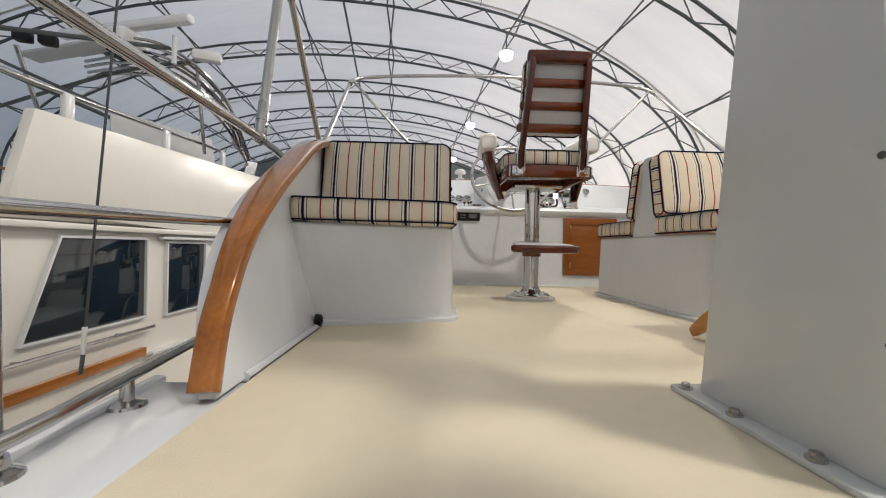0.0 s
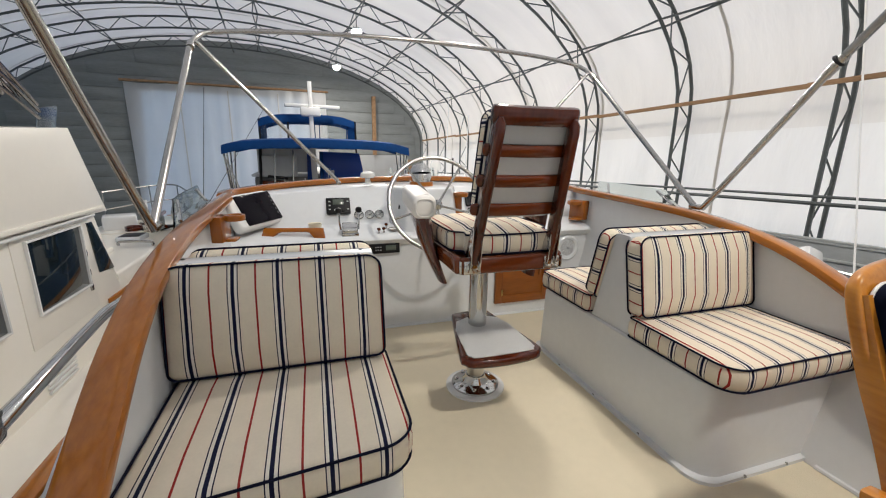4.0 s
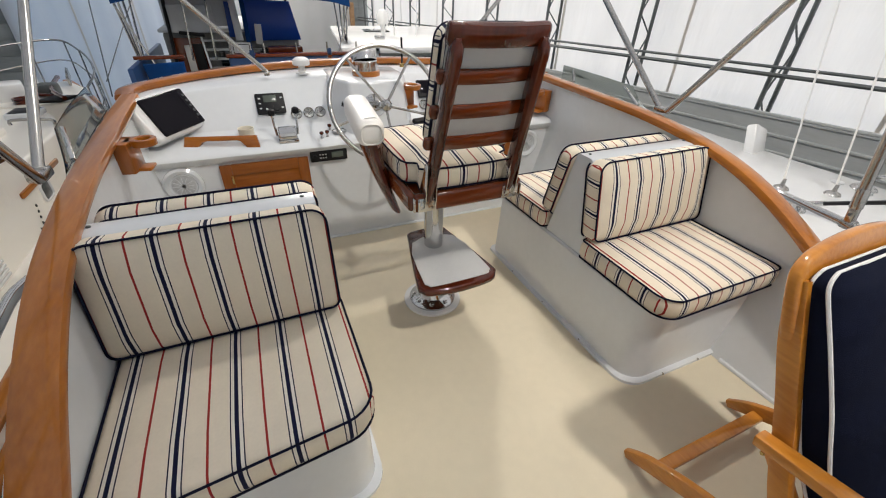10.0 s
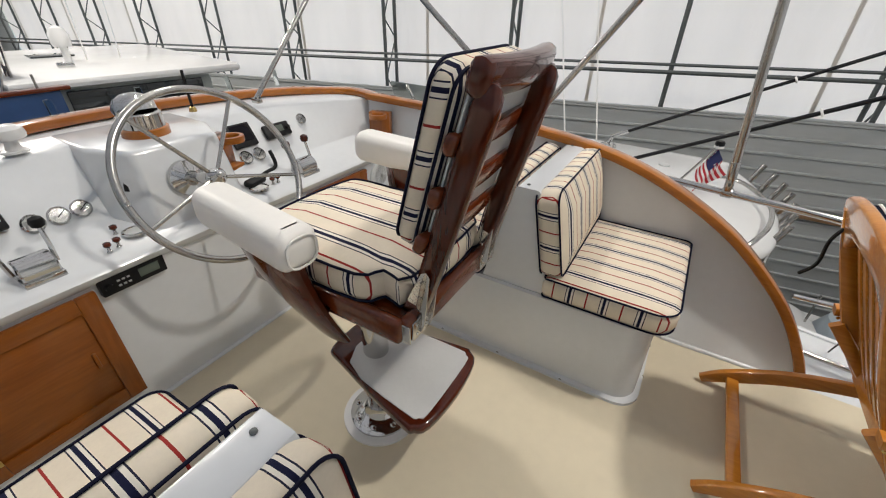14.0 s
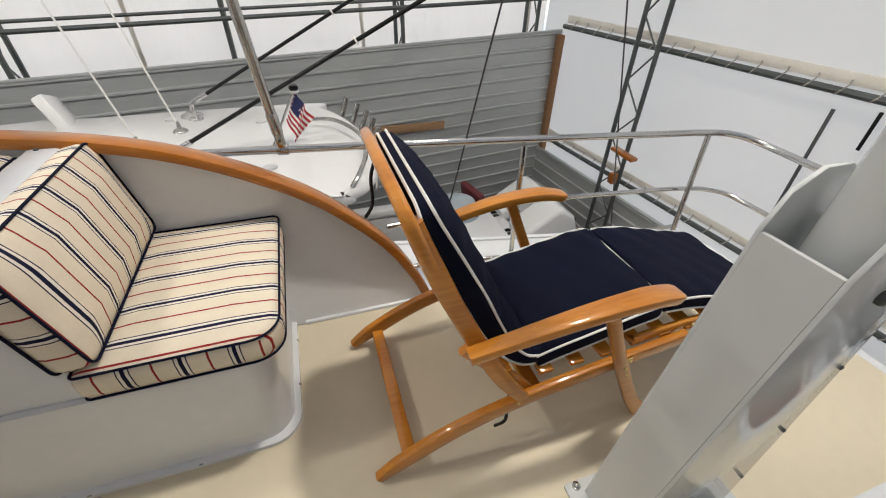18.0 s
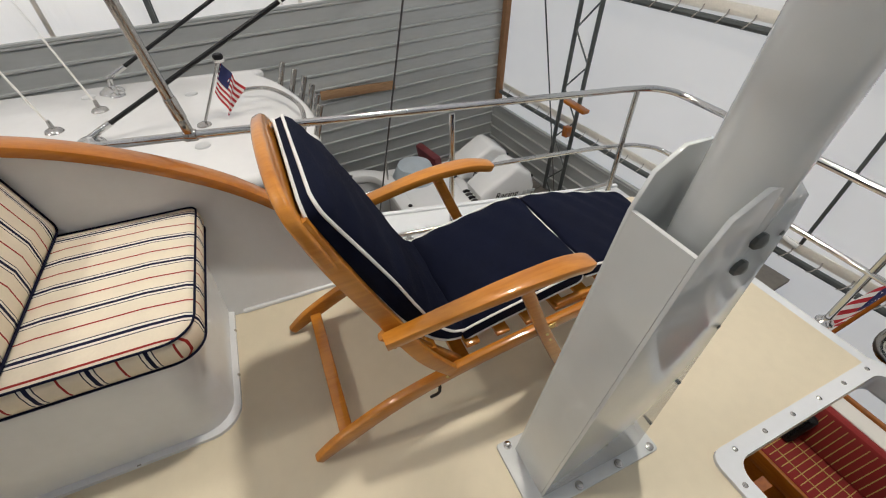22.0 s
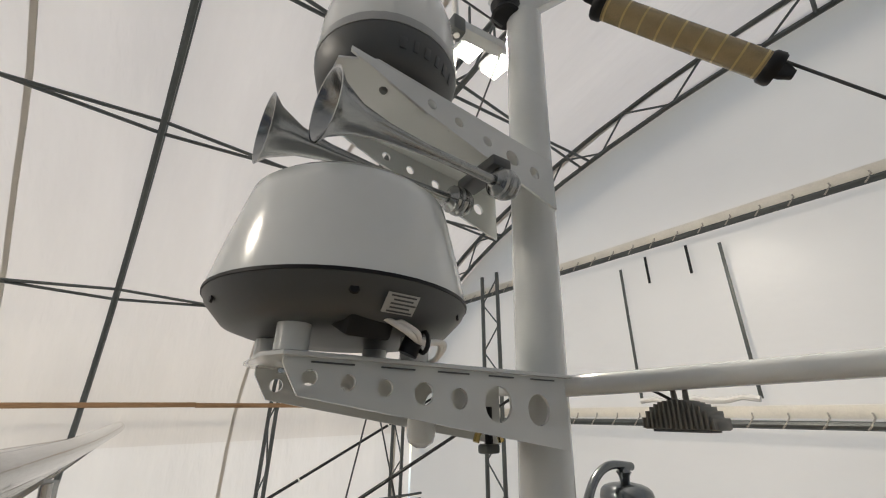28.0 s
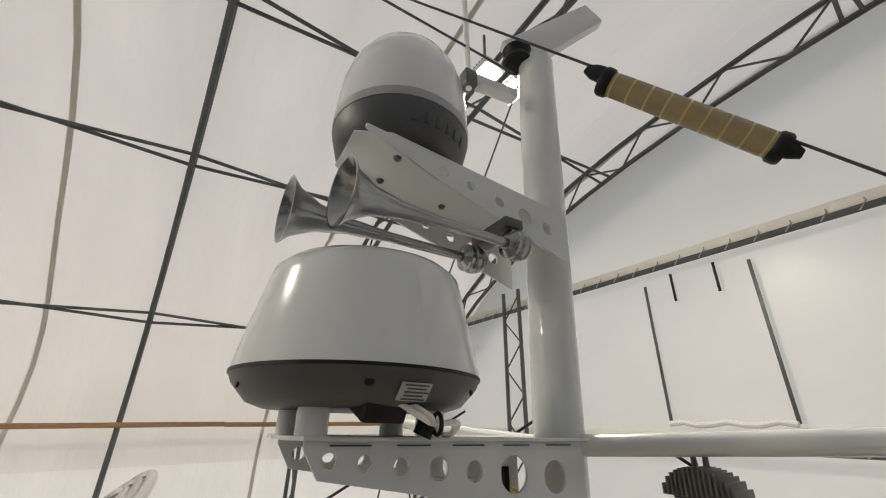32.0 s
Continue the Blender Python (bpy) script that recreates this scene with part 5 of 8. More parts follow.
# back: a bent frame, slats, cushion
B0, B1 = Vector((0, 2.345, 0.77)), Vector((0, 2.185, 1.36))
bd = (B1 - B0).normalized()
bn = Vector((0, bd.z, -bd.y))          # towards the bow
blen = (B1 - B0).length
for s in (-1, 1):
    m = axes(B0 + Vector((hcx + s * 0.177, 0, 0)), bd, bn)
    part("hinge_plate", plate([(-0.01, -0.034), (0.02, -0.036), (0.165, -0.012), (0.175, 0.0), (0.165, 0.012), (0.02, 0.036), (-0.01, 0.034)], 0.004, m @ pose(0.0, 0.0, -0.0225), 0.001), CHROME, ch)
    part("hinge_plate", plate([(-0.01, -0.034), (0.02, -0.036), (0.165, -0.012), (0.175, 0.0), (0.165, 0.012), (0.02, 0.036), (-0.01, 0.034)], 0.004, m @ pose(0.0, 0.0, 0.0185), 0.001), CHROME, ch)
    for a, b in ((0.02, 0.015), (0.02, -0.015), (0.06, 0), (0.1, 0)):
        part("screw", lathe([(0.006, 0), (0.004, 0.003)], m @ pose(a, b, -0.0225 if s < 0 else 0.0225, 180 if s < 0 else 0), 8), CHROME, ch)
    hb = Vector((hcx + s * 0.185, 2.325, 0.762))
    part("hinge_bracket", box(0.075, 0.006, 0.055, pose(*(hb + Vector((0, 0.0, 0)))), 0.002), CHROME, ch)
    part("hinge_bracket", box(0.006, 0.085, 0.055, pose(*(hb + Vector((s * 0.05, 0.04, 0)))), 0.002), CHROME, ch)
    for a in (-0.02, 0.02):
        for b in (-0.014, 0.014):
            part("screw", lathe([(0.006, 0), (0.004, 0.003)], pose(hb.x + a, hb.y - 0.003, hb.z + b, 90, 0, 0), 8), CHROME, ch)
for s in (-1, 1):
    # upright: a deep board with a rounded head, splayed a little towards its foot
    bm = bmesh.new()
    lo_, hi_ = B0 + Vector((hcx + s * 0.178, 0, 0)) - bd * 0.01, B0 + Vector((hcx + s * 0.150, 0, 0)) + bd * (blen - 0.012)
    rings = []
    for t, dep in ((0.0, 0.042), (0.06, 0.046), (0.3, 0.056), (0.7, 0.058), (0.92, 0.056), (0.965, 0.048), (0.99, 0.030), (1.0, 0.010)):
        p = lo_.lerp(hi_, t)
        rings.append([bm.verts.new(p + Vector((a, 0, 0)) + bn * c) for a, c in rect(0.036 if t < 0.99 else 0.022, dep, 0.004 if dep < 0.02 else 0.012)])
    for q, r in zip(rings, rings[1:]):
        for j in range(12):
            bm.faces.new((q[j], q[(j + 1) % 12], r[(j + 1) % 12], r[j]))
    bm.faces.new(rings[0])
    bm.faces.new(rings[-1])
    part("upright", bm, MAHOG, ch, "dark glossy mahogany upright")
for k, (t, hgt, wd) in enumerate(((0.982, 0.072, 0.352), (0.77, 0.050, 0.372), (0.575, 0.050, 0.390), (0.38, 0.052, 0.408))):
    m = axes(B0 + bd * (blen * t) + Vector((hcx, 0, 0)) + bn * (0.040 if k else 0.026), (1, 0, 0), bd)
    bm = bmesh.new()
    th = 0.026 if k else 0.044
    sec = rect(th, hgt, 0.010 if k else 0.018)
    rings = []
    for i in range(15):
        e = min(i, 14 - i)
        q = (0.35, 0.75, 0.95)[e] if e < 3 else 1.0
        xx = (-0.5, -0.492, -0.478)[e] if e < 3 else -0.5 + 0.056 + (e - 3) * 0.111
        xx = xx * wd if i <= 7 else -xx * wd
        p = m @ Vector((xx, 0, 0.016 * (1 - (2 * xx / wd) ** 2)))
        rings.append([bm.verts.new(p + bd * (b * q) + bn * (a * q)) for a, b in sec])
    for q, r in zip(rings, rings[1:]):
        for j in range(12):
            bm.faces.new((q[j], q[(j + 1) % 12], r[(j + 1) % 12], r[j]))
    bm.faces.new(rings[0])
    bm.faces.new(rings[-1])
    part("slat" if k else "crest_rail", bm, MAHOGX if k else MAHOG, ch)
m = axes(B0 + bd * (blen * 0.645) + Vector((hcx, 0, 0)) + bn * 0.055, (1, 0, 0), bd)
bm, lines = cushion(0.35, 0.415, 0.062, (0.045, 0.045, 0.045, 0.045), axes(m.translation, (-1, 0, 0), bd), 0.010)
bc = part("back_cushion", bm, FABRICZ, ch, "cream striped back cushion with a grey vinyl rear", smooth=60)
for ln in lines:
    part("piping", tube(ln, 0.0038, 6, True), PIPING, bc)
part("cushion_rear", plate(rounded(0.335, 0.40, 0.045), 0.006, axes(m.translation - bn * 0.0225, (-1, 0, 0), bd), 0.002), GREYVINYL, bc)
# arms
for s in (-1, 1):
    x = hcx + s * 0.315
    am = pose(x, 2.735, 1.005, 3, 0, s * 4)
    ar = part("armrest", plate(rounded(0.108, 0.385, (0.028, 0.045, 0.045, 0.028)), 0.108, am @ pose(0, 0, -0.066), 0.036, seg=5), VINYL, ch, "padded white vinyl armrest")
    part("seam", tube([am @ Vector((a, b, c)) for a, b, c in [(q[0] * 0.8, -0.1935, q[1] * 0.8 - 0.012) for q in rounded(0.100, 0.098, 0.036)]], 0.003, 6, True), VINYL, ar)
    bm = bmesh.new()
    rings = []
    for k in range(9):
        t = k / 8
        zz = 0.955 - 0.33 * t
        wx, wy = lerp(0.042, 0.018, t ** 1.3), lerp(0.11, 0.062, t ** 1.4)
        yc = 2.70 + 0.02 * math.sin(t * 3.0) - 0.10 * t
        rings.append([bm.verts.new((x - s * (0.005 + 0.08 * t ** 1.5) + a * wx, yc + b * wy, zz)) for a, b in circle(1.0, 14)])
    for q, r in zip(rings, rings[1:]):
        for j in range(14):
            bm.faces.new((q[j], q[(j + 1) % 14], r[(j + 1) % 14], r[j]))
    bm.faces.new(rings[0])
    bm.faces.new(rings[-1])
    part("arm_bracket", bm, MAHOG, ch)

# ---- bimini frame ----
bf = thing("bimini_frame", (MID, 3.0, 0.93), "bare stainless bimini frame standing on the coamings", "bimini frame")
for s in (0, 1):
    f = (lambda x: x) if s == 0 else mir
    foot = (f(-0.78), 2.68, 0.92)
    part("bow_leg", tube([foot, (f(-0.83), 3.85, 1.84)], 0.0165, 12), STEEL, bf)
    part("deck_hinge", box(0.05, 0.08, 0.03, pose(f(-0.77), 2.66, 0.925), 0.006), STEEL, bf)
    part("front_brace", tube([(f(-0.80), 3.87, 1.855), (f(0.005), 3.90, 1.0)], 0.0135, 10), STEEL, bf)
    part("brace_foot", box(0.035, 0.05, 0.025, pose(f(0.005), 3.90, 0.99), 0.005), STEEL, bf)
    part("joint", lathe([(0.022, -0.03), (0.022, 0.03)], along((f(-0.825), 3.83, 1.825), (f(-0.83), 3.9, 1.88)), 14), STEEL, bf)
    part("rear_strut", tube([(f(-0.76), 2.62, 0.92), (f(-0.80), 2.163, 1.572), (f(-0.765), 1.93, 1.82)], 0.0165, 12), STEEL, bf)
    part("strut_collar", lathe([(0.021, 0), (0.021, 0.10)], along((f(-0.80), 2.163, 1.572), (f(-0.775), 2.0, 1.745)), 12), STEEL, bf)
    part("rear_post", tube([(f(-0.735), 1.65, 0.73), (f(-0.65), 1.765, 1.945)], 0.0185, 12), STEEL, bf)
    ax = (Vector((f(-0.65), 1.765, 1.945)) - Vector((f(-0.735), 1.65, 0.73))).normalized()
    p0 = Vector((f(-0.735), 1.65, 0.73))
    part("post_sleeve", lathe([(0.0215, 0), (0.0215, 0.075), (0.019, 0.08)], along(p0 + ax * 0.07, p0 + ax), 14), STEEL, bf)
    for d in (-0.016, 0.016):
        part("fork_cheek", box(0.007, 0.024, 0.075, pose(*(p0 + ax * 0.052 + Vector((d, 0, 0))), -5, 0, 0), 0.002), STEEL, bf)
    part("fork_pin", rod(p0 + ax * 0.045 - Vector((0.026, 0, 0)), p0 + ax * 0.045 + Vector((0.026, 0, 0)), 0.006, 8), GALV, bf)
    part("rail_clamp", lathe([(0.021, -0.022), (0.023, -0.018), (0.023, 0.018), (0.021, 0.022)], along(p0, p0 + Vector((f(-0.785) - f(-0.735), 0.47, 0.002))), 14), STEEL, bf)
part("bow", tube(cat([(-0.83, 3.85, 1.84), (-0.80, 3.93, 1.90), (-0.72, 3.99, 1.945), (-0.4, 4.02, 1.985), (0.1, 4.03, 2.01), (MID, 4.03, 2.02), (mir(0.1), 4.03, 2.01), (mir(-0.4), 4.02, 1.985), (mir(-0.72), 3.99, 1.945), (mir(-0.80), 3.93, 1.90), (mir(-0.83), 3.85, 1.84)], 5), 0.0165, 12), STEEL, bf)
# folded rear bows wrapped in plastic, laid along the rear struts and across
fb = thing("folded_bimini_bows", (MID, 1.6, 2.1), "folded bimini bows bundled in cloudy plastic overhead", "bimini bows")
for dx, dy, dz, mm in ((0.0, 0.0, 0.0, STEEL), (0.012, -0.028, 0.022, PLASTICWRAP), (-0.022, 0.03, -0.024, PLASTICWRAP)):
    side = [(-0.80 + dx * 0.4, 2.16 + dy * 0.4, 1.585 + dz * 0.4), (-0.75 + dx, 1.88 + dy, 1.87 + dz), (-0.71 + dx, 1.77 + dy, 1.97 + dz), (-0.59, 1.68 + dy, 2.06 + dz), (-0.33, 1.625 + dy, 2.105 + dz), (0.02, 1.605 + dy, 2.115 + dz)]
    line_ = [(mir(x), y, z) for x, y, z in side] + [(MID, 1.61 + dy, 2.105 + dz)] + side[::-1]
    part("bow", tube(cat(line_, 6), 0.0155, 12), mm, fb)
for f in (lambda x: x, mir):
    part("strap", tube([(f(-0.795) + 0.026 * math.cos(a), 2.12 + 0.018 * math.sin(a), 1.625 + 0.02 * math.sin(a)) for a in [2 * math.pi * q / 12 for q in range(12)]], 0.006, 6, True), BLACK, fb)
    part("scrap_of_wrap", plate([(0, 0), (0.05, -0.01), (0.06, -0.09), (0.03, -0.14), (0.01, -0.08)], 0.004, axes((f(-0.665), 1.78, 1.96), (0.6, -0.8, 0), (0, 0, 1))), PLASTICWRAP, fb)

# ---- rails ----
for s in (0, 1):
    f = (lambda x: x) if s == 0 else mir
    rl = thing("guard_rail", (f(-0.68), 0.5, -0.01), "polished stainless guard rail along the flybridge edge", "guard rail", "flybridge rails")
    top = [(f(-0.68), 2.38, 0.748), (f(-0.745), 2.35, 0.742), (f(-0.788), 2.28, 0.737), (f(-0.785), 2.12, 0.732), (f(-0.735), 1.65, 0.73), (f(-0.665), 0.62, 0.69), (f(-0.60), -0.1, 0.665), (f(-0.565), -0.36, 0.66), (f(-0.50), -0.52, 0.655), (f(-0.33), -0.62, 0.625), (-0.31 if s == 0 else 0.62, -0.645, 0.585), (-0.30 if s == 0 else 0.42, -0.66, 0.575)]
    mid_ = [(f(-0.60), 1.28, 0.375), (f(-0.65), 0.6, 0.36), (f(-0.60), -0.1, 0.345), (f(-0.565), -0.36, 0.34), (f(-0.50), -0.52, 0.34), (f(-0.33), -0.62, 0.32), (-0.31 if s == 0 else 0.62, -0.645, 0.29), (-0.30 if s == 0 else 0.42, -0.66, 0.28)]
    part("top_tube", tube(cat(top, 4), 0.0165, 12), CHROME, rl)
    part("mid_tube", tube(cat(mid_, 4), 0.0125, 10), CHROME, rl)
    for (x, y), (tx, ty) in (((-0.64, 0.6), (-0.662, 0.6)), ((-0.45, -0.30), (-0.555, -0.40)), ((-0.32, -0.645), (-0.32, -0.655)) if s == 0 else ((0.61, -0.645), (0.60, -0.655))):
        part("post", rod((f(x), y, -0.01), (f(tx), ty, 0.66 if y > -0.5 else 0.58), 0.0135, 10), CHROME, rl)
        part("post_foot", lathe([(0.036, 0), (0.034, 0.008), (0.02, 0.016), (0.018, 0.03)], pose(f(x), y, -0.008), 18), CHROME, rl)
    gr = thing("grab_rail", (f(-0.72), 0.5, -0.006), "low stainless grab rail on small feet", "grab rail", "deck grab rails")
    part("tube", tube(cat([(f(-0.70), 1.35, 0.055), (f(-0.672), 1.05, 0.05), (f(-0.632), 0.75, 0.05), (f(-0.61), 0.5, 0.05), (f(-0.60), -0.5, 0.05)], 4), 0.0125, 10), STEEL, gr)
    for y in (0.85, 0.25, -0.35):
        part("foot", lathe([(0.035, 0), (0.033, 0.006), (0.013, 0.012), (0.012, 0.05)], pose(f(-0.605 if y < 0.6 else -0.645), y, -0.006), 16), STEEL, gr)
# wooden step fixed to the upright truss of the end wall
sb = thing("step_board", (4.68, -2.72, -0.93), "short varnished board fixed to the upright truss", "board")
part("board", box(0.42, 0.12, 0.05, pose(4.68, -2.70, -0.92, 0, -4, 5), 0.008), TEAKX, sb)
part("block", box(0.10, 0.10, 0.16, pose(4.78, -2.72, -1.35, 0, 0, 5), 0.01), TEAKZ, sb)

# ---- deck chair ----
dc = thing("deck_chair", (1.2, 0.75, 0), "folding teak steamer chair with navy cushions", "deck chair")
DX0, DX1 = 0.93, 1.50


def ribbon(pts, wide, thick, k=6):
    """A bent board in an upright fore-and-aft plane: points are (x, y, z, depth), thick across."""
    L = cat([p[:3] for p in pts], k)
    D = cat([(p[3], 0, 0) for p in pts], k)
    bm = bmesh.new()
    n = len(L)
    rings = []
    for i, p in enumerate(L):
        t = (L[min(n - 1, i + 1)] - L[max(0, i - 1)]).normalized()
        u = Vector((0, -t.z, t.y)).normalized()
        rings.append([bm.verts.new(p + Vector((a, 0, 0)) + u * c) for a, c in rect(thick, D[i].x, 0.008)])
    for q, r in zip(rings, rings[1:]):
        for j in range(12):
            bm.faces.new((q[j], q[(j + 1) % 12], r[(j + 1) % 12], r[j]))
    bm.faces.new(rings[0])
    bm.faces.new(rings[-1])
    return bm


for s, x in ((-1, DX0), (1, DX1)):
    xb = 1.215 + s * 0.245
    part("seat_rail", ribbon([(x, 1.515, 0.02, 0.035), (x, 1.42, 0.085, 0.06), (x, 1.24, 0.175, 0.062), (x, 1.02, 0.235, 0.055), (x, 0.70, 0.285, 0.05), (x, 0.42, 0.32, 0.05)], 0, 0.03), DECKTEAK, dc)
    part("back_post", ribbon([(x + 0.004 * s, 1.04, 0.25, 0.04), (x, 1.14, 0.40, 0.05), (xb, 1.247, 0.62, 0.052), (xb, 1.318, 0.79, 0.052), (xb - s * 0.01, 1.37, 0.93, 0.046)], 0, 0.032), DECKTEAK, dc)
    # armrest: a flat board that arches a little and dips at its front end
    A = cat([(x + s * 0.015, 1.245, 0.532), (x + s * 0.02, 1.12, 0.556), (x + s * 0.03, 0.90, 0.596), (x + s * 0.03, 0.72, 0.606), (x + s * 0.025, 0.62, 0.590), (x + s * 0.025, 0.595, 0.580)], 5)
    W = [0.045, 0.05, 0.062, 0.07, 0.066, 0.05]
    bm = bmesh.new()
    rings = []
    for i, p in enumerate(A):
        w = W[min(5, i // 5)] + (W[min(5, i // 5 + 1)] - W[min(5, i // 5)]) * (i % 5) / 5
        t = (A[min(len(A) - 1, i + 1)] - A[max(0, i - 1)]).normalized()
        u = Vector((0, -t.z, t.y)) * -1
        rings.append([bm.verts.new(p + Vector((a, 0, 0)) + u * c) for a, c in rect(w, 0.034, 0.009)])
    for q, r in zip(rings, rings[1:]):
        for j in range(12):
            bm.faces.new((q[j], q[(j + 1) % 12], r[(j + 1) % 12], r[j]))
    bm.faces.new(rings[0])
    bm.faces.new(rings[-1])
    part("armrest", bm, DECKTEAK, dc)
    part("front_leg", ribbon([(x + s * 0.034, 0.825, 0.572, 0.042), (x + s * 0.036, 0.73, 0.35, 0.045), (x + s * 0.042, 0.625, 0.13, 0.05), (x + s * 0.046, 0.575, 0.05, 0.056), (x + s * 0.048, 0.55, 0.012, 0.06)], 0, 0.026), DECKTEAK, dc)
    part("rear_leg", ribbon([(x - s * 0.035, 1.235, 0.505, 0.045), (x - s * 0.035, 1.12, 0.37, 0.045), (x - s * 0.035, 1.0, 0.22, 0.045)], 0, 0.026), DECKTEAK, dc)
    part("foot_rail", ribbon([(x - s * 0.035, 0.62, 0.325, 0.042), (x - s * 0.04, 0.35, 0.33, 0.045), (x - s * 0.05, 0.08, 0.292, 0.042), (x - s * 0.05, -0.08, 0.262, 0.03)], 0, 0.024), DECKTEAK, dc)
    part("foot_leg", ribbon([(x - s * 0.06, 0.10, 0.27, 0.045), (x - s * 0.06, 0.045, 0.14, 0.042), (x - s * 0.06, 0.04, 0.01, 0.045)], 0, 0.024), DECKTEAK, dc)
    part("foot_stay", ribbon([(x - s * 0.065, 0.26, 0.30, 0.03), (x - s * 0.065, 0.13, 0.20, 0.03), (x - s * 0.065, 0.05, 0.12, 0.03)], 0, 0.02), DECKTEAK, dc)
    part("brass_hinge", rod((x - s * 0.02, 0.375, 0.335), (x + s * 0.035, 0.375, 0.335), 0.015, 10), BRASS, dc)
    part("brass_hinge", box(0.012, 0.05, 0.028, pose(x + s * 0.012, 0.40, 0.335, 8, 0, 0), 0.004), BRASS, dc)
    part("brass_plate", box(0.006, 0.06, 0.03, pose(x + s * 0.018, 0.68, 0.295, -8, 0, 0), 0.002), BRASS, dc)
    for y, z in ((0.71, 0.315), (0.69, 0.275), (1.22, 0.50), (1.06, 0.24)):
        part("bolt", lathe([(0.007, 0), (0.005, 0.004)], pose(x + s * (0.05 if y < 0.9 else 0.017), y, z, 0, 90 * s, 0), 8), BRASS, dc)
part("cross_bar", sweep(bmesh.new(), [(DX0, 1.41, 0.075), (DX1, 1.41, 0.075)], rect(0.045, 0.024, 0.006)), DECKTEAK, dc)
part("cross_bar", sweep(bmesh.new(), [(DX0, 0.98, 0.225), (DX1, 0.98, 0.225)], rect(0.05, 0.026, 0.006)), DECKTEAK, dc)
part("cross_bar", sweep(bmesh.new(), [(DX0 + 0.06, 0.045, 0.14), (DX1 - 0.06, 0.045, 0.14)], rect(0.04, 0.02, 0.006)), DECKTEAK, dc)
part("back_foot_bar", sweep(bmesh.new(), [(DX0 + 0.02, 1.09, 0.33), (DX1 - 0.02, 1.09, 0.33)], rect(0.022, 0.08, 0.005)), DECKTEAK, dc)
# rounded headboard
ho = [(-0.262, -0.09), (-0.205, -0.06), (-0.12, 0.0), (0.12, 0.0), (0.205, -0.06), (0.262, -0.09), (0.262, 0.04), (0.235, 0.095), (0.15, 0.125), (0.0, 0.137), (-0.15, 0.125), (-0.235, 0.095), (-0.262, 0.04)]
part("headboard", plate([(p.x, p.y) for p in cat([(a, b, 0) for a, b in ho], 3, True)], 0.032, axes((1.215, 1.355, 0.875), (1, 0, 0), (0, 0.34, 0.94)) @ pose(0, 0, -0.016), 0.010, seg=3), DECKTEAK, dc)
for k in range(6):
    x = 1.215 + (k - 2.5) * 0.072
    part("back_slat", sweep(bmesh.new(), cat([(x, 1.09, 0.33), (x, 1.165, 0.48), (x, 1.26, 0.69), (x, 1.345, 0.89)], 4), rect(0.048, 0.014, 0.003)), DECKTEAK, dc)
for k in range(9):
    y = 0.95 - 0.115 * k
    z = 0.285 + (0.04 if 0.2 < y < 0.7 else 0.02)
    part("seat_slat", span(DX0 + 0.02, DX1 - 0.02, y - 0.025, y + 0.025, z - 0.008, z + 0.008, 0.003), DECKTEAK, dc)
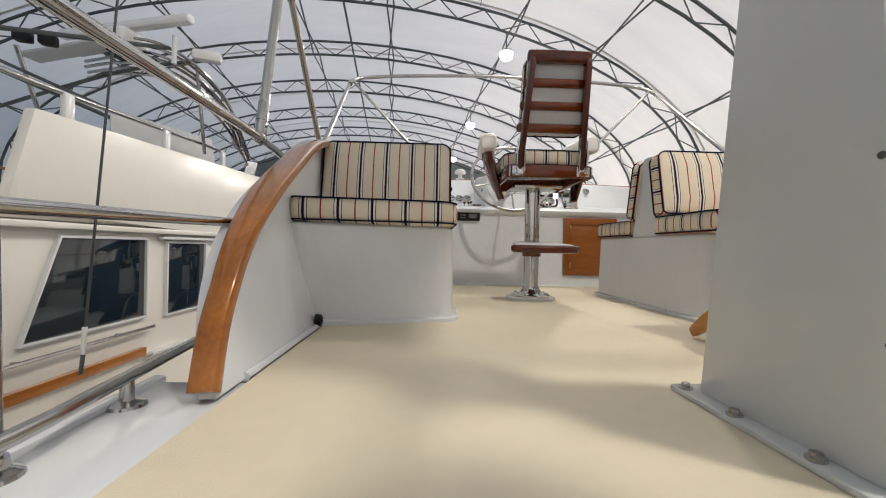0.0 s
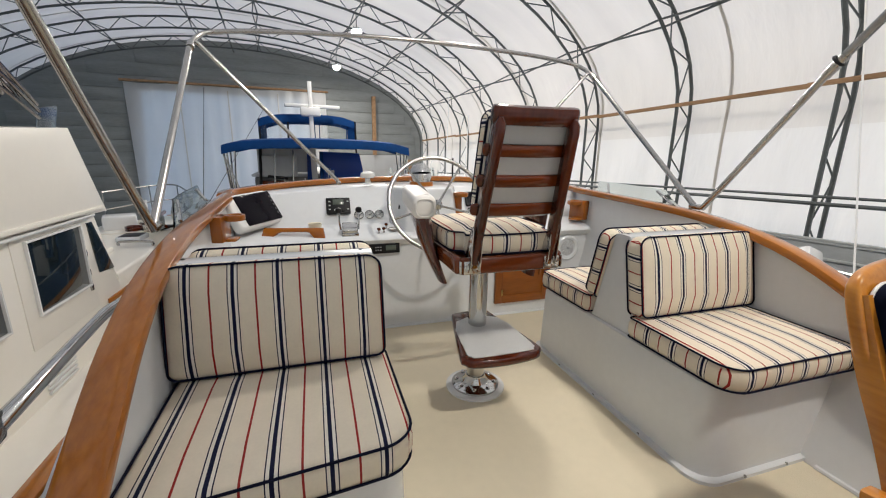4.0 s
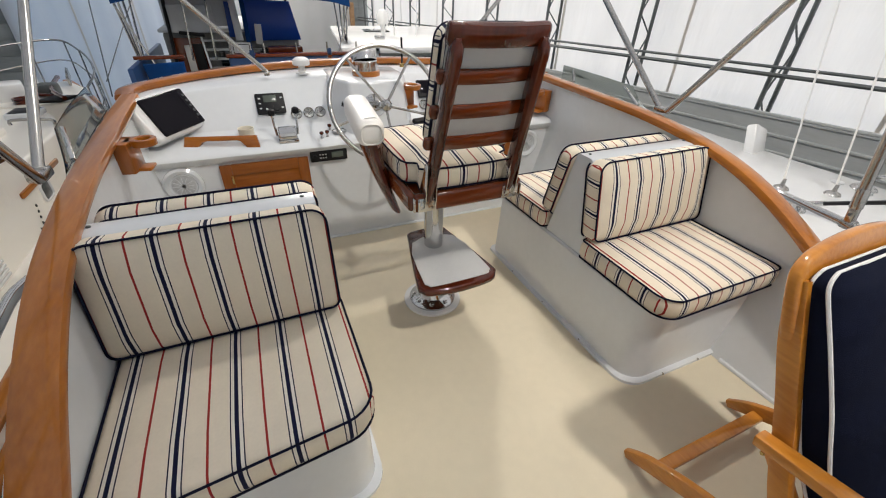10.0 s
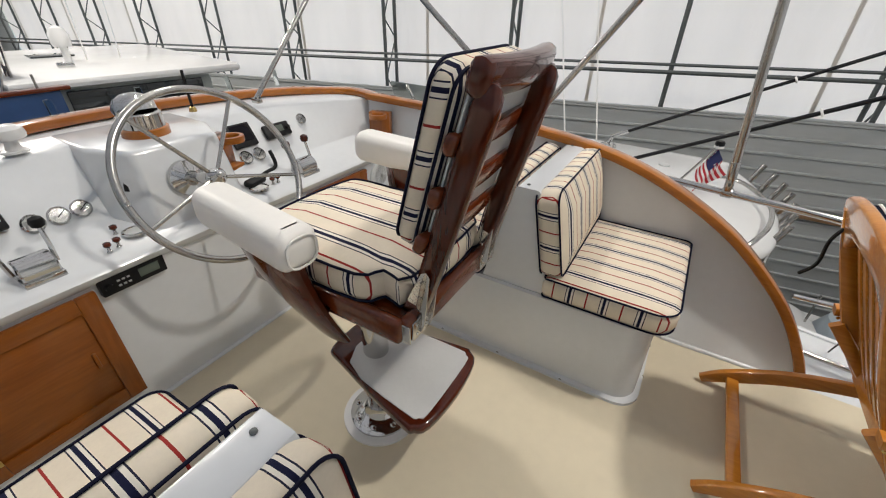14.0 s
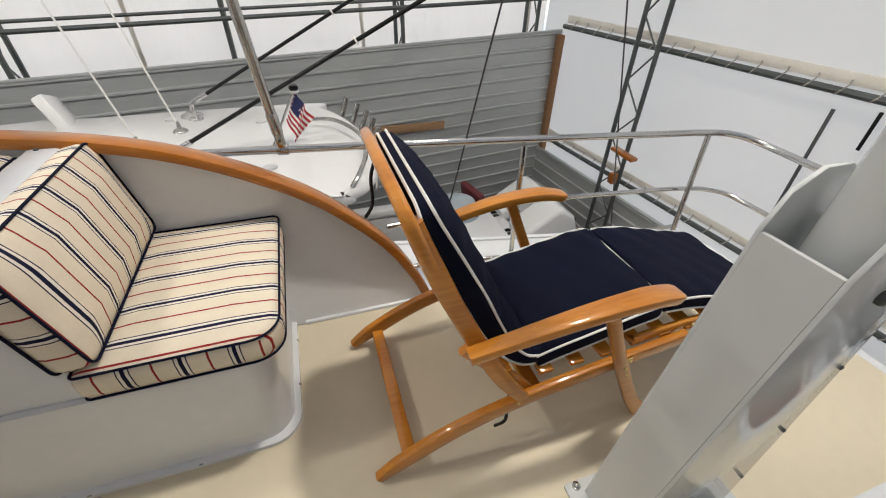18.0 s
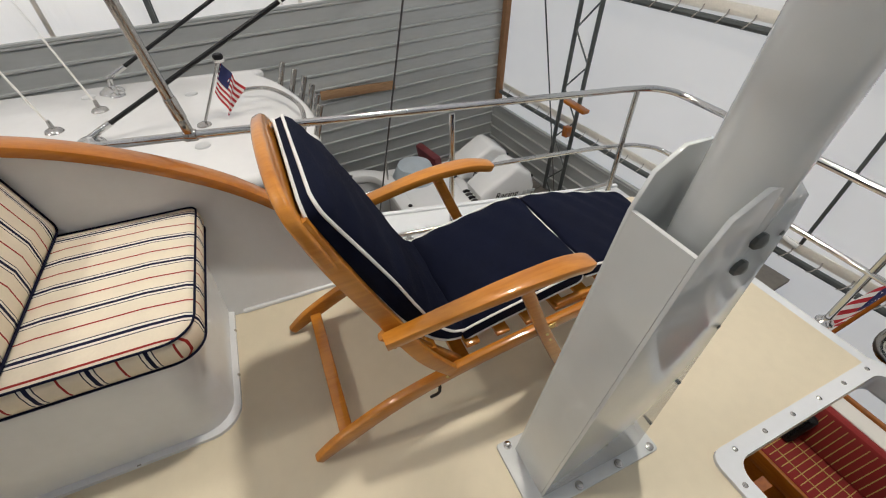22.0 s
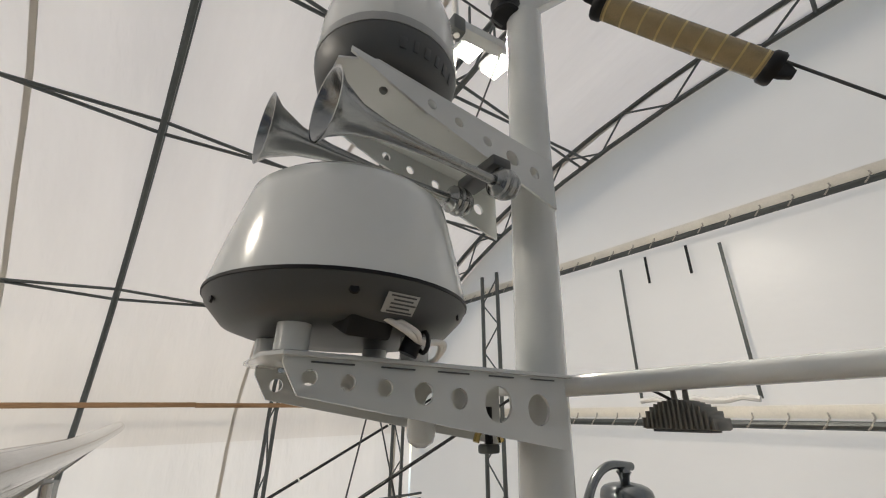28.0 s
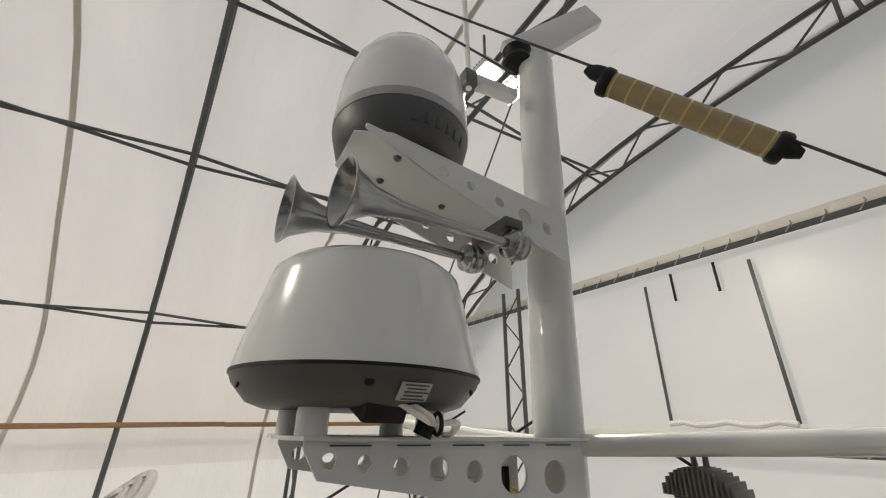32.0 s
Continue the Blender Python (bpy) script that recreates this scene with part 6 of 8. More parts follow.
# cushions of the chair
def panel(name, pts, half, th, label_, ends, crown=0.02):
    """A stuffed pad along a line in the y-z plane, with white piping round both faces; ends: cross piping at its start and end."""
    c = thing(name, (1.215, pts[0][0], 0.3), label_, "cushion", "deck chair cushions")
    L = cat([Vector((1.215, q[0], q[1])) for q in pts], 8)
    TH = [v.x for v in cat([(q[2] if len(q) > 2 else th, 0, 0) for q in pts], 8)]
    n = len(L)
    nor = []
    for i in range(n):
        t = (L[min(n - 1, i + 1)] - L[max(0, i - 1)]).normalized()
        nor.append(Vector((0, -t.z, t.y)) if t.y < 0 else Vector((0, t.z, -t.y)))
    nor = [v if v.z > 0 else -v for v in nor]
    wide = [1 - 0.16 * ((max(0, 1 - i / 6) ** 2 if ends[0] else 0) + (max(0, 1 - (n - 1 - i) / 5) ** 2 * 0.5 if ends[1] else 0)) for i in range(n)]
    bm = bmesh.new()
    rings = []
    across = [-1, -0.985, -0.9, -0.7, -0.4, 0, 0.4, 0.7, 0.9, 0.985, 1]
    for i, p in enumerate(L):
        e = min(1, min(i, n - 1 - i) / (n * 0.22))
        puff = crown * (1 - (1 - e) ** 2)
        up_ = [p + Vector((half * wide[i] * a, 0, 0)) + nor[i] * (TH[i] * 0.5 - (0.008 if abs(a) == 1 else 0.003 if abs(a) > 0.95 else 0) + puff * (1 - a ** 4) + 0.004 * math.sin(i * 0.9 + a * 5)) for a in across]
        dn = [p + Vector((half * wide[i] * a, 0, 0)) - nor[i] * (TH[i] * 0.5 - (0.008 if abs(a) == 1 else 0)) for a in across[::-1]]
        rings.append([bm.verts.new(v) for v in up_ + dn])
    m = len(rings[0])
    for q, r in zip(rings, rings[1:]):
        for j in range(m):
            bm.faces.new((q[j], q[(j + 1) % m], r[(j + 1) % m], r[j]))
    bm.faces.new(rings[0])
    bm.faces.new(rings[-1])
    part("cover", bm, NAVY, c, smooth=60)
    for off in (-1, 1):
        a = [L[i] + nor[i] * off * (TH[i] * 0.5 - 0.004) + Vector((half * wide[i], 0, 0)) for i in range(n)]
        b = [L[i] + nor[i] * off * (TH[i] * 0.5 - 0.004) - Vector((half * wide[i], 0, 0)) for i in range(n)]
        if ends[0] and ends[1]:
            lines = [(a + b[::-1], True)]
        elif ends[0]:
            lines = [(a[::-1] + b, False)]
        elif ends[1]:
            lines = [(a + b[::-1], False)]
        else:
            lines = [(a, False), (b, False)]
        for ln, closed in lines:
            part("piping", tube(ln, 0.0044, 6, closed), WHITEPIPE, c)
    return c


panel("back_pad", [(1.342, 0.962, 0.034), (1.322, 0.903, 0.048), (1.274, 0.799, 0.060), (1.208, 0.661, 0.068), (1.152, 0.540, 0.066), (1.088, 0.428, 0.056), (1.03, 0.368, 0.048), (0.98, 0.35, 0.042)], 0.240, 0.07, "navy back pad with white piping on the deck chair", (True, False), 0.042)
panel("seat_pad", [(0.975, 0.335), (0.90, 0.355), (0.75, 0.385), (0.60, 0.415), (0.50, 0.425)], 0.24, 0.065, "navy seat pad with white piping on the deck chair", (False, True), 0.022)
panel("foot_pad", [(0.487, 0.425), (0.36, 0.41), (0.22, 0.375), (0.07, 0.335), (-0.06, 0.308)], 0.228, 0.058, "navy foot pad with white piping on the deck chair", (False, True), 0.018)
for x, y, z in ((0.955, 1.05, 0.26), (1.44, 1.36, 0.88)):
    tie = thing("cushion_tie", (x, y, z - 0.2), "thin black ribbon tie hanging from the cushion", "ribbon", "cushion ties")
    part("ribbon", tube(cat([(x, y, z), (x + 0.01, y + 0.02, z - 0.07), (x - 0.012, y + 0.025, z - 0.15), (x + 0.008, y + 0.05, z - 0.21)], 4), 0.006, 5), BLACK, tie)

# ---- mast ----
ma = thing("mast", (0.61, 0.70, 0), "white steel mast in a hinged tabernacle box", "mast")
part("foot_plate", plate(rounded(0.235, 0.50, 0.012), 0.012, pose(0.615, 0.71, 0.0), 0.003), PAINT, ma)
for x in (0.515, 0.715):
    for y in (0.486, 0.62, 0.78, 0.924):
        part("bolt", lathe([(0.014, 0), (0.014, 0.006), (0.009, 0.007), (0.009, 0.013), (0.003, 0.015)], pose(x, y, 0.012), 8), STEEL, ma)
for x in (0.535, 0.686):
    o = [(0.905, 0.012), (0.80, 0.985), (0.775, 1.06), (0.72, 1.10), (0.655, 1.10), (0.60, 1.06), (0.585, 1.0), (0.52, 0.012)]
    part("cheek", plate(o, 0.010, axes((x, 0, 0), (0, 1, 0), (0, 0, 1)), 0.002), PAINT, ma)
part("box_front", extrude_x([(0.905, 0.012), (0.80, 0.985), (0.79, 0.985), (0.895, 0.012)], 0.545, 0.686), PAINT, ma)
part("box_back", extrude_x([(0.52, 0.012), (0.565, 0.70), (0.575, 0.70), (0.53, 0.012)], 0.545, 0.686), PAINT, ma)
for y, z in ((0.672, 0.99), (0.678, 0.93)):
    part("pivot_bolt", lathe([(0.017, 0), (0.017, 0.008), (0.008, 0.014)], pose(0.535, y, z, 0, -90, 0), 8), GALV, ma)
for y, z in ((0.60, 0.98), (0.575, 0.70), (0.56, 0.45), (0.545, 0.2)):
    part("rivet", lathe([(0.006, 0), (0.004, 0.003)], pose(0.535, y, z, 0, -90, 0), 8), GALV, ma)
MB, MT = Vector((0.604, 0.68, 0.90)), Vector((0.545, 0.625, 3.62))
part("tube", rod(MB, MT, 0.068, 32), PAINT, ma)
part("collar", lathe([(0.072, -0.03), (0.095, -0.018), (0.097, 0.0), (0.09, 0.016), (0.072, 0.022)], pose(0.589, 0.666, 1.575), 32), PAINT, ma)


def mastx(z):
    return MB.lerp(MT, (z - MB.z) / (MT.z - MB.z))


# lower bracket with lightening holes
def bracket(name, x, y0, y1, ztop, h0, h1, holes):
    """An upright plate of the mast bracket pierced by round holes."""
    bm = bmesh.new()
    n = 20
    xs = [y0]
    for hy, hr in holes:
        xs += [hy - hr * 1.25, hy + hr * 1.25]
    xs += [y1]

    def zb(y):
        t = (y - y0) / (y1 - y0)
        return ztop - lerp(h0, h1, t)
    for k in range(len(xs) - 1):
        a, b = xs[k], xs[k + 1]
        if k % 2 == 0:
            if b - a > 1e-4:
                low = zb(b) if k < len(xs) - 2 else ztop - 0.012
                bm.faces.new([bm.verts.new((x, yy, zz)) for yy, zz in ((a, ztop), (b, ztop), (b, low), (a, zb(a)))])
        else:
            hy, hr = holes[k // 2]
            zc = (ztop + zb(hy)) / 2
            sq = []
            for i in range(n):
                t = 2 * math.pi * i / n + math.pi / 4
                c, s_ = math.cos(t), math.sin(t)
                k2 = 1 / max(abs(c), abs(s_))
                yy = hy + (b - a) / 2 * c * k2
                top = ztop - zc
                zz = zc + (top * s_ * k2 if s_ > 0 else (zc - zb(yy)) * s_ * k2)
                sq.append((yy, zz))
            ou = [bm.verts.new((x, yy, zz)) for yy, zz in sq]
            inn = [bm.verts.new((x, hy + hr * math.cos(2 * math.pi * i / n + math.pi / 4), zc + hr * math.sin(2 * math.pi * i / n + math.pi / 4))) for i in range(n)]
            for i in range(n):
                bm.faces.new((ou[i], ou[(i + 1) % n], inn[(i + 1) % n], inn[i]))
    bmesh.ops.remove_doubles(bm, verts=bm.verts[:], dist=0.0005)
    r = bmesh.ops.extrude_face_region(bm, geom=bm.faces[:])
    bmesh.ops.translate(bm, verts=[v for v in r["geom"] if isinstance(v, bmesh.types.BMVert)], vec=(0.007, 0, 0))
    return bm


lb = thing("radar_bracket", (0.57, 0.95, 2.1), "white pierced steel bracket carrying the radar", "bracket")
HOLES = [(0.79, 0.033), (0.905, 0.036), (1.005, 0.02), (1.085, 0.021), (1.165, 0.015), (1.235, 0.014), (1.30, 0.013)]
for x in (0.455, 0.695):
    part("side_plate", bracket("p", x, 0.70, 1.345, 2.262, 0.155, 0.055, HOLES), PAINT, lb)
part("top_plate", plate([(0.44, 0.69), (0.715, 0.69), (0.715, 1.35), (0.66, 1.375), (0.49, 1.375), (0.44, 1.35)], 0.008, pose(0, 0, 2.262), 0.002), PAINT, lb)
for k in range(5):
    part("weld_slot", box(0.0015, 0.075 - 0.006 * (k % 2), 0.003, pose(0.4505, 1.265 - 0.122 * k, 2.255), 0), RADGREY, lb)
for x in (0.515, 0.605):
    part("bolt_head", lathe([(0.0, 0.0), (0.012, 0.0), (0.012, -0.009), (0.0, -0.009)], pose(x, 1.31, 2.257), 6), CHROME, lb)
ra = thing("radar", (0.575, 1.25, 2.27), "white radome with a dark grey underside on the mast", "radar")
RC = Vector((0.563, 1.223, 0))
part("base", lathe([(0.10, 2.315), (0.185, 2.315), (0.215, 2.325), (0.246, 2.358), (0.254, 2.376)], pose(RC.x, RC.y, 0), 48), RADGREY, ra)
part("dome", lathe([(0.254, 2.378), (0.252, 2.39), (0.236, 2.472), (0.216, 2.560), (0.209, 2.588), (0.19, 2.606), (0.13, 2.614), (0.02, 2.617)], pose(RC.x, RC.y, 0), 48), RADOME, ra)
part("gasket", lathe([(0.2555, 2.374), (0.2555, 2.380)], pose(RC.x, RC.y, 0), 48), BLACK, ra)
for x, y in ((-0.095, 0.11), (0.095, 0.11), (-0.095, -0.12), (0.095, -0.12)):
    part("standoff", lathe([(0.028, 2.27), (0.028, 2.32)], pose(RC.x + x, RC.y + y, 0), 18), PAINT, ra)
for a in (100, 165, 225, 300):
    part("screw", lathe([(0.009, 0), (0.007, 0.004)], pose(RC.x + 0.242 * math.cos(radians(a)), RC.y + 0.242 * math.sin(radians(a)), 2.352, 0, 90, a) @ pose(0, 0, -0.003), 10), BLACK, ra)
mlab = pose(RC.x, RC.y, 2.339, 0, 0, 184) @ pose(0.2335, 0, 0, 0, 132, 0)
part("rating_label", box(0.036, 0.058, 0.002, mlab, 0.0005), mat("dull label", (0.40, 0.40, 0.39), 0.6), ra, "white rating label with fine print")
bm = bmesh.new()
for k in range(5):
    box(0.0028, 0.046 - 0.010 * (k % 2), 0.0008, mlab @ pose(-0.014 + 0.007 * k, 0.002 * (k % 3), 0.0014), 0, bm)
part("fine_print", bm, RADGREY, ra)
part("plug_recess", box(0.075, 0.085, 0.05, pose(RC.x - 0.155, RC.y + 0.015, 2.326, 0, -24, 8), 0.008), BLACK, ra)
for k in range(2):
    part("cable", tube(cat([(RC.x - 0.195, RC.y - 0.005 - 0.02 * k, 2.325), (RC.x - 0.21, RC.y - 0.04 - 0.02 * k, 2.303), (RC.x - 0.19, RC.y - 0.08, 2.292), (RC.x - 0.185, RC.y - 0.12 - 0.01 * k, 2.295), (RC.x - 0.15, RC.y - 0.14, 2.277), (RC.x - 0.09, RC.y - 0.16, 2.274)], 6), 0.0052, 8), VINYL, ra)
part("cable_tie", tube([(RC.x - 0.19 + 0.016 * math.cos(a), RC.y - 0.085, 2.292 + 0.018 * math.sin(a)) for a in [2 * math.pi * q / 12 for q in range(12)]], 0.004, 6, True), BLACK, ra)
part("cable_end", rod((RC.x - 0.17, RC.y - 0.065, 2.272), (RC.x - 0.175, RC.y - 0.075, 2.30), 0.017, 12), BLACK, ra)
# spreader boom to port and starboard
bo = thing("spreader", (0.45, 0.70, 2.26), "white tubular spreader welded across the mast", "spreader")
part("arm", rod((0.53, 0.64, 2.25), (-1.1, -0.1, 2.33), 0.026, 16), PAINT, bo)
part("arm", rod(mastx(2.25) + Vector((0.06, 0.0, 0)), (1.68, 0.645, 2.31), 0.022, 16), PAINT, bo)
part("end_cap", lathe([(0.03, -0.02), (0.034, 0.0), (0.03, 0.02)], pose(1.68, 0.645, 2.31, 0, 90, 0), 14), PAINT, bo)
# deck floodlight with fins under the spreader
fl = thing("deck_floodlight", (0.294, 0.505, 2.15), "grey finned deck floodlight under the spreader", "floodlight")
FX_, FZ = 0.294, 2.155
part("body", plate([(p.x, p.y) for p in cat([(-0.08, 0.0, 0), (-0.08, 0.016, 0), (-0.06, 0.036, 0), (-0.025, 0.046, 0), (0.025, 0.046, 0), (0.06, 0.036, 0), (0.08, 0.016, 0), (0.08, 0.0, 0)], 3)], 0.056, axes((FX_, 0.533, FZ), (1, 0, 0), (0, 0, 1)), 0.005), FLOODGREY, fl)
for k in range(15):
    dx = -0.077 + 0.011 * k
    h = 0.060 * math.sqrt(max(0.12, 1 - (dx / 0.083) ** 2))
    part("fin", box(0.0035, 0.074, h, pose(FX_ + dx, 0.505, FZ + h / 2 + 0.002), 0.001), FLOODGREY, fl)
part("lens", box(0.125, 0.05, 0.006, pose(FX_, 0.505, FZ - 0.002), 0.002), RADGREY, fl)
part("yoke", tube([(FX_ - 0.012, 0.505, FZ + 0.05), (FX_ - 0.014, 0.505, FZ + 0.088), (FX_ + 0.014, 0.505, FZ + 0.088), (FX_ + 0.012, 0.505, FZ + 0.05)], 0.007, 8), FLOODGREY, fl)
part("wire", tube(cat([(FX_, 0.505, FZ + 0.05), (FX_ + 0.05, 0.51, FZ + 0.08), (FX_ + 0.10, 0.50, FZ + 0.10)], 4), 0.004, 6), BLACK, fl)
# cleat light under bracket
cl = thing("steaming_light", (0.50, 0.60, 2.06), "small clear steaming light below the bracket", "light")
part("body", lathe([(0.010, 0), (0.026, 0.010), (0.030, 0.024), (0.030, 0.055), (0.022, 0.06)], pose(0.575, 1.02, 2.115), 22), PAINT, cl)
part("bracket", box(0.05, 0.08, 0.012, pose(0.575, 0.98, 2.18), 0.003), PAINT, cl)
nl = thing("nav_light", (0.622, 0.80, 2.1), "small brass cleat light under the bracket", "light")
part("body", box(0.032, 0.05, 0.022, pose(0.622, 0.80, 2.105, 0, 0, 10), 0.006), GALV, nl)
part("cleat", tube(cat([(0.622, 0.76, 2.12), (0.622, 0.775, 2.145), (0.622, 0.825, 2.145), (0.622, 0.84, 2.12)], 4), 0.008, 8), BRASS, nl)
part("post", rod((0.622, 0.80, 2.11), (0.622, 0.80, 2.20), 0.010, 8), BLACK, nl)
# bell
be = thing("ship_bell", (0.585, 0.27, 1.78), "dark nickel ship's bell with a knotted rope", "bell")
bc_ = Vector((0.62, 0.29, 0))
part("bell_body", lathe([(0.118, 1.785), (0.121, 1.791), (0.118, 1.798), (0.1085, 1.812), (0.1065, 1.816), (0.0945, 1.834), (0.0935, 1.839), (0.089, 1.845), (0.0875, 1.850), (0.0805, 1.89), (0.0765, 1.932), (0.0785, 1.935), (0.0780, 1.947), (0.0755, 1.951), (0.0755, 1.966), (0.071, 1.983), (0.062, 1.992), (0.048, 1.998), (0.015, 2.004)], pose(bc_.x, bc_.y, 0), 40), BRONZE, be)
part("inside", lathe([(0.114, 1.786), (0.08, 1.84), (0.06, 1.95)], pose(bc_.x, bc_.y, 0), 32, cap=False), BLACK, be)
part("crown", lathe([(0.012, 2.0), (0.016, 2.02), (0.022, 2.03), (0.01, 2.045)], pose(bc_.x, bc_.y, 0), 16), BRONZE, be)
part("arm", tube(cat([(0.62, 0.25, 2.043), (0.62, 0.35, 2.05), (0.615, 0.43, 2.02), (0.61, 0.49, 1.95), (0.605, 0.53, 1.88)], 5), 0.012, 10), BRONZE, be)
part("wall_plate", box(0.03, 0.10, 0.14, pose(0.60, 0.573, 1.89), 0.006), BRONZE, be)
part("clapper_eye", tube([bc_ + Vector((0.012 * math.cos(a), 0, 1.765 + 0.014 * math.sin(a))) for a in [2 * math.pi * i / 14 for i in range(14)]], 0.004, 6, True), STEEL, be)
part("clapper_eye", tube([bc_ + Vector((0, 0.012 * math.cos(a), 1.742 + 0.014 * math.sin(a))) for a in [2 * math.pi * i / 14 for i in range(14)]], 0.004, 6, True), STEEL, be)
rp = part("rope", tube(cat([(0.62, 0.29, 1.73), (0.622, 0.292, 1.62), (0.63, 0.295, 1.50), (0.635, 0.30, 1.40)], 5), 0.006, 8), ROPE, be)
for ph in (0, 2.1, 4.2):
    part("strand", tube([(0.62 + 0.015 * t + 0.008 * math.cos(t * 42 + ph), 0.29 + 0.01 * t + 0.008 * math.sin(t * 42 + ph), 1.73 - 0.33 * t) for t in [i / 60 for i in range(61)]], 0.0075, 6), ROPE, rp)
part("rope_end", lathe([(0.012, 0.03), (0.019, 0.015), (0.017, 0.0), (0.006, -0.008)], pose(0.635, 0.30, 1.395), 12), ROPE, rp)
# upper bracket, horns and satellite dome
ub = thing("dome_bracket", (0.56, 0.95, 2.74), "white pierced steel bracket carrying the satellite dome", "bracket")
for x in (0.43, 0.685):
    bm = bracket("p", x, 0.69, 1.31, 2.86, 0.15, 0.03, [(0.765, 0.018), (0.845, 0.022), (0.93, 0.014), (1.02, 0.013), (1.10, 0.013)])
    for v in bm.verts:
        v.co.z += 0.12 * (v.co.y - 0.69)
    part("side_plate", bm, PAINT, ub)
part("top_plate", plate([(0.43, 0.0), (0.692, 0.0), (0.692, 0.56), (0.64, 0.64), (0.48, 0.64), (0.43, 0.56)], 0.008, pose(0, 0.69, 2.86, 6.8, 0, 0), 0.002), PAINT, ub)
for x, y in ((0.50, 1.2), (0.62, 1.2), (0.5, 1.0), (0.62, 1.0)):
    part("bolt", lathe([(0.012, 0), (0.008, 0.008)], pose(x, y, 2.86 + 0.12 * (y - 0.69), 180, 0, 0), 8), GALV, ub)
sd = thing("satellite_dome", (0.56, 1.13, 2.910), "white satellite television dome with a dark base", "satellite dome")
DC = (0.585, 1.16)
part("base", lathe([(0.11, 2.930), (0.15, 2.935), (0.178, 2.965), (0.192, 3.020), (0.194, 3.040)], pose(*DC, 0), 40), RADGREY, sd)
part("band", lathe([(0.196, 3.040), (0.196, 3.067)], pose(*DC, 0), 40), mat("grey band", (0.30, 0.31, 0.31), 0.4), sd)
part("dome", lathe([(0.194, 3.067), (0.193, 3.135), (0.186, 3.205), (0.168, 3.275), (0.14, 3.330), (0.10, 3.370), (0.05, 3.393), (0.005, 3.397)], pose(*DC, 0), 40), RADOME, sd)
for k in range(6):
    a = radians(168 + 10 * k)
    part("lettering_bar", box(0.002, 0.016 - 0.004 * (k % 2), 0.030, pose(DC[0] + 0.186 * math.cos(a), DC[1] + 0.186 * math.sin(a), 2.99, 0, 12, math.degrees(a)), 0.0005), mat("faint lettering", (0.055, 0.058, 0.06), 0.5), sd)
hn = thing("air_horns", (0.5, 0.95, 2.66), "pair of chrome trumpet air horns under the dome bracket", "horn")
for d_, mth in (((0.42, 0.90, 2.715), (0.375, 1.36, 2.70)), ((0.555, 0.945, 2.715), (0.515, 1.44, 2.705))):
    L = (Vector(mth) - Vector(d_)).length
    part("trumpet", lathe([(0.012, 0.0), (0.013, L * 0.5), (0.02, L * 0.72), (0.032, L * 0.86), (0.055, L * 0.96), (0.075, L), (0.07, L), (0.045, L * 0.95), (0.02, L * 0.8)], along(d_, mth), 28), HORNS, hn)
    m = along(mth, d_) @ pose(0, 0, L - 0.03)
    part("driver", lathe([(0.018, 0), (0.03, 0.01), (0.038, 0.014), (0.038, 0.024), (0.033, 0.028), (0.04, 0.034), (0.04, 0.046), (0.03, 0.052), (0.036, 0.058), (0.03, 0.07)], m, 24), HORNS, hn)
part("mount", box(0.16, 0.06, 0.03, pose(0.49, 0.90, 2.775), 0.006), RADGREY, hn)
# mast head gear
mh = thing("masthead_fitting", (0.565, 0.7, 3.6), "white masthead bracket with a black sheave", "masthead")
part("sheave", lathe([(0.05, -0.04), (0.058, -0.03), (0.045, 0), (0.058, 0.03), (0.05, 0.04)], pose(0.565, 0.70, 3.64), 24), BLACK, mh)
part("arm", plate([(-0.05, -0.06), (0.45, -0.02), (0.45, 0.09), (-0.05, 0.09)], 0.05, axes((0.58, 0.66, 3.66), (-0.25, -0.65, 0.55), (0, 0, 1)), 0.006), PAINT, mh)
part("fwd_arm", box(0.05, 0.22, 0.04, pose(0.575, 0.83, 3.42, -6, 0, 0), 0.008), PAINT, mh)
part("antenna", rod((0.57, 0.93, 3.36), (0.60, 0.94, 4.3), 0.011, 8), VINYL, mh)
part("antenna_clamp", box(0.05, 0.05, 0.07, pose(0.572, 0.93, 3.40), 0.008), GALV, mh)
for z in (3.56,):
    part("tang", box(0.05, 0.03, 0.05, pose(0.56, 0.62, z), 0.006), PAINT, mh)
# amber tube on a stay
FOIL = mat("creased gold foil", (0.50, 0.38, 0.16), 0.3, 0.3)
am = thing("stay_light_tube", (0.05, 0.86, 2.75), "clear amber ribbed tube with black caps on a wire stay", "radar reflector")
A0, A1 = Vector((0.083, 0.955, 2.965)), Vector((-0.125, 0.70, 2.72))
ax = (A1 - A0).normalized()
A0, A1 = A0 + ax * 0.035 - Vector((0, 0, 0.012)), A1 - ax * 0.052 - Vector((0, 0, 0.012))
part("tube", rod(A0, A1, 0.0245, 24), AMBER, am)
for k in range(9):
    p = A0.lerp(A1, (k + 0.5) / 9)
    part("rib", lathe([(0.0246, -0.002), (0.0247, 0), (0.0246, 0.002)], along(p, p + ax), 24), FOIL, am)
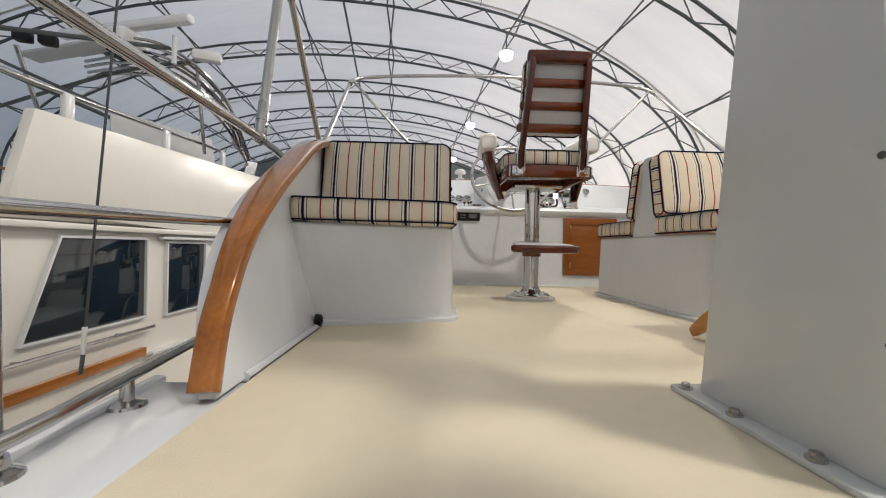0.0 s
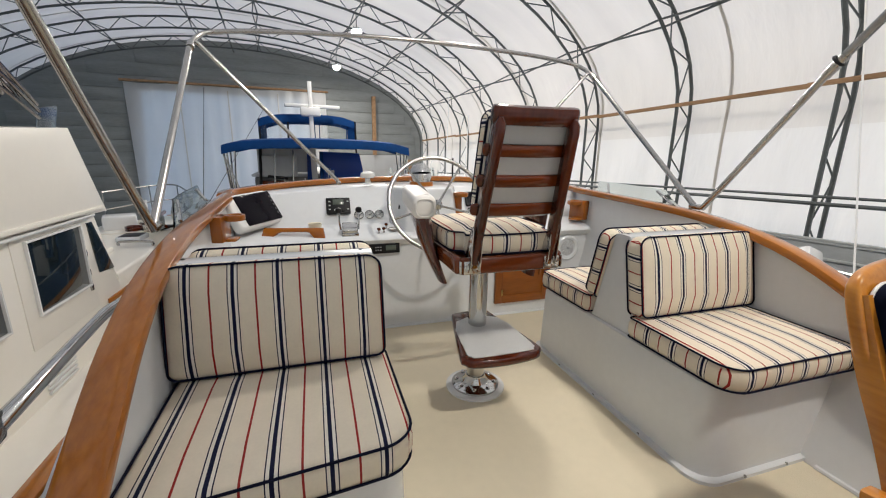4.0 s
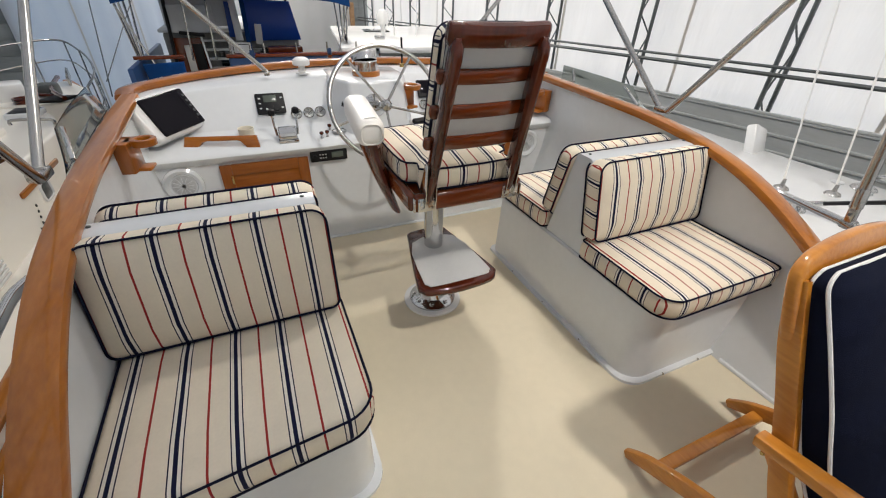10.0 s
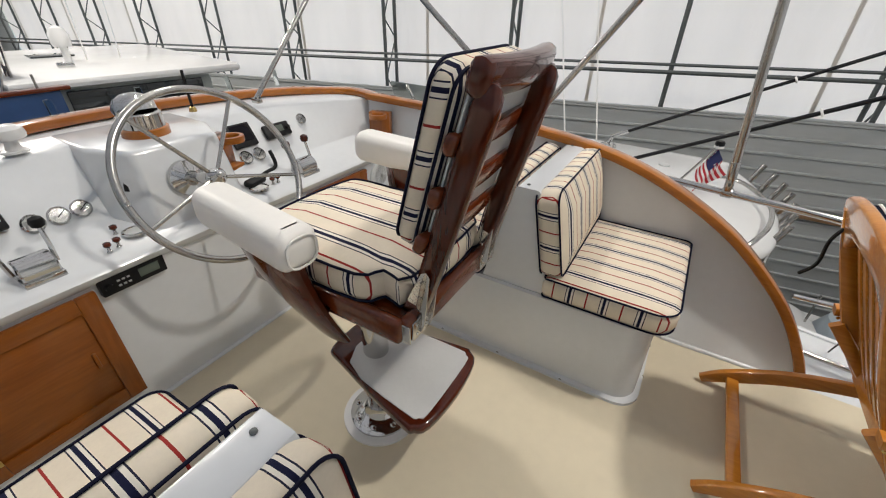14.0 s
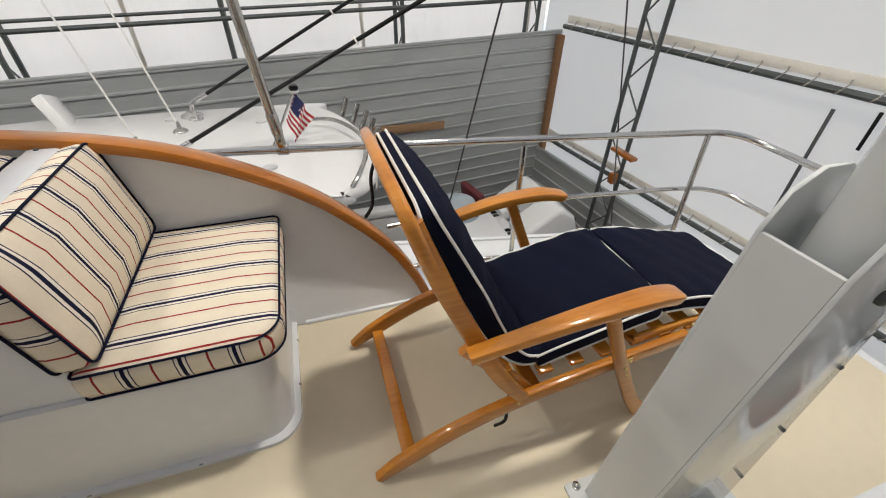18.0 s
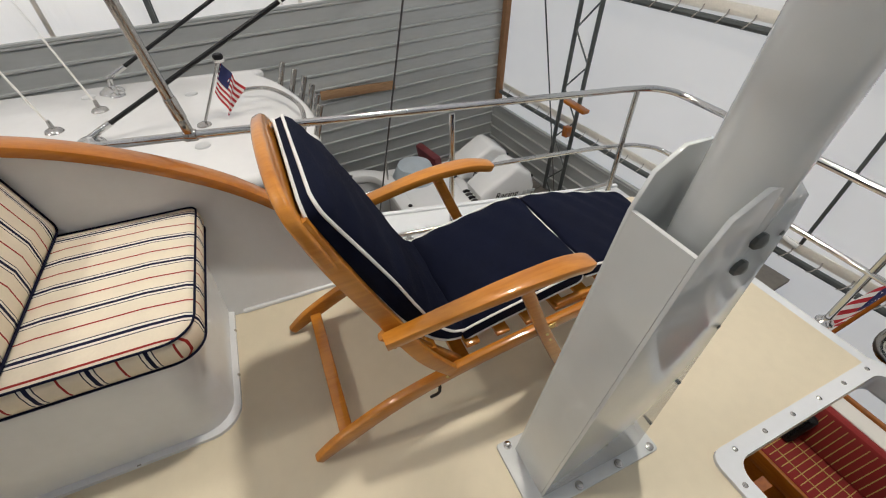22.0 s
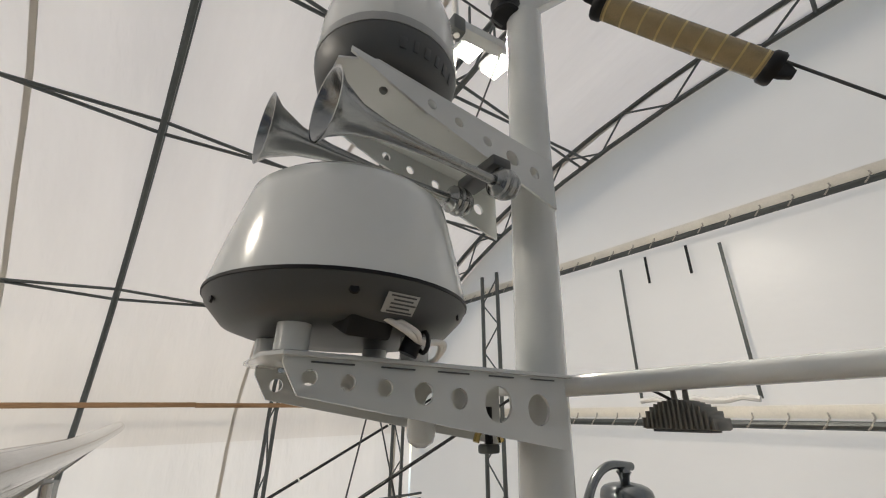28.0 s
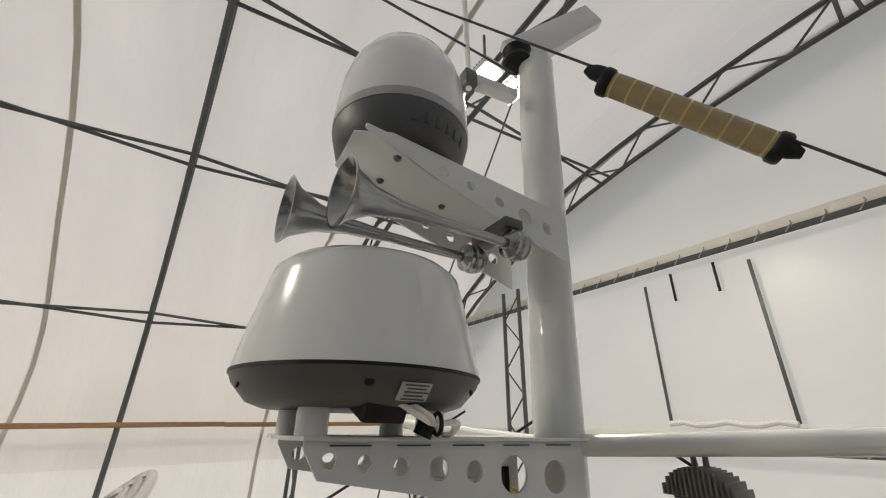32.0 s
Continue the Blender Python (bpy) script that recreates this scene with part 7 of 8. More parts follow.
for p, sgn in ((A0, -1), (A1, 1)):
    cp = part("cap", lathe([(0.0252, -0.012), (0.0285, -0.008), (0.0290, 0.006), (0.026, 0.011)], along(p, p + ax * sgn), 24), BLACK, am)
    m = along(p + ax * sgn * 0.008 + Vector((0, 0, 0.012)), p + ax * sgn + Vector((0, 0, 0.012)))
    part("lug", plate([(-0.02, 0), (0.02, 0), (0.018, 0.018), (0.008, 0.036), (-0.008, 0.036), (-0.018, 0.018)], 0.010, axes(m.translation - Vector((0, 0, 0)), m.to_3x3() @ Vector((0, 1, 0)), ax * sgn), 0.002), BLACK, cp)
part("stay", rod(A0 - ax * 1.1 + Vector((0, 0, 0.033)), A1 + ax * 3.0 + Vector((0, 0, 0.033)), 0.003, 6), WIRE, am)
# stays
for nm, a, b, r in (("backstay", (-0.95, 1.121, 0.08), (-0.95, 1.40, 2.95), 0.0035), ("stay", (1.68, 0.645, 2.30), (2.15, 1.05, -0.6), 0.004), ("stay", (1.68, 0.645, 2.30), (2.25, -0.6, -0.9), 0.004),
                    ("stay", (0.57, 0.72, 3.55), (0.62, 6.0, 3.9), 0.005), ("stay", (1.68, 0.645, 2.32), (0.57, 0.7, 3.5), 0.004)):
    solo(nm, rod(a, b, r, 6), WIRE, "thin steel wire stay of the mast", "stay", "wire stays", at=a)
tb = thing("turnbuckle", (-0.95, 1.11, 0.0), "small turnbuckle at the foot of the wire stay", "turnbuckle")
part("body", rod((-0.95, 1.117, 0.02), (-0.95, 1.121, 0.09), 0.006, 8), VINYL, tb)
part("clevis", rod((-0.95, 1.11, -0.03), (-0.95, 1.117, 0.02), 0.005, 8), GALV, tb)

# ---- neighbouring boat to port: cream trawler ----
CLEAR_GREY = clear("hazy grey acrylic", (0.6, 0.64, 0.65), 0.1)
pt = thing("cream_trawler", (-3.6, 5.0, FLOOR), "cream trawler yacht moored alongside to port", "motor yacht")
PX = -3.0
def side_plate(name, pts, x, th, m, par, lab=""):
    """An upright fore-and-aft panel of (y, z) corners."""
    return part(name, plate(pts, th, axes((x - th, 0, 0), (0, 1, 0), (0, 0, 1)), 0.004), m, par, lab)


side_plate("house_side", [(-6, -1.6), (8.0, -1.6), (7.3, 0.42), (-6, 0.5)], PX, 0.06, CREAM, pt)
part("house_front", extrude_x([(8.0, -1.6), (7.3, 0.45), (7.24, 0.45), (7.94, -1.6)], -6.2, PX - 0.06), CREAM, pt)
part("boat_deck", span(-6.4, -3.0, -6, 6.7, 0.46, 0.52, 0.02), CREAM, pt)
bulw = [(2.86, 0.52), (7.52, 0.36), (6.95, 1.43), (3.06, 1.26)]
side_plate("bulwark", bulw, -2.92, 0.08, CREAM, pt, "tall cream flybridge bulwark")
part("bulwark_front", extrude_x([(7.52, 0.36), (6.95, 1.43), (6.87, 1.43), (7.44, 0.36)], -6.4, -3.0), CREAM, pt)
side_plate("aft_bulwark", [(-6, 0.56), (2.84, 0.56), (3.0, 0.95), (-6, 0.98)], -3.1, 0.06, CREAM, pt)
part("brow", plate([(-2.9, -6), (-2.9, 7.4), (-3.6, 7.4), (-3.6, -6)], 0.05, pose(0, 0, 0.40, 0, 0, 0), 0.01), CREAM, pt)
part("awning_channel", span(-2.98, -2.92, 4.5, 7.2, 0.34, 0.37, 0.006), OFFWHITE, pt)
for y0, y1, z0, z1, slant in ((3.03, 4.31, -0.46, 0.34, 0.30), (4.64, 5.40, -0.50, 0.31, 0.0), (5.87, 6.90, -0.51, 0.27, 0.0), (0.9, 2.5, -0.42, 0.32, 0.0), (-2.0, 0.5, -0.42, 0.32, 0.0)):
    w = part("window", plate([(y0, z0), (y1, z0), (y1, z1), (y0 + slant, z1)], 0.02, axes((PX - 0.005, 0, 0), (0, 1, 0), (0, 0, 1)), 0.003), GLASSDARK, pt, "dark reflecting cabin window")
    o = [(y0, z0), (y1, z0), (y1, z1), (y0 + slant, z1)]
    part("frame", sweep(bmesh.new(), [(PX + 0.018, y, z) for y, z in o], rect(0.05, 0.03, 0.006), True), OFFWHITE, w)
part("door", plate(rounded(1.38, 1.16, 0.03, cx=6.37, cy=-0.26), 0.02, axes((PX - 0.01, 0, 0), (0, 1, 0), (0, 0, 1)), 0.004), CREAM, pt)
part("handrail", rod((PX + 0.07, 0.5, -0.57), (PX + 0.07, 4.38, -0.57), 0.017, 8), STEEL, pt)
for y in (0.7, 2.0, 3.0, 3.95):
    part("rail_foot", rod((PX, y, -0.57), (PX + 0.07, y, -0.57), 0.012, 8), STEEL, pt)
part("teak_strip", span(PX - 0.01, PX + 0.05, -1.0, 4.31, -0.86, -0.77, 0.01), TEAK, pt)
part("step_ledge", box(0.12, 0.60, 0.035, pose(PX + 0.05, 4.62, -0.86, 0, -14, 0), 0.01), OFFWHITE, pt)
part("side_deck", plate([(PX - 0.1, -6), (-2.18, -6), (-2.16, 6.6), (-2.26, 8.0), (-2.55, 10.2), (-3.2, 12.0), (-3.9, 13.2), (-4.9, 11.6), (-3.1, 9.0)], 0.10, pose(0, 0, -1.52)), CREAM, pt)
SHEER = cat([(-2.17, -6, -1.12), (-2.13, 4, -1.12), (-2.16, 6.4, -1.11), (-2.26, 8.0, -1.04), (-2.55, 10.2, -0.90), (-3.2, 12.0, -0.72), (-3.9, 13.4, -0.6)], 6)
bm = bmesh.new()
r = [[bm.verts.new((p.x + d, p.y, z)) for d, z in ((0.0, p.z - 0.2), (0.0, p.z), (-0.08, p.z), (-0.10, -1.46))] for p in SHEER]
for a, b in zip(r, r[1:]):
    for j in range(3):
        bm.faces.new((a[j], a[j + 1], b[j + 1], b[j]))
part("bulwark_low", bm, CREAM, pt)
for nm, m_, lo, hi in (("hull", mat("black lower hull", (0.012, 0.012, 0.014), 0.25), (-0.10, -2.05), (0.0, -0.2)), ("boot_stripe", mat("dark red hull paint", (0.09, 0.012, 0.012), 0.4), (-0.4, FLOOR), (-0.10, -2.05))):
    bm = bmesh.new()
    r = [[bm.verts.new((p.x + d, p.y, p.z + z if d == 0.0 else z)) for d, z in (lo, hi)] for p in SHEER]
    for a, b in zip(r, r[1:]):
        bm.faces.new((a[0], a[1], b[1], b[0]))
    part(nm, bm, m_, pt)
part("cap", sweep(bmesh.new(), [p + Vector((-0.03, 0, 0.02)) for p in SHEER], rect(0.15, 0.045, 0.012), False, (0, 0, 1)), TEAK, pt)
part("rub_rail", sweep(bmesh.new(), [p + Vector((0.045, 0, -0.15)) for p in SHEER], rect(0.09, 0.07, 0.015), False, (0, 0, 1)), TEAK, pt)
part("trunk_cabin", plate([(p.x, p.y) for p in cat([(PX, 7.7, 0), (PX, 8.6, 0), (-3.06, 9.3, 0), (-3.45, 10.4, 0), (-4.3, 10.9, 0), (-5.2, 10.4, 0), (-5.9, 9.0, 0), (-6.0, 7.7, 0)], 4)], 0.88, pose(0, 0, -1.46), 0.05, seg=3), CREAM, pt)
part("trunk_strip", span(PX, PX + 0.035, 7.28, 8.6, -0.91, -0.84, 0.008), TEAK, pt)
pw = part("port_window", plate(rounded(0.27, 0.22, 0.05, cx=7.92, cy=-1.06), 0.02, axes((PX - 0.008, 0, 0), (0, 1, 0), (0, 0, 1)), 0.003), GLASSDARK, pt, "small square cabin port")
part("frame", sweep(bmesh.new(), [(PX + 0.014, y, z) for y, z in rounded(0.29, 0.24, 0.06, cx=7.92, cy=-1.06)], rect(0.03, 0.025, 0.006), True), OFFWHITE, pw)
for k in range(4):
    part("drain_hole", lathe([(0.022, 0), (0.02, 0.006)], pose(PX + 0.001, 7.50 - 0.02 * k, -1.10 - 0.075 * k, 0, 90, 0), 10), BLACK, pt)
part("scupper", plate([(0, 0), (0.16, 0.01), (0.02, 0.09)], 0.012, axes((PX - 0.005, 7.3, -1.43), (0, 1, 0), (0, 0, 1))), BLACK, pt)
part("hoop_rail", tube(cat([(-2.19, 5.75, -1.08), (-2.19, 5.80, -0.72), (-2.19, 5.98, -0.58), (-2.20, 6.5, -0.54), (-2.23, 7.3, -0.48), (-2.30, 8.4, -0.40), (-2.45, 9.4, -0.30)], 5), 0.017, 8), CHROME, pt)
for x, y, z in ((-2.20, 6.6, -0.54), (-2.29, 8.2, -0.42)):
    part("hoop_post", rod((x, y, -1.08), (x, y, z), 0.013, 8), CHROME, pt)
part("cleat", tube(cat([(-2.16, 6.02, -1.03), (-2.16, 6.08, -1.00), (-2.16, 6.30, -1.00), (-2.16, 6.36, -1.03)], 4), 0.016, 8), CHROME, pt)
for y in (6.13, 6.25):
    part("cleat_foot", rod((-2.16, y, -1.08), (-2.16, y, -1.0), 0.014, 8), CHROME, pt)
part("fore_trunk", span(-5.0, -3.6, 8.2, 9.2, -0.60, -0.48, 0.05), CREAM, pt)
part("hatch_bar", tube(cat([(-3.72, 9.66, -0.585), (-3.68, 9.66, -0.51), (-3.18, 9.56, -0.51), (-3.14, 9.56, -0.585)], 4), 0.024, 8), STEEL, pt)
br_ = cat([(-2.35, 9.0, 0.05), (-2.5, 10.2, 0.12), (-3.1, 12.0, 0.2), (-3.9, 13.4, 0.25), (-4.8, 12.0, 0.2)], 6)
part("bow_rail", tube(br_, 0.018, 8), STEEL, pt)
part("bow_rail", tube([p - Vector((0, 0, 0.4)) for p in br_], 0.013, 8), STEEL, pt)
for k in range(0, len(br_), 4):
    part("rail_post", rod(br_[k] - Vector((0, 0, 1.0)), br_[k], 0.014, 8), STEEL, pt)
part("pulpit_deck", plate([(-3.0, 11.0), (-3.25, 12.2), (-3.9, 13.3), (-4.8, 12.2), (-5.2, 10.9)], 0.9, pose(0, 0, -1.46), 0.03), CREAM, pt)
part("windlass", box(0.34, 0.30, 0.26, pose(-3.75, 11.7, -0.46), 0.06), GALV, pt)
part("anchor_shank", tube(cat([(-3.3, 10.9, -0.46), (-3.6, 11.4, -0.40), (-3.75, 12.4, -0.34)], 4), 0.04, 8), MAHOG, pt)
part("anchor_fluke", plate([(-0.35, 0), (0.0, 0.12), (0.35, 0), (0.0, -0.12)], 0.06, pose(-3.45, 11.0, -0.52, 12, 0, 35), 0.02), BLACK, pt)
part("anchor_fluke", plate([(-0.30, 0), (0.0, 0.10), (0.30, 0), (0.0, -0.10)], 0.06, pose(-3.75, 11.35, -0.50, -10, 0, -30), 0.02), MAHOG, pt)
for k in range(5):
    part("chain_link", tube([(-3.42 + 0.035 * math.cos(a) - 0.05 * k, 11.25 + 0.09 * k + 0.06 * math.sin(a), -0.54) for a in [2 * math.pi * q / 10 for q in range(10)]], 0.014, 6, True), GALV, pt)
part("bow_locker", box(0.62, 0.5, 0.32, pose(-4.35, 11.5, -0.42, 0, 0, 20), 0.05), OFFWHITE, pt)
part("roller_cheek", box(0.05, 0.6, 0.2, pose(-3.72, 12.9, -0.42, 10, 0, 12), 0.02), STEEL, pt)
part("coiled_line", tube([(-3.95 + 0.16 * math.cos(q * 0.7), 11.1 + 0.16 * math.sin(q * 0.7), -0.56 + 0.004 * q) for q in range(26)], 0.02, 6), MAHOG, pt)
part("samson_post", rod((-4.0, 12.0, -0.58), (-4.0, 12.0, 0.0), 0.05, 10), OFFWHITE, pt)
part("front_window", plate([(7.10, 0.26), (7.22, 0.26), (7.60, -0.47), (7.20, -0.43)], 0.02, axes((PX - 0.004, 0, 0), (0, 1, 0), (0, 0, 1)), 0.003), GLASSDARK, pt, "narrow sloping window")
for z in (-0.1, -0.35, -0.55):
    part("door_hinge", box(0.03, 0.05, 0.08, pose(PX + 0.02, 6.92, z), 0.006), STEEL, pt)
for k in range(4):
    part("vent_louvre", box(0.025, 0.55, 0.03, pose(PX + 0.012, 6.02, -1.20 - 0.055 * k, 0, 0, 0), 0.006), OFFWHITE, pt)
part("filler_cap", lathe([(0.07, 0), (0.065, 0.01), (0.02, 0.012)], pose(-2.7, 4.2, -1.42), 18), GALV, pt)
# gear on its flybridge
for y in (3.35, 4.55, 5.75):
    z = 1.26 + 0.044 * (y - 3.06)
    part("rail_bracket", box(0.05, 0.09, 0.30, pose(-2.95, y, z + 0.05), 0.012), OFFWHITE, pt)
part("fly_rail", tube(cat([(-3.0, -5, 1.42), (-2.97, 2.0, 1.45), (-2.96, 3.4, 1.47), (-2.96, 4.6, 1.53), (-2.96, 5.6, 1.575), (-2.96, 5.76, 1.55), (-2.96, 5.80, 1.42)], 5), 0.02, 10), STEEL, pt)
part("windscreen", plate([(4.1, 1.30), (6.05, 1.38), (5.9, 1.78), (4.1, 1.60)], 0.012, axes((-3.2, 0, 0), (0, 1, 0), (0, 0, 1))), GREYVINYL, pt, "weathered grey windscreen")
part("wing_deflector", plate([(6.5, 1.40), (6.85, 1.42), (6.98, 1.68), (6.6, 1.62)], 0.012, axes((-3.0, 0, 0), (0, 1, 0), (0, 0, 1))), CLEAR_GREY, pt)
part("arch_rail", tube([(-3.58, 3.0, 1.70), (-3.41, 6.26, 1.55)], 0.022, 8), GALV, pt)
part("arch_rail", tube([(-3.9, 3.2, 1.95), (-2.9, 4.5, 2.40)], 0.022, 8), GALV, pt)
part("arch_rail", tube([(-3.9, 3.0, 1.90), (-3.3, 5.9, 1.62)], 0.016, 8), GALV, pt)
part("arch_rail", tube(cat([(-4.9, 4.6, 1.7), (-3.47, 4.48, 2.1), (-2.75, 4.7, 2.36)], 5), 0.02, 8), GALV, pt)
for k in range(7):
    o = Vector((-0.028 * k + 0.02 * (k % 2), 0.055 * k, -0.040 * k))
    part("folded_bow", tube(cat([Vector(p) + o * w for p, w in (((-3.95, 4.62, 2.47), 1), ((-3.40, 4.44, 2.46), 1), ((-3.03, 4.46, 2.44), 1), ((-2.76, 4.62, 2.33), 1), ((-2.58, 4.84, 2.14), 1), ((-2.56, 5.2, 1.96), 0.9), ((-2.75, 6.1 - 0.25 * (k % 3), 1.62 + 0.08 * (k % 3)), 0.5))], 6), 0.017, 8), STEEL, pt)
part("open_radar", box(1.75, 0.11, 0.10, pose(-3.39, 4.51, 2.61, 0, 0, -15), 0.035), OFFWHITE, pt)
part("radar_gearbox", box(0.44, 0.34, 0.20, pose(-3.42, 4.51, 2.46, 0, 4, -15), 0.06, seg=3), OFFWHITE, pt)
part("radar_mount", box(0.46, 0.36, 0.05, pose(-3.36, 4.52, 2.325, 0, 6, -15), 0.015), BLACK, pt)
part("mount_plate", box(0.9, 0.22, 0.03, pose(-3.9, 4.4, 2.28, 0, -6, -10), 0.01), GREYVINYL, pt)
part("radar_post", rod((-2.83, 4.47, 2.22), (-2.83, 4.47, 2.52), 0.025, 8), OFFWHITE, pt)
part("light_box", box(0.30, 0.14, 0.12, pose(-2.62, 4.72, 2.42, 0, 0, 20), 0.04), OFFWHITE, pt)
for k in range(2):
    part("deck_light", box(0.13, 0.10, 0.10, pose(-3.80 + 0.17 * k, 3.86 + 0.06 * k, 2.16, 0, 0, 15), 0.02), BLACK, pt)
part("arch_pole", tube([(-2.72, 4.7, 2.3), (-2.95, 5.3, 1.45)], 0.02, 8), STEEL, pt)
part("arch_pole", tube([(-3.9, 3.9, 2.1), (-4.0, 4.4, 1.2)], 0.02, 8), STEEL, pt)

dh = part("deck_hatch", box(0.42, 0.46, 0.09, pose(-3.68, 10.2, -0.535), 0.015), GEL, pt, "white deck hatch with a smoked pane")
part("pane", box(0.34, 0.38, 0.014, pose(-3.68, 10.2, -0.486), 0.004), BLACK, dh)
# ---- boat ahead: blue hull and canvas ----
bb = thing("blue_canvas_boat", (0.0, 10.5, FLOOR), "blue trawler with blue canvas bimini and enclosure", "motor boat")
part("hull", span(-2.1, 2.3, 8.9, 16, FLOOR, -0.9, 0.2), BLUEHULL, bb)
part("stern_bulwark", span(-0.35, 1.9, 8.75, 8.83, -0.95, 0.42, 0.02), BLUEHULL, bb)
part("gate_sill", span(-1.15, -0.35, 8.75, 8.83, -0.95, 0.05, 0.02), GREYVINYL, bb)
part("side_bulwark", span(-1.75, -1.67, 8.83, 12, -0.95, 0.30, 0.02), BLUEHULL, bb)
part("cap", span(-0.38, 2.0, 8.70, 8.86, 0.42, 0.47, 0.015), MAHOGX, bb)
part("rail_board", span(-1.62, -0.95, 8.80, 8.88, 0.42, 0.47, 0.01), MAHOGX, bb)
part("stern_box", plate([(-1.52, 0.36), (-0.98, 0.38), (-1.02, -0.4), (-1.45, -0.4)][::-1], 0.10, axes((0, 8.85, 0), (1, 0, 0), (0, 0, 1)), 0.02), BLUE, bb)
part("stern_panel", box(0.11, 0.02, 0.30, pose(-1.28, 8.73, 0.02), 0.006), OFFWHITE, bb)
# house grey is darkened to stand for the shade inside
part("house", span(-1.4, 0.95, 10.6, 14.5, -0.9, 0.62, 0.05), mat("shaded house grey", (0.20, 0.20, 0.19), 0.6, 0, 0.3, 3), bb)
hd = part("house_door", span(-1.30, -0.76, 10.50, 10.56, -0.85, 0.54, 0.01), MAHOGX, bb, "varnished cabin door standing open")
part("door_pane", span(-1.10, -0.98, 10.485, 10.50, -0.1, 0.42, 0.01), CREAM, hd)
# black strip stands in for the darkness of the open doorway
part("dark_doorway", span(-0.96, -0.80, 10.48, 10.50, -0.8, 0.44, 0.005), BLACK, hd)
part("house_window", span(-0.55, 0.5, 10.56, 10.6, -0.2, 0.35, 0.01), GLASSDARK, bb)
# floor toned down to grey for the shadow under the bimini
part("fly_floor", span(-1.45, 0.95, 10.52, 14, 0.62, 0.68, 0.02), GREYVINYL, bb)
part("fly_side", span(-1.3, -0.1, 10.5, 10.56, 0.72, 1.22, 0.01), GREYVINYL, bb)
bm = bmesh.new()
rows = []
for i in range(13):
    t = i / 12
    x = -1.75 + 3.5 * t
    z = 1.24 + 0.13 * (1 - (2 * t - 1) ** 2) ** 0.5
    rows.append([bm.verts.new((x, y, z - dz)) for y, dz in ((9.25, 0.13), (9.3, 0.0), (9.9, -0.04), (10.6, 0.0), (10.65, 0.12))])
for a, b in zip(rows, rows[1:]):
    for j in range(4):
        bm.faces.new((a[j], a[j + 1], b[j + 1], b[j]))
r = bmesh.ops.extrude_face_region(bm, geom=bm.faces[:])
bmesh.ops.translate(bm, verts=[v for v in r["geom"] if isinstance(v, bmesh.types.BMVert)], vec=(0, 0, 0.03))
part("bimini", bm, BLUE, bb, "royal blue bimini top", smooth=60)
for x in (-1.72, 1.72):
    for dy in (9.3, 9.6, 10.0, 10.55):
        part("bimini_leg", tube([(x, dy, 1.2), (x * 0.98, 9.7 + (dy - 9.7) * 0.2, 0.2), (x * 0.97, 9.7, -0.15)], 0.016, 8), STEEL, bb)
    part("bimini_brace", rod((x, 9.3, 1.1), (x * 0.75, 9.0, 0.0), 0.014, 8), STEEL, bb)
bm = bmesh.new()
rows = []
for i in range(9):
    t = i / 8
    x = -1.25 + 2.05 * t
    z = 1.82 + 0.12 * (1 - (2 * t - 1) ** 4)
    rows.append([bm.verts.new((x, y, z - dz)) for y, dz in ((10.75, 0.14), (10.8, 0), (12.4, 0.0), (12.5, 0.1))])
for a, b in zip(rows, rows[1:]):
    for j in range(3):
        bm.faces.new((a[j], a[j + 1], b[j + 1], b[j]))
r = bmesh.ops.extrude_face_region(bm, geom=bm.faces[:])
bmesh.ops.translate(bm, verts=[v for v in r["geom"] if isinstance(v, bmesh.types.BMVert)], vec=(0, 0, 0.03))
part("hood", bm, BLUE, bb, "royal blue canvas hood", smooth=60)
# enclosure under the hood: blue borders round clear windows
CLEARSH = clear("hazy clear vinyl", (0.86, 0.90, 0.93), 0.12)
for x0, x1 in ((-1.22, -0.66), (-0.64, -0.08), (0.02, 0.62)):
    w_ = part("clear_window", plate(rounded(x1 - x0, 0.42, 0.04, cx=(x0 + x1) / 2, cy=1.56), 0.006, axes((0, 10.82, 0), (1, 0, 0), (0, 0, 1))), CLEARSH, bb)
    w_.visible_shadow = False
    part("canvas_border", sweep(bmesh.new(), [(x, 10.81, z) for x, z in rounded(x1 - x0, 0.44, 0.05, cx=(x0 + x1) / 2, cy=1.56)], rect(0.02, 0.05), True, (0, 1, 0)), BLUE, w_)
part("canvas_skirt", span(-1.26, 0.84, 10.80, 10.83, 1.22, 1.34, 0.006), BLUE, bb)
part("corner_canvas", span(0.64, 0.84, 10.79, 10.83, 1.30, 1.84, 0.006), BLUE, bb)
for x in (-1.25, 0.83):
    part("side_canvas", span(x - 0.01, x + 0.01, 10.8, 12.4, 1.25, 1.84, 0.004), BLUE, bb)
    part("hood_post", rod((x, 10.78, 0.7), (x * 0.98, 10.80, 1.85), 0.022, 8), BLACK, bb)
part("hood_post", rod((-0.66, 10.78, 1.25), (-0.64, 10.80, 1.85), 0.02, 8), BLACK, bb)
part("lower_window", plate([(0.0, 1.20), (0.70, 1.20), (0.66, 1.44), (0.0, 1.46)], 0.006, axes((0, 10.46, 0), (1, 0, 0), (0, 0, 1))), CLEARSH, bb)
part("blue_curtain", plate([(0.04, 0.48), (0.98, 0.49), (0.85, 1.14), (0.03, 1.17)], 0.012, axes((0, 10.45, 0), (1, 0, 0), (0, 0, 1)), 0.003), BLUECLOTH, bb)
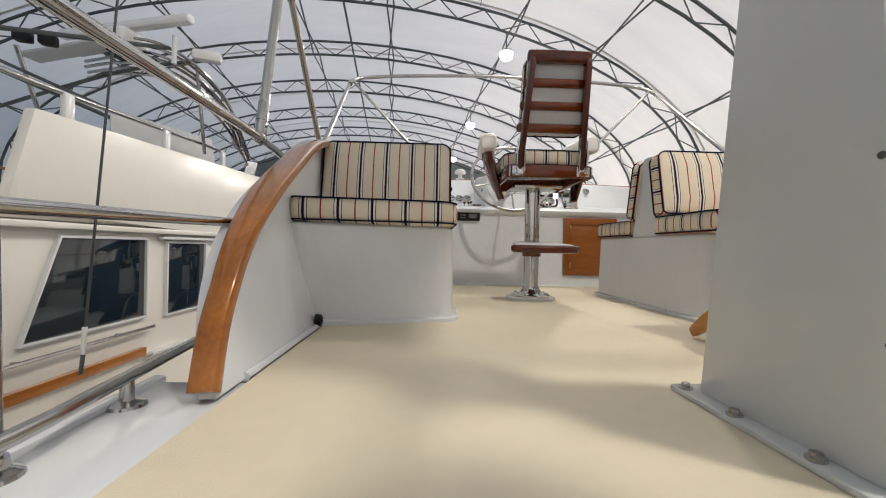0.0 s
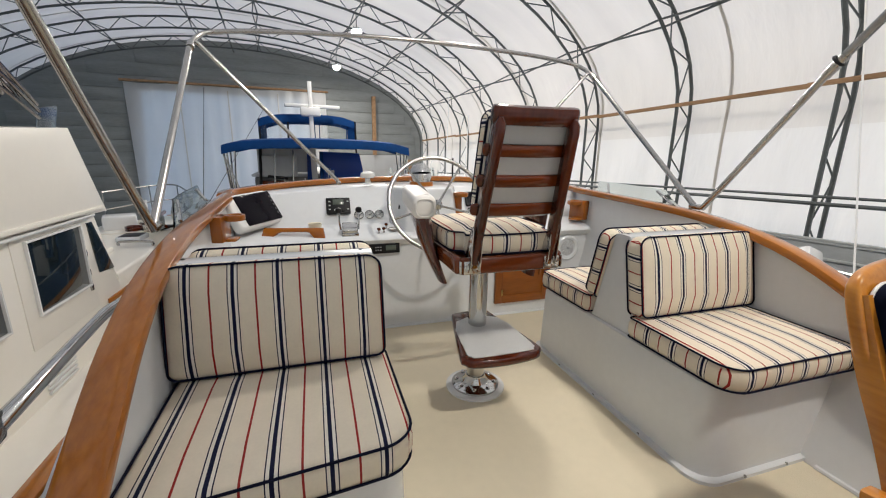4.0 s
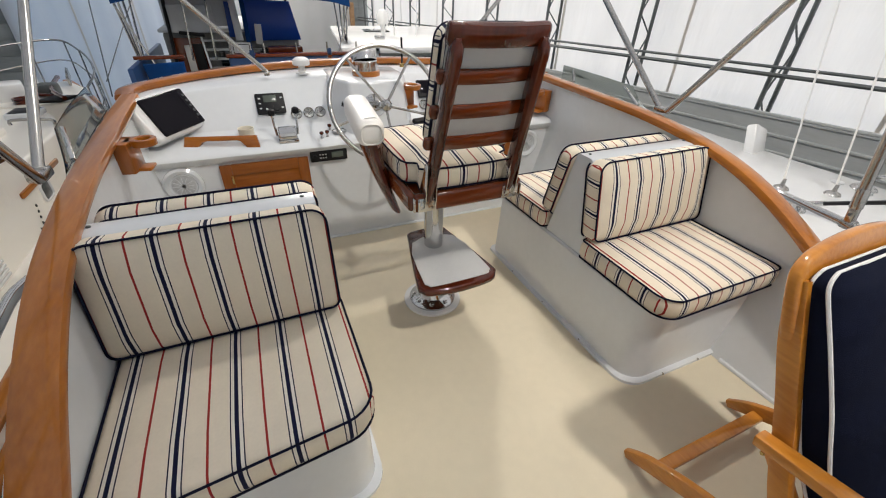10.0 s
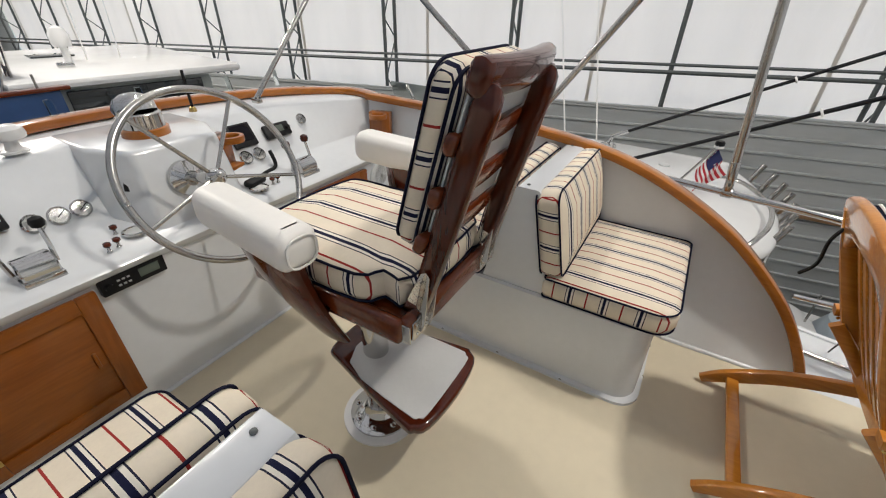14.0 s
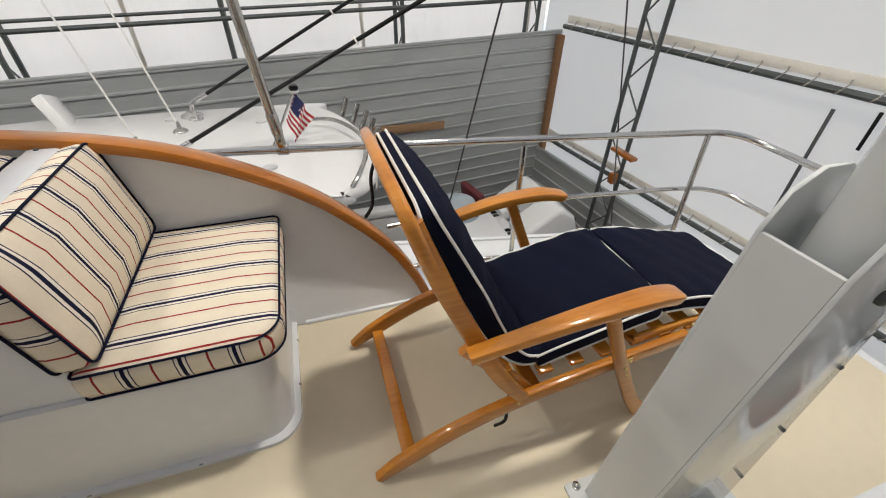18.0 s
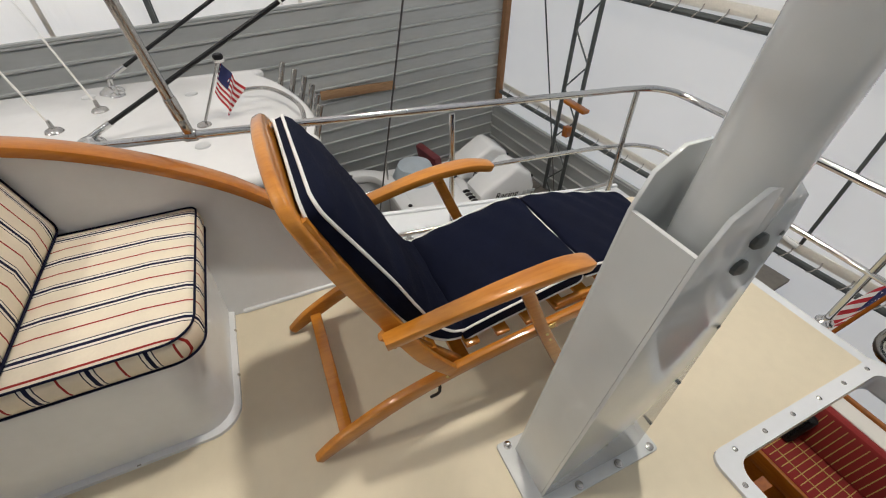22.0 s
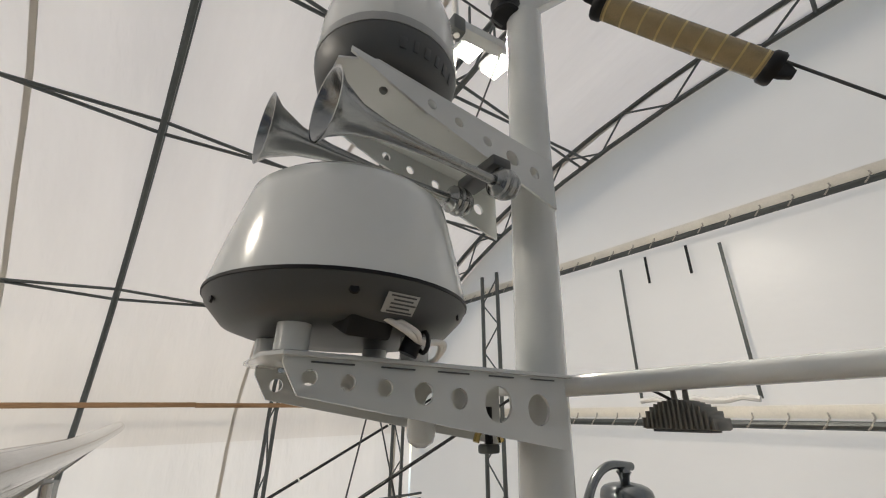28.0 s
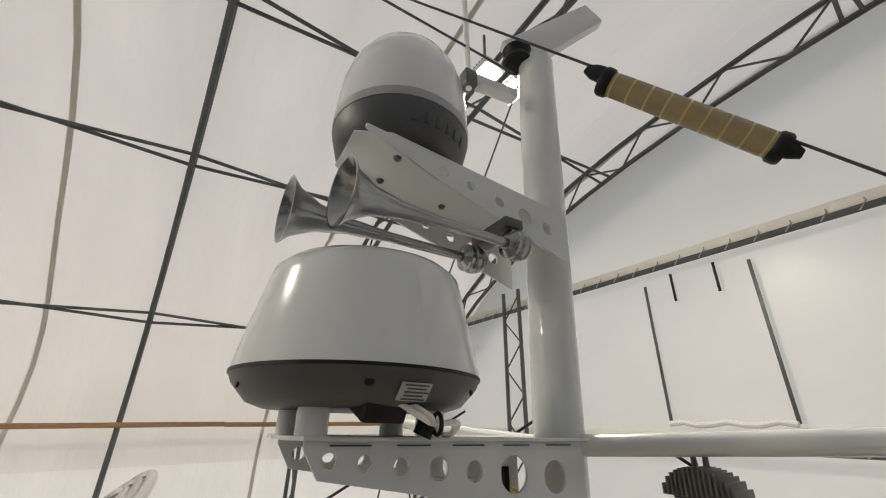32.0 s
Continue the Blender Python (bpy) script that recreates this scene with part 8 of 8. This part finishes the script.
part("blue_curtain", plate([(-0.30, 0.55), (-0.19, 0.55), (-0.20, 1.12), (-0.28, 1.12)], 0.012, axes((0, 10.44, 0), (1, 0, 0), (0, 0, 1)), 0.003), BLUECLOTH, bb)
part("blue_cover", plate([(-0.04, -0.15), (0.04, -0.15), (0.06, 1.17), (-0.02, 1.17)], 0.06, axes((0, 10.40, 0), (1, 0, 0), (0, 0, 1)), 0.015), BLUE, bb)
part("white_board", box(0.12, 0.03, 0.34, pose(0.21, 10.36, 0.60, 0, 4, 0), 0.006), GREYVINYL, bb)
part("drawer_unit", box(0.34, 0.2, 0.22, pose(-0.14, 10.34, 0.36), 0.01), OFFWHITE, bb)
part("drawer_edge", sweep(bmesh.new(), [(x, 10.235, z) for x, z in rounded(0.28, 0.15, 0.01, cx=-0.14, cy=0.37)], rect(0.012, 0.012), True), BLACK, bb)
part("seat_back", box(0.70, 0.05, 0.44, pose(-0.85, 10.40, 0.85), 0.02), GREYVINYL, bb)
part("fly_beam", box(1.3, 0.06, 0.05, pose(-0.70, 10.42, 1.26), 0.01), BLACK, bb)
part("fly_ladder", tube([(-0.98, 10.2, 0.2), (-0.92, 10.3, 1.2)], 0.018, 8), STEEL, bb)
part("fly_ladder", tube([(-0.60, 10.2, 0.2), (-0.56, 10.3, 1.2)], 0.018, 8), STEEL, bb)
part("wheelhouse_post", rod((-1.28, 10.4, 0.1), (-1.22, 10.5, 1.25), 0.03, 8), BLACK, bb)
part("tool_rack", box(0.4, 0.05, 0.06, pose(-0.9, 10.3, 0.62, 0, 6, 0), 0.01), BLACK, bb)
part("cockpit_table", box(0.62, 0.3, 0.12, pose(0.62, 10.1, 0.36), 0.02), MAHOGX, bb)
for k in range(4):
    part("name_bar", box(0.07, 0.008, 0.05, pose(0.95 + 0.1 * k, 8.70, 0.29 - 0.40, 0, 0, 0), 0.002), OFFWHITE, bb)
part("mast", span(-0.19, -0.10, 10.42, 10.51, 0.7, 2.62, 0.02), OFFWHITE, bb)
part("mast_foot", plate([(-0.20, 0.5), (-0.07, 0.5), (-0.10, 1.42), (-0.21, 1.42)], 0.08, axes((0, 10.38, 0), (1, 0, 0), (0, 0, 1)), 0.02), GREYVINYL, bb)
part("radar_scanner", box(1.15, 0.1, 0.07, pose(-0.1, 10.5, 2.12, 0, 0, 8), 0.02), OFFWHITE, bb)
part("radar_box", box(0.42, 0.3, 0.18, pose(-0.15, 10.5, 2.0), 0.04), OFFWHITE, bb)
for k in range(6):
    part("step", box(0.40, 0.16, 0.03, pose(-0.56 + 0.02 * k, 10.42 - 0.05 * k, 0.50 - 0.15 * k), 0.006), GREYVINYL, bb)
for x in (-0.78, -0.35):
    part("stair_side", sweep(bmesh.new(), [(x, 10.46, 0.58), (x + 0.1, 10.14, -0.45)], rect(0.03, 0.12, 0.004)), OFFWHITE, bb)
for k in range(5):
    part("rail_post", rod((-0.3 + 0.5 * k, 8.80, 0.44), (-0.3 + 0.5 * k, 8.80, 0.62), 0.014, 8), STEEL, bb)
part("side_rail", rod((1.9, 8.9, 0.42), (2.1, 12, 0.5), 0.03, 8), MAHOGX, bb)

# ---- boat ahead to starboard: white cabin top ----
wb = thing("white_cabin_boat", (3.0, 8.5, FLOOR), "white cabin cruiser with a flat rounded cabin top", "motor boat")
part("hull", span(1.9, 4.9, 6.2, 13, FLOOR, -0.7, 0.3), OFFWHITE, wb)
part("cabin", span(1.95, 4.2, 6.8, 10.4, -0.75, 0.28, 0.12), mat("grey green cabin side", (0.40, 0.43, 0.41), 0.3), wb)
part("window", span(1.93, 1.96, 7.1, 10.0, -0.1, 0.2, 0.01), GLASSDARK, wb)
part("window", span(2.2, 4.0, 6.78, 6.82, -0.1, 0.2, 0.01), GLASSDARK, wb)
part("roof", box(2.9, 4.3, 0.12, pose(3.05, 8.5, 0.36), 0.055), OFFWHITE, wb)
part("roof_hatch", box(0.6, 0.45, 0.03, pose(2.6, 9.2, 0.43), 0.012), GLASSDARK, wb)
part("dome", lathe([(0.12, 0), (0.13, 0.05), (0.13, 0.16), (0.09, 0.25), (0.02, 0.28)], pose(2.6, 8.0, 0.66), 24), OFFWHITE, wb)
part("dome_post", rod((2.6, 8.0, 0.42), (2.6, 8.0, 0.68), 0.05, 12), OFFWHITE, wb)
part("antenna", rod((2.9, 8.3, 0.42), (2.95, 8.3, 2.4), 0.010, 6), OFFWHITE, wb)
part("antenna", rod((3.4, 8.4, 0.42), (3.5, 8.5, 2.0), 0.010, 6), OFFWHITE, wb)
part("horn", box(0.2, 0.12, 0.08, pose(2.45, 7.5, 0.45), 0.02), CHROME, wb)
for k in range(4):
    part("roof_rail_post", rod((1.75, 7.0 + k, 0.42), (1.75, 7.0 + k, 0.55), 0.012, 6), STEEL, wb)

wb.location, wb.rotation_euler = (3.15, 10.9, FLOOR + 0.1), (0, 0, radians(-8))

# ---- boat to starboard: white sportfisher hardtop ----
sf = thing("white_sportfisher", (4.6, 2.0, FLOOR), "white centre-console fishing boat with a hardtop", "fishing boat")
ho = [(3.10, 6.2), (3.05, 1.75), (3.10, 1.35), (3.35, 1.08), (4.0, 0.98), (4.7, 1.10), (5.25, 1.35), (5.5, 1.75), (5.5, 6.2)]
part("hardtop", plate([(p.x, p.y) for p in cat([(a, b, 0) for a, b in ho], 4)], 0.11, pose(0, 0, -0.21), 0.045, seg=3), OFFWHITE, sf, "glossy white moulded hardtop")
for x, y in ((3.7, 1.9), (4.9, 2.0), (5.2, 2.9), (4.0, 3.4), (3.6, 4.4)):
    part("fitting", lathe([(0.06, 0), (0.055, 0.012), (0.02, 0.016)], pose(x, y, -0.1), 18), GREYVINYL, sf)
tr = cat([(4.62, 1.62, -0.10), (4.58, 1.50, -0.02), (4.45, 1.28, 0.0), (4.0, 1.10, 0.0), (3.55, 1.12, 0.0), (3.25, 1.22, -0.03), (3.16, 1.30, -0.10)], 5)
part("top_rail", tube(tr, 0.02, 8), STEEL, sf)
for k in range(7):
    x = 3.55 + 0.26 * k
    y = 1.00 + 0.30 * ((x - 4.2) / 1.2) ** 2
    part("rod_holder", rod((x, y + 0.02, -0.30), (x + 0.02, y - 0.10, 0.02), 0.028, 10), STEEL, sf)
part("light_bar", tube(cat([(3.3, 1.10, -0.23), (4.1, 0.99, -0.24), (5.2, 1.32, -0.23)], 5), 0.02, 8), STEEL, sf)
for x, y in ((3.5, 2.2), (5.2, 2.2), (3.5, 4.2), (5.2, 4.2)):
    part("hardtop_leg", rod((x, y, -0.2), (x, y + 0.1, -1.9), 0.03, 10), OFFWHITE, sf)
part("windscreen", span(3.4, 5.3, 4.6, 4.64, -1.5, -0.25, 0.01), GLASSDARK, sf)
part("console_side", span(3.6, 5.1, 3.0, 4.6, FLOOR + 0.5, -1.35, 0.08), OFFWHITE, sf)
# hull with cockpit
hs = cat([(3.15, -1.15, 0), (3.0, 0.3, 0), (3.0, 4.0, 0), (3.3, 7.0, 0), (4.5, 9.5, 0)], 5)
for nm, f in (("topside_port", lambda x: x), ("topside_starboard", lambda x: 8.8 - x)):
    bm = bmesh.new()
    r = [[bm.verts.new((f(p.x + d), p.y, z)) for d, z in ((0.25, FLOOR), (0.02, -2.5), (0.0, -1.95), (0.28, -1.93), (0.30, -2.7))] for p in hs]
    for a, b in zip(r, r[1:]):
        for j in range(4):
            bm.faces.new((a[j], a[j + 1], b[j + 1], b[j]))
    part(nm, bm, OFFWHITE, sf, smooth=30)
part("transom", span(3.15, 5.65, -1.2, -0.8, FLOOR, -2.0, 0.08), OFFWHITE, sf)
part("cockpit_sole", span(3.2, 5.6, -0.9, 5.0, -2.85, -2.75), mat("wet grey sole", (0.24, 0.23, 0.20), 0.6, 0, 0.25, 3), sf)
part("aft_deck", span(3.3, 5.55, -0.95, -0.02, -2.75, -1.86, 0.10), OFFWHITE, sf)
part("coaming_bolster", sweep(bmesh.new(), cat([(5.62, 2.2, -1.84), (5.62, 0.75, -1.84), (5.58, 0.30, -1.84), (5.38, 0.06, -1.84), (4.9, 0.0, -1.84), (3.5, 0.0, -1.84)], 6), rect(0.20, 0.13, 0.04), False, (0, 0, 1)), OFFWHITE, sf)
for x, y in ((4.5, -0.05), (5.55, 0.5), (5.0, -0.6)):
    part("rod_socket", lathe([(0.032, 0), (0.03, 0.012), (0.018, 0.014)], pose(x, y, -1.78), 14), BLACK, sf)
part("aft_rail_post", rod((5.25, 0.02, -1.8), (5.25, 0.02, -1.38), 0.014, 8), STEEL, sf)
part("seat", lathe([(0.3, 0), (0.34, 0.3), (0.25, 0.5), (0.1, 0.55)], pose(5.3, -0.42, -2.16), 24), mat("pale blue vinyl", (0.42, 0.48, 0.52), 0.5), sf)
part("red_backrest", box(0.58, 0.12, 0.55, pose(5.58, -0.80, -1.9, -12, 0, 10), 0.03), mat("maroon vinyl", (0.13, 0.02, 0.025), 0.5), sf)
for k in range(4):
    part("gunwale_cleat", box(0.05, 0.14, 0.03, pose(3.13, -0.7 + 0.9 * k, -1.92), 0.012), STEEL, sf)
for x in (4.68, 5.39):
    ob = part("outboard", plate([(-1.12, -2.06), (-1.10, -1.90), (-1.24, -1.80), (-1.62, -1.56), (-1.72, -1.56), (-1.93, -1.70), (-2.02, -1.92), (-1.99, -2.16)][::-1], 0.50, axes((x - 0.25, 0, 0), (0, 1, 0), (0, 0, 1)), 0.07, seg=4), OFFWHITE, sf, "white outboard engine cowl")
    part("lower_cowl", plate([(-1.16, -2.06), (-1.98, -2.16), (-1.90, -2.45), (-1.3, -2.45)], 0.40, axes((x - 0.20, 0, 0), (0, 1, 0), (0, 0, 1)), 0.04), OFFWHITE, ob)
    part("leg", box(0.16, 0.34, 0.85, pose(x, -1.62, -2.85), 0.05), OFFWHITE, ob)
    part("swivel_bracket", box(0.30, 0.22, 0.42, pose(x, -1.18, -2.36), 0.03), BLACK, ob)
    part("vent", box(0.30, 0.02, 0.12, pose(x, -2.005, -1.86, 20, 0, 0), 0.006), BLACK, ob)
    words("Racing", 0.15, axes((x - 0.255, -1.32, -1.99), (0, -1, -0.08), (0, -0.08, 1)), BLACK, ob)
    for k in range(3):
        part("number_bar", box(0.006, 0.06, 0.06, pose(x - 0.252, -1.84 - 0.075 * k, -2.00, 12, 0, 0), 0.001), GREYVINYL, ob)
    for k in range(4):
        part("hose", tube(cat([(x - 0.12 + 0.08 * k, -1.2, -2.15), (x - 0.16 + 0.09 * k, -1.05, -1.98), (x - 0.2 + 0.1 * k, -0.9, -2.05)], 5), 0.024, 8), BLACK if k % 2 else WIRE, ob)
# outriggers
for a, b in (((4.09, 2.55, 0.02), (3.80, -2.45, 2.55)), ((5.27, 2.55, 0.10), (5.63, -2.3, 2.55))):
    orr = thing("outrigger", a, "long black carbon outrigger pole laid back over the hardtop", "outrigger", "outriggers")
    A, B = Vector(a), Vector(b)
    part("pole", rod(A, B, 0.018, 10), CARBON, orr)
    part("sleeve", rod(A - (B - A).normalized() * 0.16, A + (B - A).normalized() * 0.05, 0.024, 12), CHROME, orr)
    part("base", rod((a[0], a[1] + 0.16, -0.1), A - (B - A).normalized() * 0.14, 0.025, 10), CHROME, orr)
    part("base_plate", lathe([(0.11, 0), (0.10, 0.02), (0.05, 0.05)], pose(a[0], a[1] + 0.16, -0.1), 18), CHROME, orr)
    part("stay_foot", lathe([(0.07, 0), (0.06, 0.02), (0.02, 0.03), (0.016, 0.10)], pose(a[0] - 0.12, a[1] + 0.10, -0.1), 14), CHROME, orr)
    for t in (0.3, 0.55, 0.8):
        p = A.lerp(B, t)
        part("line_guide", lathe([(0.03, -0.008), (0.034, 0), (0.03, 0.008)], along(p, B), 14), VINYL, orr)
# white lines running up from chrome feet on the hardtop
for a, b in (((4.80, 2.745, -0.06), (5.3, 3.5, 3.2)), ((4.46, 3.02, -0.06), (4.9, 3.8, 3.2))):
    ln = thing("halyard_line", a, "thin white line rising from the boat to starboard", "line", "white lines")
    part("rope", rod(a, b, 0.009, 6), VINYL, ln)
    part("deck_eye", lathe([(0.07, -0.04), (0.06, -0.02), (0.02, 0.0), (0.014, 0.06)], pose(*a), 14), STEEL, ln)
solo("folded_rod_rest", box(0.30, 0.12, 0.62, pose(5.35, 3.86, -0.12, -25, 20, 0), 0.03), OFFWHITE, "white folded arm standing on the hardtop", "arm")
# flag on its staff
fg = thing("ensign", (4.10, 1.88, -0.1), "small striped ensign drooping from a chrome staff", "flag")
part("foot", lathe([(0.06, 0), (0.055, 0.012), (0.02, 0.03)], pose(4.10, 1.885, -0.1), 16), STEEL, fg)
part("staff", rod((4.10, 1.885, -0.1), (4.10, 1.61, 0.40), 0.011, 8), STEEL, fg)
part("finial_band", lathe([(0.038, 0), (0.041, 0.01), (0.038, 0.02)], pose(4.10, 1.605, 0.382), 14), WHITEPIPE, fg)
part("finial", lathe([(0.032, 0), (0.04, 0.012), (0.04, 0.03), (0.03, 0.042)], pose(4.10, 1.605, 0.40), 14), BLACK, fg)
FO = Vector((4.10, 1.60, 0.37))
def cloth(u, v):
    return FO + Vector((0, 0.115, -0.215)) * (1 - v) + (Vector((0.02, -0.06, -0.24)) * u + Vector((0.045, 0.03, 0)) * math.sin(u * 8 + v * 2) * u + Vector((0, -0.05, 0.03)) * v * u)


for k in range(13):
    v0, v1 = k / 13, (k + 1) / 13
    bm = bmesh.new()
    g = [[bm.verts.new(cloth(i / 10, v)) for v in (v0, v1)] for i in range(11)]
    for a, b in zip(g, g[1:]):
        bm.faces.new((a[0], a[1], b[1], b[0]))
    part("stripe", bm, FLAGRED if k % 2 == 0 else WHITEPIPE, fg)
bm = bmesh.new()
g = [[bm.verts.new(cloth(i / 10, v) + Vector((0.004 * sgn, 0.004 * sgn, 0))) for v in (6 / 13, 1.0)] for sgn in (-1,) for i in range(5)]
for a, b in zip(g, g[1:]):
    bm.faces.new((a[0], a[1], b[1], b[0]))
g2 = [[bm.verts.new(cloth(i / 10, v) + Vector((0.004, 0.004, 0))) for v in (6 / 13, 1.0)] for i in range(5)]
for a, b in zip(g2, g2[1:]):
    bm.faces.new((a[0], a[1], b[1], b[0]))
part("canton", bm, FLAGBLUE, fg)
# second flag at own stern
f2 = thing("stern_flag", (0.78, -1.9, -1.3), "striped flag drooping from a varnished staff at the stern", "flag")
F0, F1 = Vector((0.69, -2.32, -0.38)), Vector((0.76, -2.02, -1.05))
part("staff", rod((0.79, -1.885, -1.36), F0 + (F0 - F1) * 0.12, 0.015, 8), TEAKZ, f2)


def drape(u, v):
    """u along the fly, v up the hoist."""
    p = F1.lerp(F0, v)
    return p + Vector((0.13 * u, -0.05 * u, -0.34 * u)) + Vector((0.03, 0.05, 0)) * math.sin(5 * u + 6 * v) * u


def cloth_strip(fn, u1, v0, v1, off=0.0):
    bm = bmesh.new()
    g = [[bm.verts.new(fn(u1 * i / 10, v) + Vector((off, off, 0))) for v in (v0, (v0 + v1) / 2, v1)] for i in range(11)]
    for a, b in zip(g, g[1:]):
        for j in range(2):
            bm.faces.new((a[j], a[j + 1], b[j + 1], b[j]))
    return bm


for k in range(13):
    part("stripe", cloth_strip(drape, 1.0, k / 13, (k + 1) / 13), FLAGRED if k % 2 == 0 else WHITEPIPE, f2)
for off in (-0.004, 0.004):
    part("canton", cloth_strip(drape, 0.45, 6 / 13, 1.0, off), FLAGBLUE, f2)
for k in range(15):
    u, v = 0.05 + 0.08 * (k % 5), 0.56 + 0.15 * (k // 5)
    p = drape(u, v)
    part("star", box(0.014, 0.014, 0.014, pose(p.x, p.y, p.z, 20, 30, 10), 0), WHITEPIPE, f2)
# plank across pilings
solo("loose_plank", box(0.05, 1.25, 0.13, axes(shed(0.19, 2.85, -1.03), SU, SV) @ pose(0, 0, 0, -2, 0, 0), 0.006), RAWWOOD, "raw timber plank fixed against the ribbed siding", "plank")

# lines and small gear of the neighbours
for a, b in (((-3.0, 12.6, -0.5), (-1.9, 24.0, 3.9)), ((-2.6, 11.0, -0.5), (-4.6, 22.5, 4.2))):
    solo("mooring_line", rod(a, b, 0.012, 6), WIRE, "thin dark line slung from the boats to the roof", "line", "slung lines", at=a)
